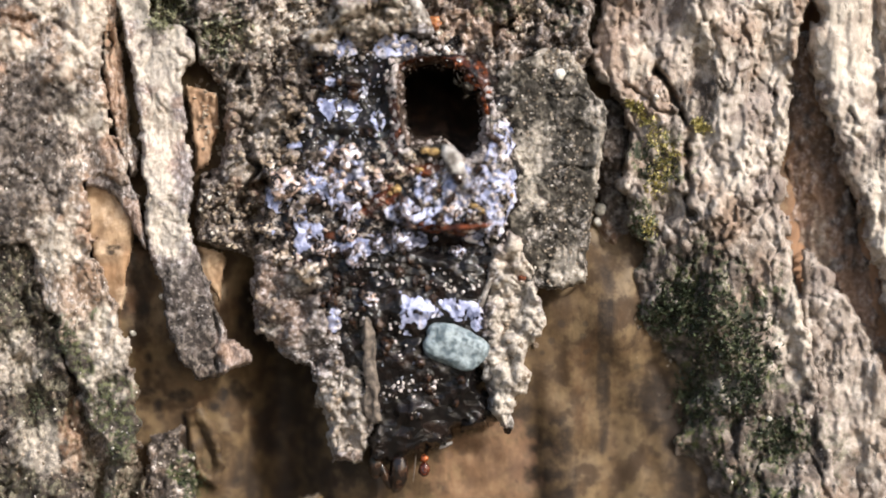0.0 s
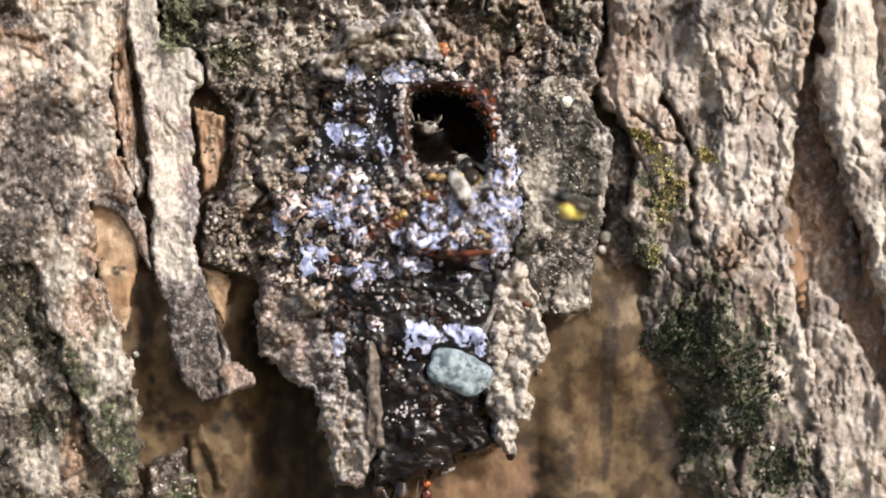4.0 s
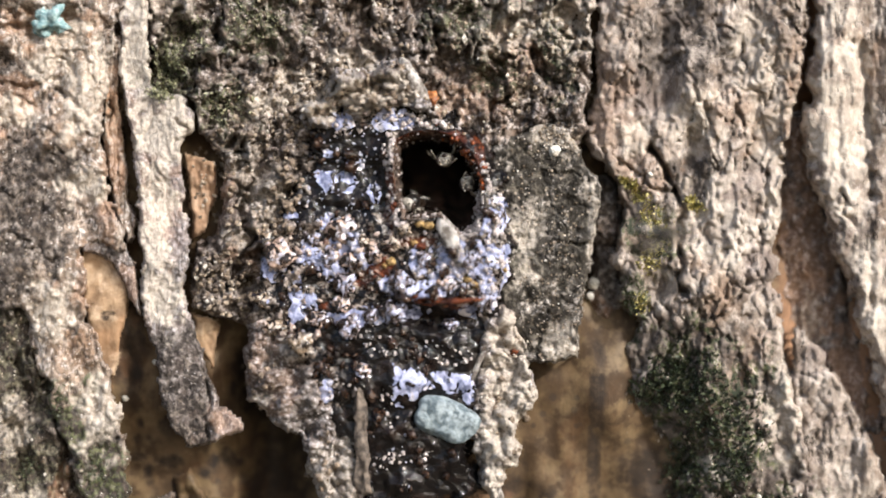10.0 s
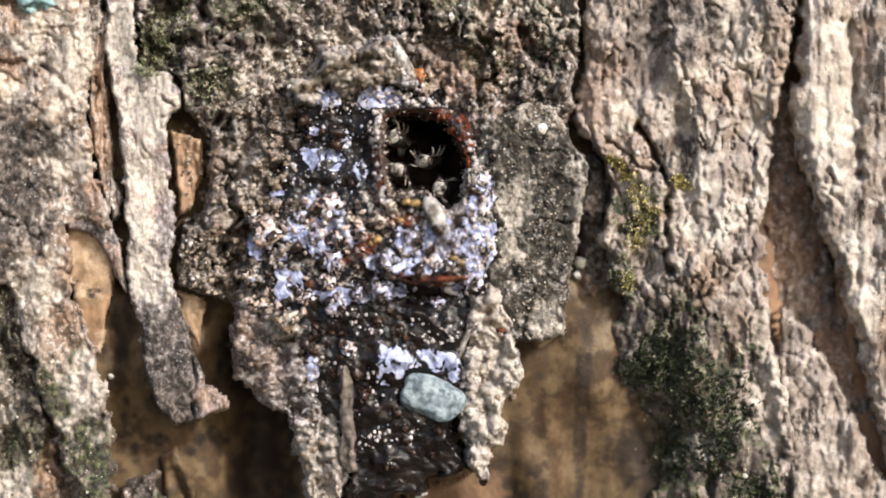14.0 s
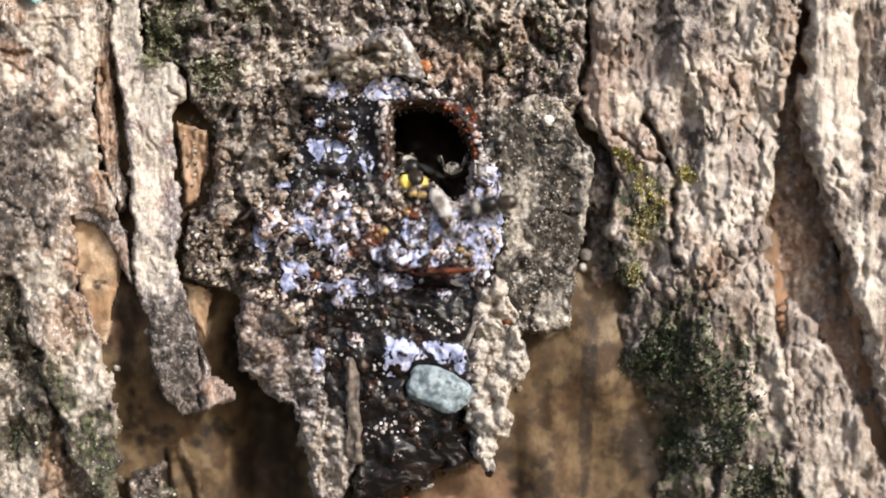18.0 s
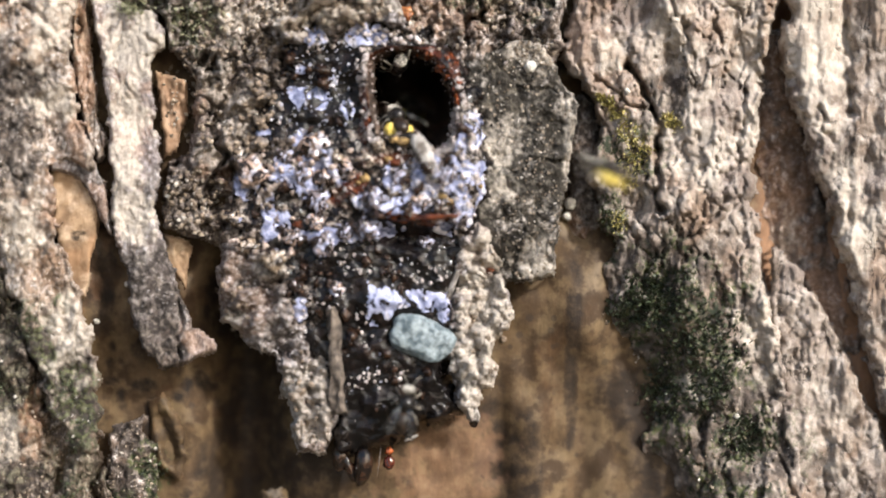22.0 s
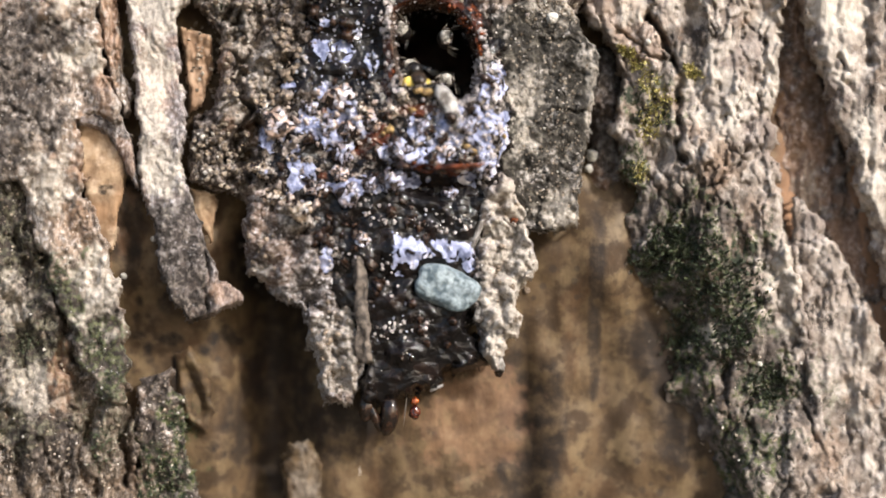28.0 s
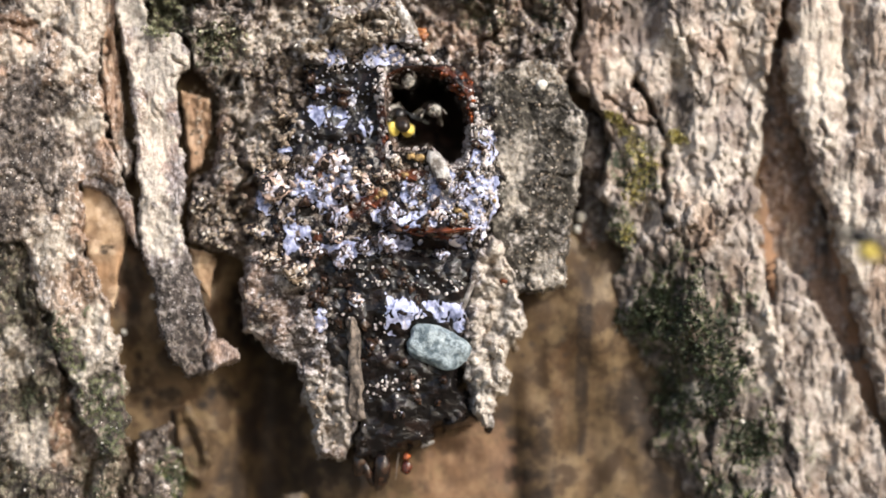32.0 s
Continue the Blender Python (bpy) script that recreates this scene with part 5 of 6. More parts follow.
def oval(cx, cy, cz, rx, ry, rz, level=3, seed=0, rough=0.04):
    bm = knob(seed, (1, 1, 1), rough, level)
    bmesh.ops.scale(bm, vec=(rx * MM, ry * MM, rz * MM), verts=bm.verts)
    bmesh.ops.translate(bm, vec=(cx * MM, cy * MM, cz * MM), verts=bm.verts)
    return bm


def stick(points, radii, sides=6):
    """A bent tapering limb through points, in millimetres."""
    bm = bmesh.new()
    rings = []
    for i, (p, r) in enumerate(zip(points, radii)):
        p = Vector(p)
        way = (Vector(points[min(i + 1, len(points) - 1)]) - Vector(points[max(i - 1, 0)])).normalized()
        a = way.orthogonal().normalized()
        b = way.cross(a)
        rings.append([bm.verts.new((p + (a * math.cos(k * 2 * math.pi / sides) + b * math.sin(k * 2 * math.pi / sides)) * r) * MM) for k in range(sides)])
    for r0, r1 in zip(rings, rings[1:]):
        for k in range(sides):
            bm.faces.new((r0[k], r0[(k + 1) % sides], r1[(k + 1) % sides], r1[k]))
    bm.faces.new(rings[0][::-1]), bm.faces.new(rings[-1])
    return bm


def wing(length, wide):
    """A thin rounded wing with a slight bend."""
    bm = bmesh.new()
    n = 10
    top, low = [], []
    for i in range(n + 1):
        k = i / n
        w = wide * math.sin(math.pi * min(0.12 + 0.9 * k, 1.0)) ** 0.6 * (0.35 + 0.65 * k)
        z = 0.16 * math.sin(k * 2.6)
        top.append(((k * length) * MM, w * 0.35 * MM, z * MM))
        low.append(((k * length) * MM, -w * 0.65 * MM, (z - 0.05) * MM))
    a, b = [bm.verts.new(p) for p in top], [bm.verts.new(p) for p in low]
    for i in range(n):
        bm.faces.new((a[i], b[i], b[i + 1], a[i + 1]))
    bmesh.ops.solidify(bm, geom=bm.faces[:], thickness=0.02 * MM)
    return bm


def make_bee(label, spread, pollen=None):
    """A small black bee that looks along -y, its middle in its chest."""
    bee = tagged(new("bee"), label, "bee", "bees at the nest")
    head = part("head", oval(0, -1.75, -0.1, 1.08, 0.62, 0.88, 3, 2), BEE_HAIR, bee, "grey-haired face")
    for s in (-1, 1):
        part("eye", oval(0.92 * s, -1.85, 0.0, 0.30, 0.42, 0.62, 2), BEE_EYE, head)
        part("antenna", stick([(0.25 * s, -2.3, -0.05), (0.55 * s, -2.75, 0.45), (0.85 * s, -3.25, 0.30), (1.25 * s, -3.6, 0.0)], (0.09, 0.08, 0.09, 0.09)), BEE_LEG, head)
    part("jaw", oval(0, -2.2, -0.65, 0.45, 0.25, 0.28, 2, 5), BEE_BELLY, head)
    part("thorax", oval(0, 0, 0.1, 1.05, 1.15, 1.0, 3, 3), BEE_BLACK, bee)
    part("abdomen", oval(0, 2.25, -0.15, 1.0, 1.45, 0.9, 3, 4), BEE_BELLY, bee, "dark faintly banded belly")
    for s in (-1, 1):
        for y, reach, back in ((-0.7, 1.0, -0.9), (0.1, 1.2, 0.2), (0.8, 1.2, 1.3)):
            part("leg", stick([(0.5 * s, y, -0.6), (1.1 * s * reach, y + 0.4 * back, -0.5), (1.45 * s * reach, y + 0.9 * back, -1.2), (1.55 * s * reach, y + 1.3 * back, -1.75)], (0.17, 0.15, 0.17, 0.07)), BEE_LEG, bee)
        for long_, wide, turn in ((4.3, 1.5, 0), (3.0, 1.0, 14)):
            ob = part("wing", wing(long_, wide), WING, bee, "clear smoky wing")
            ang = (90 - spread + turn * 0.6) if s > 0 else (90 + spread - turn * 0.6)
            ob.matrix_basis = pose(0.55 * s * MM, 0.1 * MM, 0.95 * MM - turn * 0.00001, 0, -10 if spread > 40 else 4, ang)
        if pollen:
            part("pollen_load", oval(1.0 * s, 1.75, -1.15, 0.92, 1.08, 0.92, 3, 7 + s, 0.12), pollen, bee, "lump of pollen on the hind leg")
    return bee


guard = make_bee("small black guard bee with a grey-haired face", 14)
traveller = make_bee("small black bee in flight with clear wings spread", 66)
forager = make_bee("small black bee carrying two yellow pollen lumps", 38, POLLEN)
forager_orange = make_bee("small black bee carrying two orange pollen lumps", 38, POLLEN_ORANGE)


def key(thing, rows):
    """Keys a bee: seconds, millimetres from the nest's middle, degrees."""
    walk(thing, [(t, pose(x / 1000, y / 1000, 1.1 + z / 1000, rx, ry, rz)) for t, x, y, z, rx, ry, rz in rows])


def motions():
    bee_1 = copy_thing(guard, pose(0, 0, 1.1))
    bee_2 = copy_thing(guard, pose(0, 0, 1.1))
    bee_3 = copy_thing(guard, pose(0, 0, 1.1))
    bee_4 = copy_thing(guard, pose(0, 0, 1.1))
    bee_5 = copy_thing(forager, pose(0, 0, 1.1))
    bee_6 = copy_thing(forager, pose(0, 0, 1.1))
    bee_7 = copy_thing(forager, pose(0, 0, 1.1))
    bee_8 = copy_thing(forager, pose(0, 0, 1.1))
    bee_9 = copy_thing(forager, pose(0, 0, 1.1))
    bee_10 = copy_thing(forager, pose(0, 0, 1.1))
    bee_11 = copy_thing(forager, pose(0, 0, 1.1))
    bee_12 = copy_thing(forager, pose(0, 0, 1.1))
    bee_13 = copy_thing(forager, pose(0, 0, 1.1))
    bee_14 = copy_thing(forager, pose(0, 0, 1.1))
    bee_15 = copy_thing(forager, pose(0, 0, 1.1))
    bee_16 = copy_thing(forager, pose(0, 0, 1.1))
    bee_17 = copy_thing(forager, pose(0, 0, 1.1))
    bee_18 = copy_thing(forager, pose(0, 0, 1.1))
    bee_19 = copy_thing(forager, pose(0, 0, 1.1))
    bee_20 = copy_thing(forager, pose(0, 0, 1.1))
    bee_21 = copy_thing(traveller, pose(0, 0, 1.1))
    bee_22 = copy_thing(traveller, pose(0, 0, 1.1))
    bee_23 = copy_thing(traveller, pose(0, 0, 1.1))
    bee_24 = copy_thing(traveller, pose(0, 0, 1.1))
    bee_25 = copy_thing(traveller, pose(0, 0, 1.1))
    bee_26 = copy_thing(guard, pose(0, 0, 1.1))
    bee_27 = copy_thing(guard, pose(0, 0, 1.1))
    bee_28 = copy_thing(traveller, pose(0, 0, 1.1))
    key(guard, [(0.0, 3.30, 6.10, 19.80, 3, 164, 4), (0.2, 1.53, 18.50, 19.58, 3, 164, 4), (0.4, -1.47, 30.74, 39.68, 9, 169, -21), (0.6, 0.86, 18.50, 18.61, 13, 174, -11), (0.8, 1.96, 6.10, 17.39, 13, 174, -11), (1.2, 0.51, 6.10, 16.66, 0, 178, 14), (1.6, 0.42, 6.10, 17.21, 3, 183, -15), (2.0, 0.70, 6.10, 17.93, 6, 179, 1), (2.4, 0.21, 6.10, 17.35, 7, 177, -19), (2.6, -0.74, 6.10, 17.07, -13, 183, -8), (3.0, -3.56, 6.10, 17.46, 6, 184, -1), (3.6, -3.00, 6.10, 17.87, 11, 172, 9), (3.9, -2.95, 6.10, 17.80, -1, 185, 13), (4.2, -3.41, 6.10, 17.95, -11, 166, 16), (4.5, -2.69, 6.10, 18.76, 13, 173, -12), (6.5, -0.16, 6.10, 19.17, -5, 175, 5), (7.0, -0.26, 6.10, 18.30, -4, 177, -5), (7.5, 0.84, 6.10, 18.99, 11, 179, 3), (8.0, 1.53, 6.10, 19.29, 9, 186, 18), (8.5, 2.08, 6.10, 19.77, -9, 183, 7), (9.0, 1.79, 6.10, 20.09, 11, 176, 20), (9.5, 0.75, 6.10, 19.04, -8, 182, 9), (10.0, 0.49, 6.10, 19.77, -6, 164, 3), (10.5, 0.29, 6.10, 19.29, 13, 165, 15), (11.0, 0.54, 6.10, 18.65, -2, 166, 13), (11.5, 1.42, 6.10, 19.03, 7, 183, -9), (12.0, 1.99, 6.10, 19.02, 3, 164, -20), (12.5, 2.70, 6.10, 18.18, -4, 184, 9), (13.0, 1.51, 6.10, 20.36, 0, 186, 21), (13.5, -0.68, 6.10, 20.59, -11, 177, -8), (14.0, 0.13, 6.10, 16.94, -8, 172, -20), (14.2, -0.06, 18.50, 18.43, -8, 172, -20), (14.5, -1.47, 30.74, 39.68, -9, 164, 4), (14.8, 0.98, 18.50, 16.74, -5, 186, 16), (15.0, 2.20, 6.10, 12.71, -5, 186, 16), (15.5, 3.45, 6.10, 15.09, -3, 174, 17), (17.5, 3.65, 6.10, 13.76, 4, 177, 0), (17.8, 2.88, 6.10, 13.63, 3, 185, 2), (18.0, 2.45, 6.10, 14.90, -1, 180, 0), (18.2, 1.10, 18.50, 17.62, -1, 180, 0), (18.5, -1.47, 30.74, 39.68, -5, 186, -11), (18.8, 0.12, 18.50, 18.02, 1, 163, 0), (19.0, 0.47, 6.10, 15.91, 1, 163, 0), (19.5, -1.62, 6.10, 14.44, 2, 163, -3), (19.8, -0.93, 18.50, 17.43, 2, 163, -3), (20.0, -1.47, 30.74, 39.68, 3, 164, 5), (32.0, -1.47, 30.74, 39.68, 0, 179, 5)])
    key(bee_1, [(0.0, -1.00, 31.48, 39.30, -12, 134, -21), (1.4, -1.00, 31.48, 39.30, -6, 128, 20), (1.6, -2.45, 18.50, 19.12, -5, 126, 4), (1.8, -4.66, 6.10, 18.65, -5, 126, 4), (2.3, -4.46, 6.10, 18.22, -3, 132, -8), (2.5, -2.35, 18.50, 18.94, -3, 132, -8), (2.8, -1.00, 31.48, 39.30, -3, 136, -8), (10.0, -1.00, 31.48, 39.30, 1, 135, -20), (10.2, -1.28, 18.50, 19.35, -7, 137, -8), (10.5, -2.32, 6.10, 19.22, -7, 137, -8), (11.0, -3.42, 6.10, 19.86, -8, 128, -11), (11.5, -3.47, 6.10, 19.31, -11, 125, 8), (12.0, -3.12, 6.10, 20.12, 9, 128, -7), (12.5, -3.25, 6.10, 20.28, -9, 126, 15), (13.0, -4.05, 6.10, 20.41, 10, 128, 6), (13.5, -3.76, 6.10, 20.09, -10, 130, -12), (14.0, -3.59, 6.10, 19.45, 8, 138, -13), (14.5, -2.95, 6.10, 16.97, -6, 137, -13), (15.0, -3.00, 6.10, 16.74, 8, 126, 6), (15.5, -2.86, 6.10, 17.17, -5, 137, -16), (15.9, -1.55, 18.50, 18.52, -5, 137, -16), (16.3, -1.00, 31.48, 39.30, -4, 128, -10), (17.0, -1.00, 31.48, 39.30, -4, 128, -10), (18.0, -1.00, 31.48, 39.30, -2, 140, -3), (18.2, -2.21, 18.50, 19.09, -13, 140, -15), (18.5, -4.17, 6.10, 18.57, -13, 140, -15), (19.0, -4.01, 6.10, 19.48, 13, 128, 16), (19.5, -4.06, 6.10, 18.95, 11, 123, 19), (20.0, -4.02, 6.10, 19.18, 9, 133, 10), (20.3, -2.26, 6.10, 18.79, -5, 126, 0), (20.6, -1.77, 6.10, 20.20, -12, 132, -11), (21.0, -0.63, 6.10, 20.70, 8, 119, -9), (21.3, -1.25, 6.10, 20.35, 5, 140, 17), (22.0, -1.92, 6.10, 21.28, 11, 131, 17), (22.2, -1.08, 18.50, 20.17, 11, 131, 17), (22.5, -1.00, 31.48, 39.30, 6, 122, -21), (22.8, -2.07, 18.50, 18.88, 4, 130, -8), (23.0, -3.90, 6.10, 18.07, 4, 130, -8), (23.5, -2.95, 6.10, 19.90, 12, 132, -3), (24.0, -2.92, 6.10, 21.72, -6, 138, -6), (24.5, -2.95, 6.10, 21.17, 7, 126, -1), (25.0, -3.25, 6.10, 20.10, 0, 137, -13), (25.5, -3.49, 6.10, 19.79, 8, 140, -14), (27.5, -1.44, 6.10, 18.61, 9, 118, 13), (28.0, -4.27, 6.10, 19.50, 10, 119, 5), (28.5, -3.86, 6.10, 19.47, -6, 130, -10), (29.0, -5.05, 6.10, 18.60, 0, 136, -3), (29.5, -4.34, 6.10, 18.08, -12, 121, -21), (30.0, -4.33, 6.10, 19.08, -12, 141, -16), (31.0, -2.41, 6.10, 20.99, -11, 130, 15), (32.0, -2.59, 6.10, 21.43, -5, 126, -8)])
    key(bee_2, [(0.0, 0.20, 30.72, 39.54, -4, 10, -13), (1.2, 0.20, 30.72, 39.54, 6, 17, 2), (1.4, -1.19, 18.50, 17.08, -9, 16, -18), (1.6, -2.13, 6.10, 13.56, -9, 16, -18), (2.0, -1.50, 6.10, 14.07, 7, 17, 4), (2.3, -1.86, 6.10, 14.30, 3, 18, 13), (2.5, -1.05, 18.50, 17.38, 3, 18, 13), (2.6, 0.20, 30.72, 39.54, 0, 24, -5), (3.1, 0.20, 30.72, 39.54, 5, 19, -3), (3.4, -0.46, 18.50, 17.34, 1, 24, -11), (3.6, -0.67, 6.10, 14.22, 1, 24, -11), (3.9, -2.27, 6.10, 14.59, -2, 18, -18), (4.0, -1.26, 18.50, 17.49, -2, 18, -18), (4.2, 0.20, 30.72, 39.54, 12, 16, 16), (6.0, 0.20, 30.72, 39.54, 8, 14, 17), (6.2, -1.58, 18.50, 17.33, -10, 27, -1), (6.5, -2.92, 6.10, 14.19, -10, 27, -1), (7.0, -1.90, 6.10, 15.39, 10, 27, 7), (7.5, 0.37, 6.10, 15.56, 6, 21, 7), (8.0, -3.22, 6.10, 14.59, 2, 8, -17), (8.5, -0.94, 6.10, 14.01, 7, 9, -15), (9.0, -2.81, 6.10, 14.21, -11, 29, -17), (9.5, -3.12, 6.10, 14.34, -13, 28, -14), (10.0, -3.38, 6.10, 14.44, 9, 24, -16), (10.5, -3.43, 6.10, 16.72, 12, 21, 14), (11.0, -1.63, 6.10, 14.81, -12, 26, 13), (11.5, -1.61, 6.10, 14.00, 6, 10, 0), (12.0, -2.43, 6.10, 14.58, 12, 9, 10), (12.5, -3.87, 6.10, 15.19, 1, 27, -7), (13.0, -3.35, 6.10, 15.08, -8, 13, -11), (13.2, -1.80, 18.50, 17.69, -8, 13, -11), (13.5, 0.20, 30.72, 39.54, 7, 17, 5), (13.8, -1.79, 18.50, 17.93, -2, 16, -5), (14.0, -3.35, 6.10, 15.68, -2, 16, -5), (14.5, -2.54, 6.10, 14.45, -11, 20, -3), (15.0, -2.36, 6.10, 13.74, -2, 25, 20), (15.5, -2.22, 6.10, 13.97, 5, 26, -14), (15.9, -1.23, 18.50, 17.24, 5, 26, -14), (16.3, 0.20, 30.72, 39.54, 0, 19, 7), (17.0, 0.20, 30.72, 39.54, 0, 19, 7), (18.0, 0.20, 30.72, 39.54, 11, 11, 6), (18.2, -1.53, 18.50, 18.28, 6, 29, -17), (18.5, -2.81, 6.10, 16.56, 6, 29, -17), (19.0, -3.91, 6.10, 15.51, -1, 25, 0), (19.5, -3.26, 6.10, 14.46, -6, 12, -13), (19.8, -3.32, 6.10, 13.95, -5, 13, 3), (20.0, -2.39, 6.10, 14.04, 12, 15, 8), (20.2, -1.32, 18.50, 17.27, 12, 15, 8), (20.5, 0.20, 30.72, 39.54, -2, 28, 9), (23.0, 0.20, 30.72, 39.54, -6, 13, 3), (23.2, -1.20, 18.50, 17.24, 0, 17, -20), (23.5, -2.15, 6.10, 13.96, 0, 17, -20), (24.0, -1.95, 6.10, 14.36, -3, 15, -14), (24.5, -0.79, 6.10, 14.80, -9, 31, 12), (25.0, -3.33, 6.10, 14.29, 2, 19, 0), (25.5, -3.65, 6.10, 14.53, 9, 21, 14), (27.5, -2.55, 6.10, 15.82, 6, 28, 0), (27.8, -1.40, 18.50, 17.98, 6, 28, 0), (28.0, 0.20, 30.72, 39.54, 6, 31, -4), (29.0, 0.20, 30.72, 39.54, -7, 13, -1), (29.2, -0.90, 18.50, 17.38, 4, 31, 9), (29.5, -1.56, 6.10, 14.30, 4, 31, 9), (30.0, -2.12, 6.10, 16.46, -7, 12, 15), (31.0, -3.50, 6.10, 19.15, -8, 24, -10), (32.0, 0.23, 6.10, 18.10, 11, 14, 15)])
    key(bee_3, [(0.0, 1.09, 30.85, 40.47, -11, -89, 10), (7.4, 1.09, 30.85, 40.47, -5, -83, 14), (7.7, 1.91, 18.50, 18.36, 4, -91, 3), (8.0, 4.06, 6.10, 16.75, 4, -91, 3), (8.5, 4.28, 6.10, 16.88, -1, -80, -7), (9.0, 4.35, 6.10, 16.51, 2, -69, -12), (9.5, 3.84, 6.10, 16.64, 1, -89, -4), (10.0, 3.38, 6.10, 16.95, 4, -89, -9), (10.5, 3.88, 6.10, 16.21, 11, -89, 17), (11.0, 3.23, 6.10, 15.97, -3, -73, 19), (11.5, 3.09, 6.10, 15.50, -5, -75, 11), (11.8, 1.43, 18.50, 17.86, -5, -75, 11), (12.0, 1.09, 30.85, 40.47, 8, -85, 6), (12.2, 0.90, 18.50, 18.46, 12, -75, 11), (12.5, 2.05, 6.10, 17.00, 12, -75, 11), (13.0, 3.83, 6.10, 13.77, -10, -80, 1), (13.5, 1.10, 6.10, 15.43, 6, -75, -6), (14.0, 1.73, 6.10, 13.55, -8, -76, 2), (14.2, 0.74, 18.50, 17.08, -8, -76, 2), (14.5, 1.09, 30.85, 40.47, -8, -70, 5), (15.0, 1.09, 30.85, 40.47, -10, -69, 6), (15.2, 1.91, 18.50, 16.68, -4, -74, -15), (15.5, 4.07, 6.10, 12.57, -4, -74, -15), (15.9, 1.91, 18.50, 16.68, -4, -74, -15), (16.3, 1.09, 30.85, 40.47, 1, -76, 4), (16.5, 1.09, 30.85, 40.47, 1, -76, 4), (17.0, 1.09, 30.85, 40.47, -5, -87, -1), (17.2, 1.09, 30.85, 40.47, -5, -87, -1), (20.3, 1.09, 30.85, 40.47, 9, -89, -6), (24.0, 1.09, 30.85, 40.47, -11, -89, -10), (24.2, 0.41, 18.50, 18.49, 6, -87, 12), (24.5, 1.06, 6.10, 17.07, 6, -87, 12), (25.0, 0.24, 6.10, 14.85, -2, -74, -13), (25.5, 0.12, 6.10, 18.26, 6, -77, 13), (27.5, 0.77, 6.10, 20.41, -2, -87, -15), (28.0, 0.89, 6.10, 18.75, 1, -87, 1), (28.5, 1.00, 6.10, 18.71, 7, -91, -10), (29.0, -0.05, 6.10, 18.88, 10, -69, 13), (29.5, -0.43, 6.10, 17.59, 1, -78, -5), (30.0, 1.83, 6.10, 14.43, 13, -75, 5), (30.2, 0.79, 18.50, 17.43, 13, -75, 5), (30.5, 1.09, 30.85, 40.47, 10, -80, -8), (32.0, 1.09, 30.85, 40.47, 6, -91, 4)])
    key(bee_4, [(0.0, 0.71, 30.98, 39.36, -1, -2, 1), (8.6, 0.71, 30.98, 39.36, -12, 5, 1), (8.8, 0.47, 18.50, 17.21, -1, 6, 6), (9.0, 1.18, 6.10, 13.89, -1, 6, 6), (9.2, 0.47, 18.50, 17.21, -1, 6, 6), (9.5, 0.71, 30.98, 39.36, 10, -3, 20), (12.0, 0.71, 30.98, 39.36, 3, -5, 12), (12.2, -0.12, 18.50, 17.34, -7, -5, -6), (12.5, -0.00, 6.10, 14.20, -7, -5, -6), (13.0, -0.32, 6.10, 14.69, 12, 0, 1), (13.2, -0.28, 18.50, 17.53, 12, 0, 1), (13.5, 0.71, 30.98, 39.36, 5, -3, 16), (25.0, 0.71, 30.98, 39.36, 2, 15, 15), (25.2, 0.05, 18.50, 17.26, 6, 1, 9), (25.5, 0.35, 6.10, 14.01, 6, 1, 9), (25.9, 0.05, 18.50, 17.26, 6, 1, 9), (26.3, 0.71, 30.98, 39.36, 12, 13, 13), (27.5, 0.71, 30.98, 39.36, 12, 13, 13), (27.8, 0.43, 18.50, 17.16, 7, 4, -2), (28.0, 1.10, 6.10, 13.76, 7, 4, -2), (28.5, 0.92, 6.10, 14.36, -12, -5, -17), (28.8, 0.34, 18.50, 17.40, -12, -5, -17), (29.0, 0.71, 30.98, 39.36, -9, 4, -13), (30.5, 0.71, 30.98, 39.36, 1, 3, 8), (30.8, 0.07, 18.50, 17.15, -5, 4, 6), (31.0, 0.39, 6.10, 13.75, -5, 4, 6), (31.5, -0.34, 6.10, 15.13, -2, -2, 11), (31.8, -0.29, 18.50, 17.71, -2, -2, 11), (32.0, 0.71, 30.98, 39.36, 6, 1, 17)])
    key(forager, [(0.0, 72.78, -28.56, -13.76, -20, 0, -125), (1.9, 72.78, -28.56, -13.76, -20, 0, -125), (2.2, 22.78, -8.56, 7.14, -20, 0, -125), (2.3, 10.52, -0.29, 12.34, -32, 0, -160), (2.4, -0.17, 3.50, 16.22, -32, 0, -160), (2.5, -3.29, 3.50, 15.43, -32, 0, -160), (2.6, -3.47, 3.50, 14.80, -32, 0, -160), (2.7, -2.43, 3.50, 14.74, -32, 0, -160), (2.9, -2.54, 3.50, 14.85, -32, 0, -160), (3.0, -1.39, 18.50, 17.60, -32, 0, -160), (3.1, -0.93, 31.19, 39.83, -10, 0, -178), (32.0, -0.93, 31.19, 39.83, -10, 0, -178)])
    key(bee_5, [(0.0, 82.94, -38.50, -35.34, -20, 0, -125), (2.0, 82.94, -38.50, -35.34, -20, 0, -125), (2.3, 32.94, -18.50, -14.44, -20, 0, -125), (2.4, 21.77, -10.25, 0.18, -20, 0, -125), (2.5, 14.99, -2.59, 13.79, -20, 0, -125), (2.6, 5.12, 3.34, 17.66, -32, 0, -160), (2.7, 2.87, 3.50, 15.51, -32, 0, -160), (2.8, 1.80, 3.50, 15.28, -32, 0, -160), (2.9, 0.78, 18.50, 17.77, -32, 0, -160), (3.0, -1.53, 30.42, 41.38, -10, 0, -178), (32.0, -1.53, 30.42, 41.38, -10, 0, -178)])
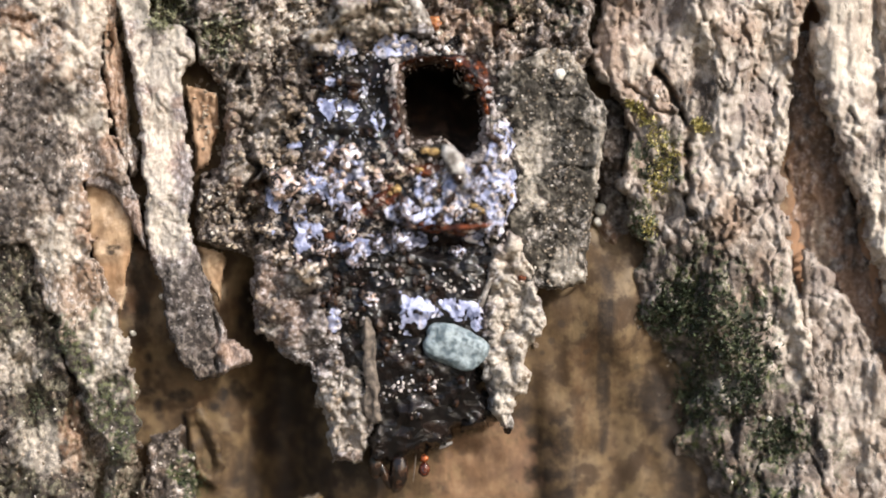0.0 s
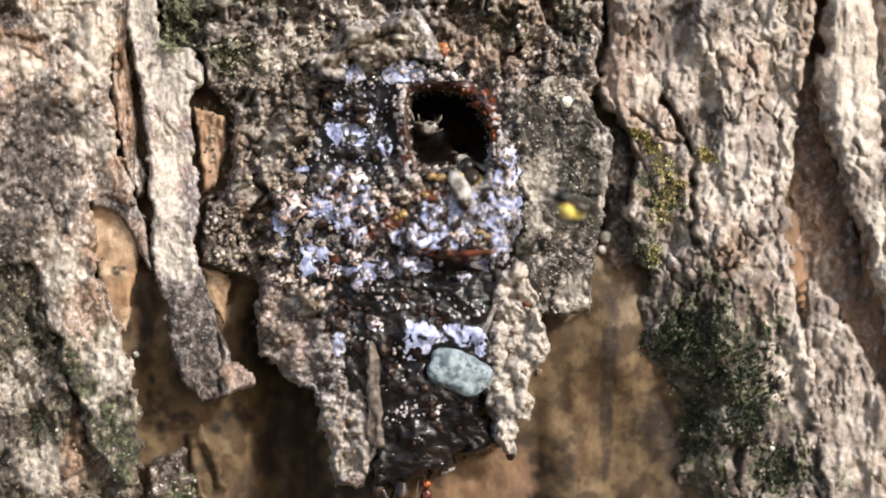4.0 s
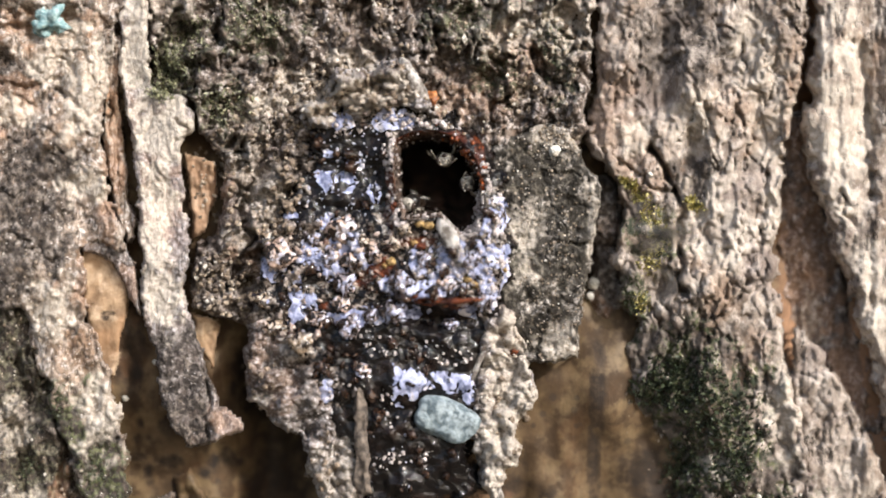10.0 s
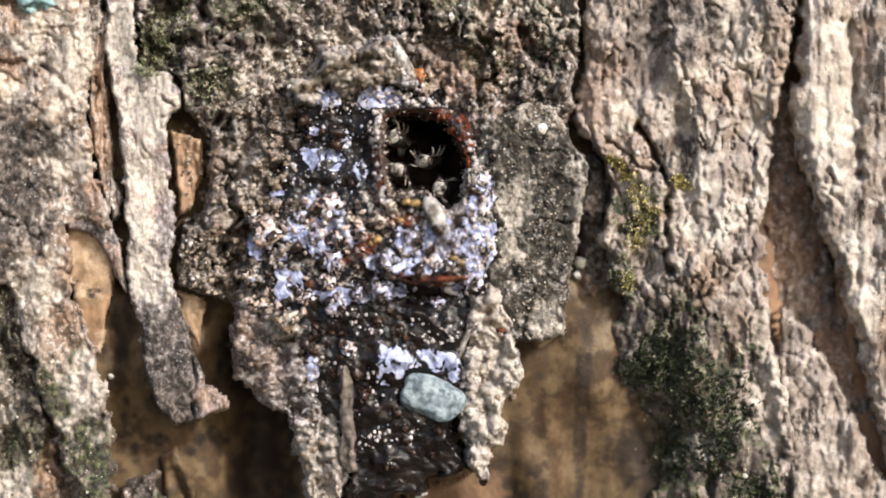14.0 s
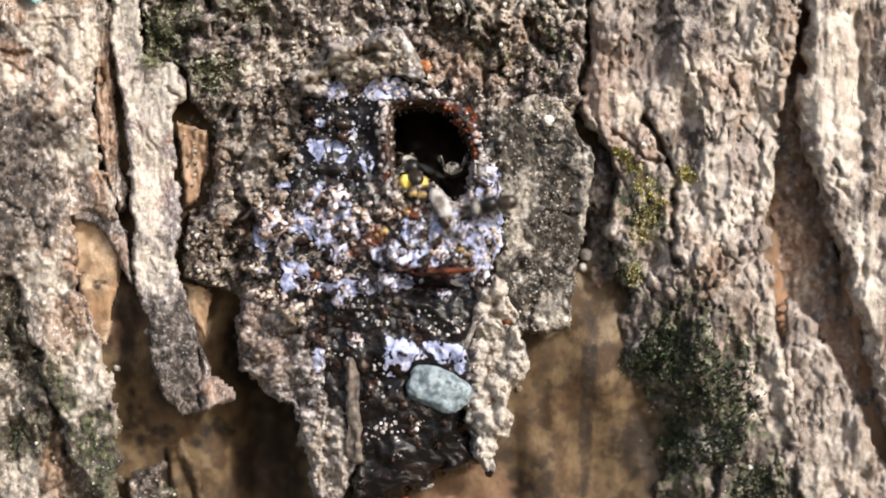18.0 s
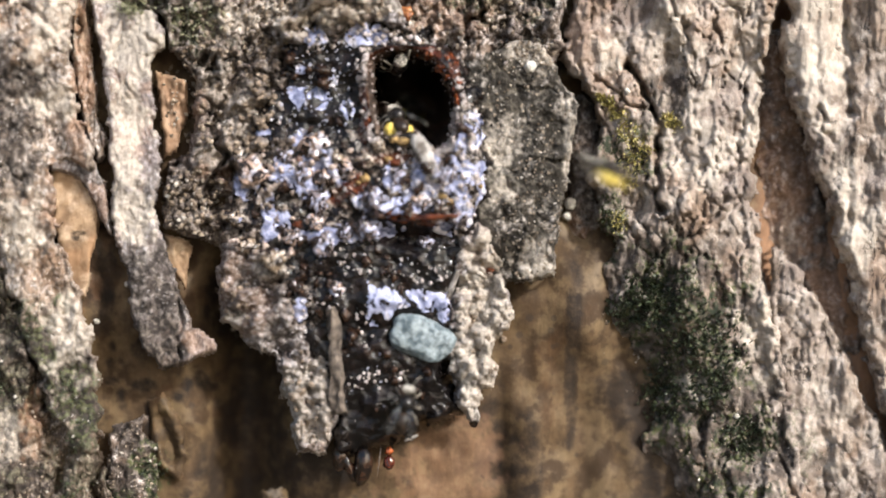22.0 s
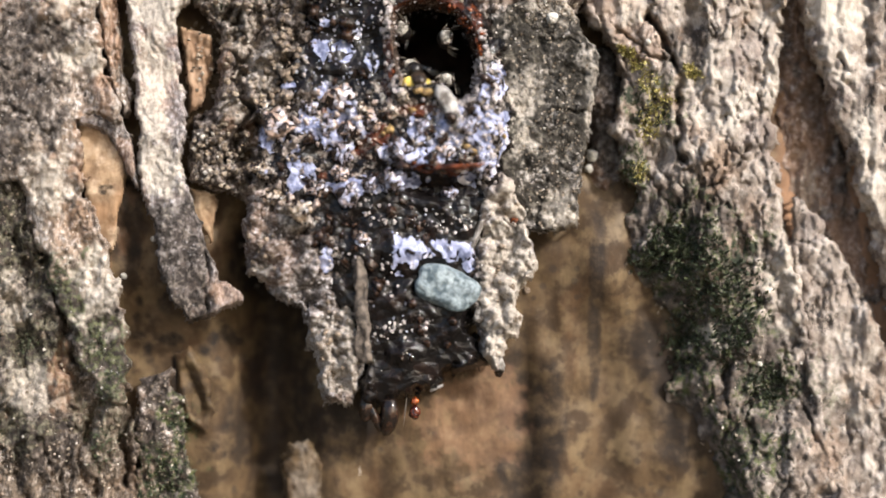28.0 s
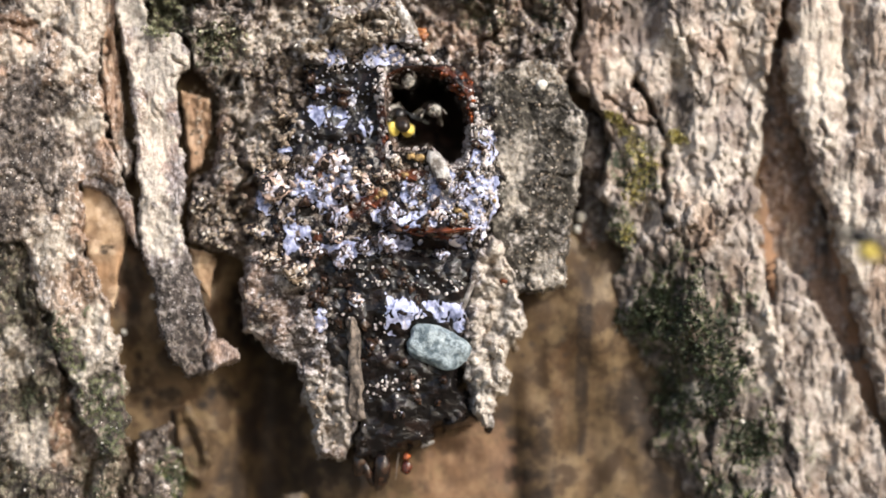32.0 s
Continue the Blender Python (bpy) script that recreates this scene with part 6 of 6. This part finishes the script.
    key(bee_6, [(0.0, 100.04, -38.50, -47.17, -20, 0, -125), (3.0, 100.04, -38.50, -47.17, -20, 0, -125), (3.3, 50.04, -18.50, -26.27, -20, 0, -125), (3.4, 35.37, -18.50, -16.53, -20, 0, -125), (3.5, 16.02, -9.56, -4.28, -20, 0, -125), (3.6, 10.15, -2.59, 5.26, -20, 0, -125), (3.7, 3.89, 1.75, 10.03, -32, 0, -160), (3.8, 2.48, 3.34, 12.58, -32, 0, -160), (3.9, 2.42, 3.50, 12.88, -32, 0, -160), (4.0, 1.96, 3.50, 13.03, -32, 0, -160), (4.1, -2.07, 3.50, 15.65, -32, 0, -160), (4.3, -2.19, 3.50, 15.17, -32, 0, -160), (4.4, -1.22, 18.50, 17.73, -32, 0, -160), (4.5, 0.75, 30.92, 41.04, -10, 0, -178), (32.0, 0.75, 30.92, 41.04, -10, 0, -178)])
    key(bee_7, [(0.0, 105.49, -38.50, -44.98, -20, 0, -125), (3.4, 105.49, -38.50, -44.98, -20, 0, -125), (3.7, 55.49, -18.50, -24.08, -20, 0, -125), (3.8, 41.48, -18.50, -13.09, -20, 0, -125), (3.9, 18.94, -7.23, 4.22, -20, 0, -125), (4.0, 12.94, -2.40, 9.25, -20, 0, -125), (4.1, 1.15, 3.50, 14.35, -32, 0, -160), (4.2, -1.61, 3.50, 14.74, -32, 0, -160), (4.3, -0.93, 18.50, 17.55, -32, 0, -160), (4.4, -1.65, 30.34, 40.69, -10, 0, -178), (32.0, -1.65, 30.34, 40.69, -10, 0, -178)])
    key(bee_8, [(0.0, 91.72, -38.50, -29.09, -20, 0, -125), (16.8, 91.72, -38.50, -29.09, -20, 0, -125), (17.1, 41.72, -18.50, -8.19, -20, 0, -125), (17.3, 9.30, 0.48, 12.80, -32, 0, -160), (17.5, -0.25, 3.50, 14.51, -32, 0, -160), (17.8, -0.44, 3.50, 13.31, -32, 0, -160), (18.0, -2.52, 3.50, 14.87, -32, 0, -160), (18.1, -1.38, 18.50, 17.60, -32, 0, -160), (18.3, -0.79, 30.05, 40.76, -10, 0, -178), (32.0, -0.79, 30.05, 40.76, -10, 0, -178)])
    key(bee_9, [(0.0, 86.16, -38.50, -40.21, -20, 0, -125), (16.6, 86.16, -38.50, -40.21, -20, 0, -125), (16.9, 36.16, -18.50, -19.31, -20, 0, -125), (17.2, 9.33, -3.32, 2.97, -20, 0, -125), (17.5, -2.26, 1.02, 7.88, -32, 0, -160), (17.8, -3.00, 3.50, 14.54, -32, 0, -160), (18.0, -1.62, 18.50, 17.47, -32, 0, -160), (18.1, -2.00, 30.98, 40.96, -10, 0, -178), (32.0, -2.00, 30.98, 40.96, -10, 0, -178)])
    key(bee_10, [(0.0, 104.37, -38.50, -29.11, -20, 0, -125), (19.1, 104.37, -38.50, -29.11, -20, 0, -125), (19.4, 54.37, -18.50, -8.21, -20, 0, -125), (19.5, 30.13, -15.27, 0.50, -20, 0, -125), (19.6, 13.30, -3.06, 7.66, -20, 0, -125), (19.7, 6.97, 1.91, 13.79, -32, 0, -160), (19.8, 0.60, 3.50, 13.68, -32, 0, -160), (20.0, -0.80, 3.50, 14.45, -32, 0, -160), (20.1, -0.52, 18.50, 17.44, -32, 0, -160), (20.2, -2.21, 30.90, 41.42, -10, 0, -178), (32.0, -2.21, 30.90, 41.42, -10, 0, -178)])
    key(bee_11, [(0.0, 99.28, -38.50, -42.11, -20, 0, -125), (19.8, 99.28, -38.50, -42.11, -20, 0, -125), (20.1, 49.28, -18.50, -21.21, -20, 0, -125), (20.2, 30.88, -18.50, -6.94, -20, 0, -125), (20.3, 21.25, -7.70, 6.62, -20, 0, -125), (20.4, 11.47, -0.77, 12.37, -20, 0, -125), (20.5, -2.66, 3.50, 14.51, -32, 0, -160), (20.6, -1.45, 18.50, 17.46, -32, 0, -160), (20.7, -0.77, 30.10, 39.03, -10, 0, -178), (32.0, -0.77, 30.10, 39.03, -10, 0, -178)])
    key(forager_orange, [(0.0, 93.91, -38.50, -37.79, -20, 0, -125), (20.4, 93.91, -38.50, -37.79, -20, 0, -125), (20.7, 43.91, -18.50, -16.89, -20, 0, -125), (20.8, 25.81, -12.62, -0.40, -20, 0, -125), (20.9, 12.19, -1.17, 12.28, -20, 0, -125), (21.0, 0.66, 3.50, 15.91, -32, 0, -160), (21.1, 0.20, 3.50, 15.95, -32, 0, -160), (21.2, -0.02, 18.50, 18.04, -32, 0, -160), (21.3, -0.79, 30.05, 40.02, -10, 0, -178), (32.0, -0.79, 30.05, 40.02, -10, 0, -178)])
    key(bee_12, [(0.0, 111.50, -38.50, -51.76, -20, 0, -125), (20.4, 111.50, -38.50, -51.76, -20, 0, -125), (20.7, 61.50, -18.50, -30.86, -20, 0, -125), (20.8, 41.10, -18.50, -20.40, -20, 0, -125), (20.9, 6.33, -7.58, -6.24, -20, 0, -125), (21.0, 3.57, 0.79, 7.87, -32, 0, -160), (21.1, 0.40, 1.10, 7.73, -32, 0, -160), (21.2, 0.19, 3.50, 14.24, -32, 0, -160), (21.3, 1.28, 3.50, 14.86, -32, 0, -160), (21.6, -0.63, 3.50, 15.75, -32, 0, -160), (21.8, -1.48, 3.50, 14.62, -32, 0, -160), (22.0, -2.08, 3.50, 14.72, -32, 0, -160), (22.5, -2.18, 3.50, 14.86, -32, 0, -160), (22.7, -1.21, 18.50, 17.60, -32, 0, -160), (22.9, 1.50, 30.19, 40.64, -10, 0, -178), (32.0, 1.50, 30.19, 40.64, -10, 0, -178)])
    key(bee_13, [(0.0, 108.03, -38.50, -26.32, -20, 0, -125), (20.5, 108.03, -38.50, -26.32, -20, 0, -125), (20.8, 58.03, -18.50, -5.42, -20, 0, -125), (20.9, 41.47, -18.50, 4.91, -20, 0, -125), (21.0, 19.69, -5.35, 17.38, -20, 0, -125), (21.1, 1.51, 0.02, 5.87, -32, 0, -160), (21.2, -2.28, -1.23, 3.72, -20, 0, -125), (21.3, -1.85, -0.42, 5.10, -20, 0, -125), (21.5, -2.93, 2.08, 10.06, -32, 0, -160), (21.6, -0.50, 2.67, 10.63, -32, 0, -160), (21.9, -1.86, 3.50, 15.24, -32, 0, -160), (22.0, -1.05, 18.50, 17.75, -32, 0, -160), (22.1, -0.51, 31.24, 41.04, -10, 0, -178), (32.0, -0.51, 31.24, 41.04, -10, 0, -178)])
    key(bee_14, [(0.0, 99.87, -38.50, -32.91, -20, 0, -125), (20.8, 99.87, -38.50, -32.91, -20, 0, -125), (21.1, 49.87, -18.50, -12.01, -20, 0, -125), (21.2, 19.53, -8.56, 0.92, -20, 0, -125), (21.3, 2.39, 2.10, 10.00, -32, 0, -160), (21.5, -1.00, 3.47, 12.20, -32, 0, -160), (21.6, -0.62, 18.50, 16.54, -32, 0, -160), (21.8, -1.03, 30.10, 40.92, -10, 0, -178), (32.0, -1.03, 30.10, 40.92, -10, 0, -178)])
    key(bee_15, [(0.0, 111.84, -38.50, -33.89, -20, 0, -125), (21.5, 111.84, -38.50, -33.89, -20, 0, -125), (21.8, 61.84, -18.50, -12.99, -20, 0, -125), (21.9, 44.14, -18.50, -1.88, -20, 0, -125), (22.0, 21.14, -7.04, 8.63, -20, 0, -125), (22.1, 1.56, 3.50, 15.95, -32, 0, -160), (22.2, 0.66, 18.50, 18.04, -32, 0, -160), (22.3, 0.53, 31.58, 40.75, -10, 0, -178), (32.0, 0.53, 31.58, 40.75, -10, 0, -178)])
    key(bee_16, [(0.0, 83.48, -38.50, -54.35, -20, 0, -125), (25.0, 83.48, -38.50, -54.35, -20, 0, -125), (25.3, 33.48, -18.50, -33.45, -20, 0, -125), (25.5, 18.01, -17.41, -17.42, -20, 0, -125), (25.6, 10.83, -8.43, -6.35, -20, 0, -125), (25.7, 3.39, 0.56, 7.27, -32, 0, -160), (25.9, 0.85, 3.50, 14.09, -32, 0, -160), (26.0, 0.30, 18.50, 17.29, -32, 0, -160), (26.2, -0.53, 30.60, 38.38, -10, 0, -178), (32.0, -0.53, 30.60, 38.38, -10, 0, -178)])
    key(bee_17, [(0.0, 78.37, -38.50, -46.63, -20, 0, -125), (27.0, 78.37, -38.50, -46.63, -20, 0, -125), (27.3, 28.37, -18.50, -25.73, -20, 0, -125), (27.5, 17.52, -15.00, -14.20, -20, 0, -125), (27.6, 22.10, -14.52, -9.88, -20, 0, -125), (27.7, 12.08, -4.28, 2.62, -20, 0, -125), (27.8, 0.04, 3.50, 16.82, -32, 0, -160), (27.9, -1.86, 3.50, 13.65, -32, 0, -160), (28.0, -2.80, 3.50, 14.43, -32, 0, -160), (28.1, -1.52, 18.50, 17.43, -32, 0, -160), (28.3, -1.44, 31.63, 40.78, -10, 0, -178), (32.0, -1.44, 31.63, 40.78, -10, 0, -178)])
    key(bee_18, [(0.0, 86.57, -38.50, -52.08, -20, 0, -125), (28.2, 86.57, -38.50, -52.08, -20, 0, -125), (28.5, 36.57, -18.50, -31.18, -20, 0, -125), (28.6, 20.55, -13.49, -9.12, -20, 0, -125), (28.7, 12.92, -1.28, 14.33, -20, 0, -125), (28.8, 9.57, 0.81, 16.38, -32, 0, -160), (28.9, 2.61, 3.50, 13.98, -32, 0, -160), (29.0, 2.04, 3.50, 14.32, -32, 0, -160), (29.3, -0.60, 3.50, 15.06, -32, 0, -160), (29.5, -0.42, 18.50, 17.68, -32, 0, -160), (29.6, 0.13, 30.19, 40.22, -10, 0, -178), (32.0, 0.13, 30.19, 40.22, -10, 0, -178)])
    key(bee_19, [(0.0, 106.42, -38.50, -59.15, -20, 0, -125), (31.1, 106.42, -38.50, -59.15, -20, 0, -125), (31.4, 56.42, -18.50, -38.25, -20, 0, -125), (31.5, 37.46, -18.50, -23.38, -20, 0, -125), (31.6, 18.99, -9.41, -1.89, -20, 0, -125), (31.7, 6.10, 1.17, 10.31, -32, 0, -160), (31.8, -3.56, 3.50, 16.74, -32, 0, -160), (31.9, -3.76, 3.50, 15.61, -32, 0, -160), (32.0, -3.95, 3.50, 16.87, -32, 0, -160)])
    key(bee_20, [(0.0, 117.96, -38.50, -22.31, -20, 0, -125), (31.5, 117.96, -38.50, -22.31, -20, 0, -125), (31.8, 67.96, -18.50, -1.41, -20, 0, -125), (31.9, 56.12, -18.50, 0.44, -20, 0, -125), (32.0, 45.45, -18.50, 2.55, -20, 0, -125)])
    key(traveller, [(0.0, -1.75, 30.11, 41.20, -10, 0, 20), (2.6, -1.75, 30.11, 41.20, -10, 0, 20), (2.7, 1.29, 18.50, 17.78, -20, 0, 40), (2.8, 2.82, 3.50, 15.30, -20, 0, 40), (2.9, 19.34, -5.50, 11.85, -25, 0, 70), (3.0, 44.23, -18.50, 5.01, -25, 0, 70), (3.3, 104.23, -38.50, 15.01, -25, 0, 70), (32.0, 104.23, -38.50, 15.01, -25, 0, 70)])
    key(bee_21, [(0.0, 0.24, 30.40, 38.45, -10, 0, 20), (9.1, 0.24, 30.40, 38.45, -10, 0, 20), (9.2, 1.04, 18.50, 19.35, -20, 0, 40), (9.3, 2.33, 3.50, 19.23, -20, 0, 40), (9.4, 14.45, -2.10, 16.12, -25, 0, 70), (9.5, 28.12, -11.22, 13.27, -25, 0, 70), (9.6, 49.61, -18.50, 9.61, -25, 0, 70), (9.9, 109.61, -38.50, 19.61, -25, 0, 70), (32.0, 109.61, -38.50, 19.61, -25, 0, 70)])
    key(bee_22, [(0.0, 1.55, 31.61, 40.10, -10, 0, 20), (9.6, 1.55, 31.61, 40.10, -10, 0, 20), (9.7, 1.26, 18.50, 19.06, -20, 0, 40), (9.8, 2.76, 3.50, 18.50, -20, 0, 40), (9.9, 8.24, 1.37, 14.56, -20, 0, 40), (10.0, 24.56, -9.01, 10.87, -25, 0, 70), (10.1, 46.42, -18.50, 6.36, -25, 0, 70), (10.4, 106.42, -38.50, 16.36, -25, 0, 70), (32.0, 106.42, -38.50, 16.36, -25, 0, 70)])
    key(bee_23, [(0.0, 110.65, -38.50, -15.90, -20, 0, -125), (14.0, 110.65, -38.50, -15.90, -20, 0, -125), (14.3, 60.65, -18.50, 5.00, -20, 0, -125), (14.4, 36.85, -17.58, 13.35, -20, 0, -125), (14.5, 10.83, -3.05, 28.69, -20, 0, -125), (14.6, 1.29, 3.01, 22.87, -32, 0, -160), (14.7, 0.52, 18.50, 20.80, -32, 0, -160), (14.8, 1.31, 30.07, 38.26, -10, 0, -178), (32.0, 1.31, 30.07, 38.26, -10, 0, -178)])
    key(bee_24, [(0.0, -1.21, 31.89, 39.72, -10, 0, 20), (15.1, -1.21, 31.89, 39.72, -10, 0, 20), (15.2, 1.97, 18.50, 17.41, -20, 0, 40), (15.3, 4.19, 3.41, 14.39, -20, 0, 40), (15.4, 13.05, -2.69, 8.32, -25, 0, 70), (15.5, 29.04, -12.76, 6.20, -25, 0, 70), (15.6, 48.65, -18.50, 3.80, -25, 0, 70), (15.9, 108.65, -38.50, 13.80, -25, 0, 70), (32.0, 108.65, -38.50, 13.80, -25, 0, 70)])
    key(bee_25, [(0.0, 100.31, -38.50, -39.72, -20, 0, -125), (24.1, 100.31, -38.50, -39.72, -20, 0, -125), (24.4, 50.31, -18.50, -18.82, -20, 0, -125), (24.5, 27.94, -13.13, 1.51, -20, 0, -125), (24.6, 16.47, -3.29, 15.97, -20, 0, -125), (24.7, 3.62, 3.50, 18.78, -32, 0, -160), (24.8, 1.69, 18.50, 19.17, -32, 0, -160), (24.9, -2.10, 31.70, 40.70, -10, 0, -178), (32.0, -2.10, 31.70, 40.70, -10, 0, -178)])
    key(bee_26, [(0.0, 96.00, -38.50, -58.00, -60, 20, 180), (20.9, 96.00, -38.50, -58.00, -60, 20, 180), (21.2, 40.00, -18.50, -40.00, -60, 20, 180), (21.4, 8.00, -4.00, -26.00, -65, 20, 180), (21.5, 0.30, 0.40, -21.33, -70, 20, 180), (21.8, -2.87, -0.60, -20.76, -70, 60, 180), (22.0, -0.13, -0.60, -19.15, -80, -10, 180), (22.2, 0.99, -0.60, -18.73, -80, -60, 180), (22.4, 1.31, 0.40, -21.13, -70, -20, 180), (22.6, 1.65, 3.00, -23.21, -50, 0, 180), (22.8, 1.90, 3.60, -23.98, -40, 15, 180), (23.0, 0.99, 3.60, -24.19, -40, -10, 180), (23.2, 1.64, 3.60, -24.68, -40, 10, 180), (23.4, 2.94, 3.00, -23.69, -50, -30, 180), (23.6, 3.12, 0.00, -21.35, -70, -40, 180), (23.8, 8.39, -6.00, -27.54, -60, -60, 180), (24.0, 30.00, -16.00, -40.00, -60, -50, 180), (24.4, 90.00, -38.50, -60.00, -60, -40, 180), (32.0, 90.00, -38.50, -60.00, -60, -40, 180)])
    key(bee_27, [(0.0, 1.40, 31.10, 40.20, 80, 75, 0), (17.2, 1.40, 31.10, 40.20, 80, 75, 0), (17.6, 2.92, 18.50, 16.73, 80, 75, 0), (17.8, 5.85, 1.60, 12.52, 80, 75, 0), (18.0, 6.83, -0.50, 10.54, 88, 80, 0), (18.5, 7.67, -0.50, 9.65, 80, 65, 0), (19.0, 6.50, -0.70, 9.17, 92, 84, 0), (19.5, 5.07, -0.50, 8.99, 88, 72, 0), (20.0, 6.05, -0.50, 7.31, 84, 80, 0), (20.1, 6.22, -3.00, 10.80, 80, 60, 0), (20.2, 9.16, -8.00, 13.51, 80, 60, 0), (20.4, 40.00, -18.50, 16.00, 80, 60, 0), (20.7, 104.00, -38.50, 20.00, 80, 60, 0), (32.0, 104.00, -38.50, 20.00, 80, 60, 0)])
    key(bee_28, [(0.0, -0.40, 31.30, 40.60, -10, 0, 20), (28.2, -0.40, 31.30, 40.60, -10, 0, 20), (28.3, 2.00, 14.00, 17.00, -20, 0, 45), (28.4, 11.70, -4.00, 12.16, -25, 0, 70), (28.5, 28.02, -16.00, 15.22, -25, 0, 70), (28.8, 96.00, -38.50, 40.00, -25, 0, 70), (32.0, 96.00, -38.50, 40.00, -25, 0, 70)])


motions()
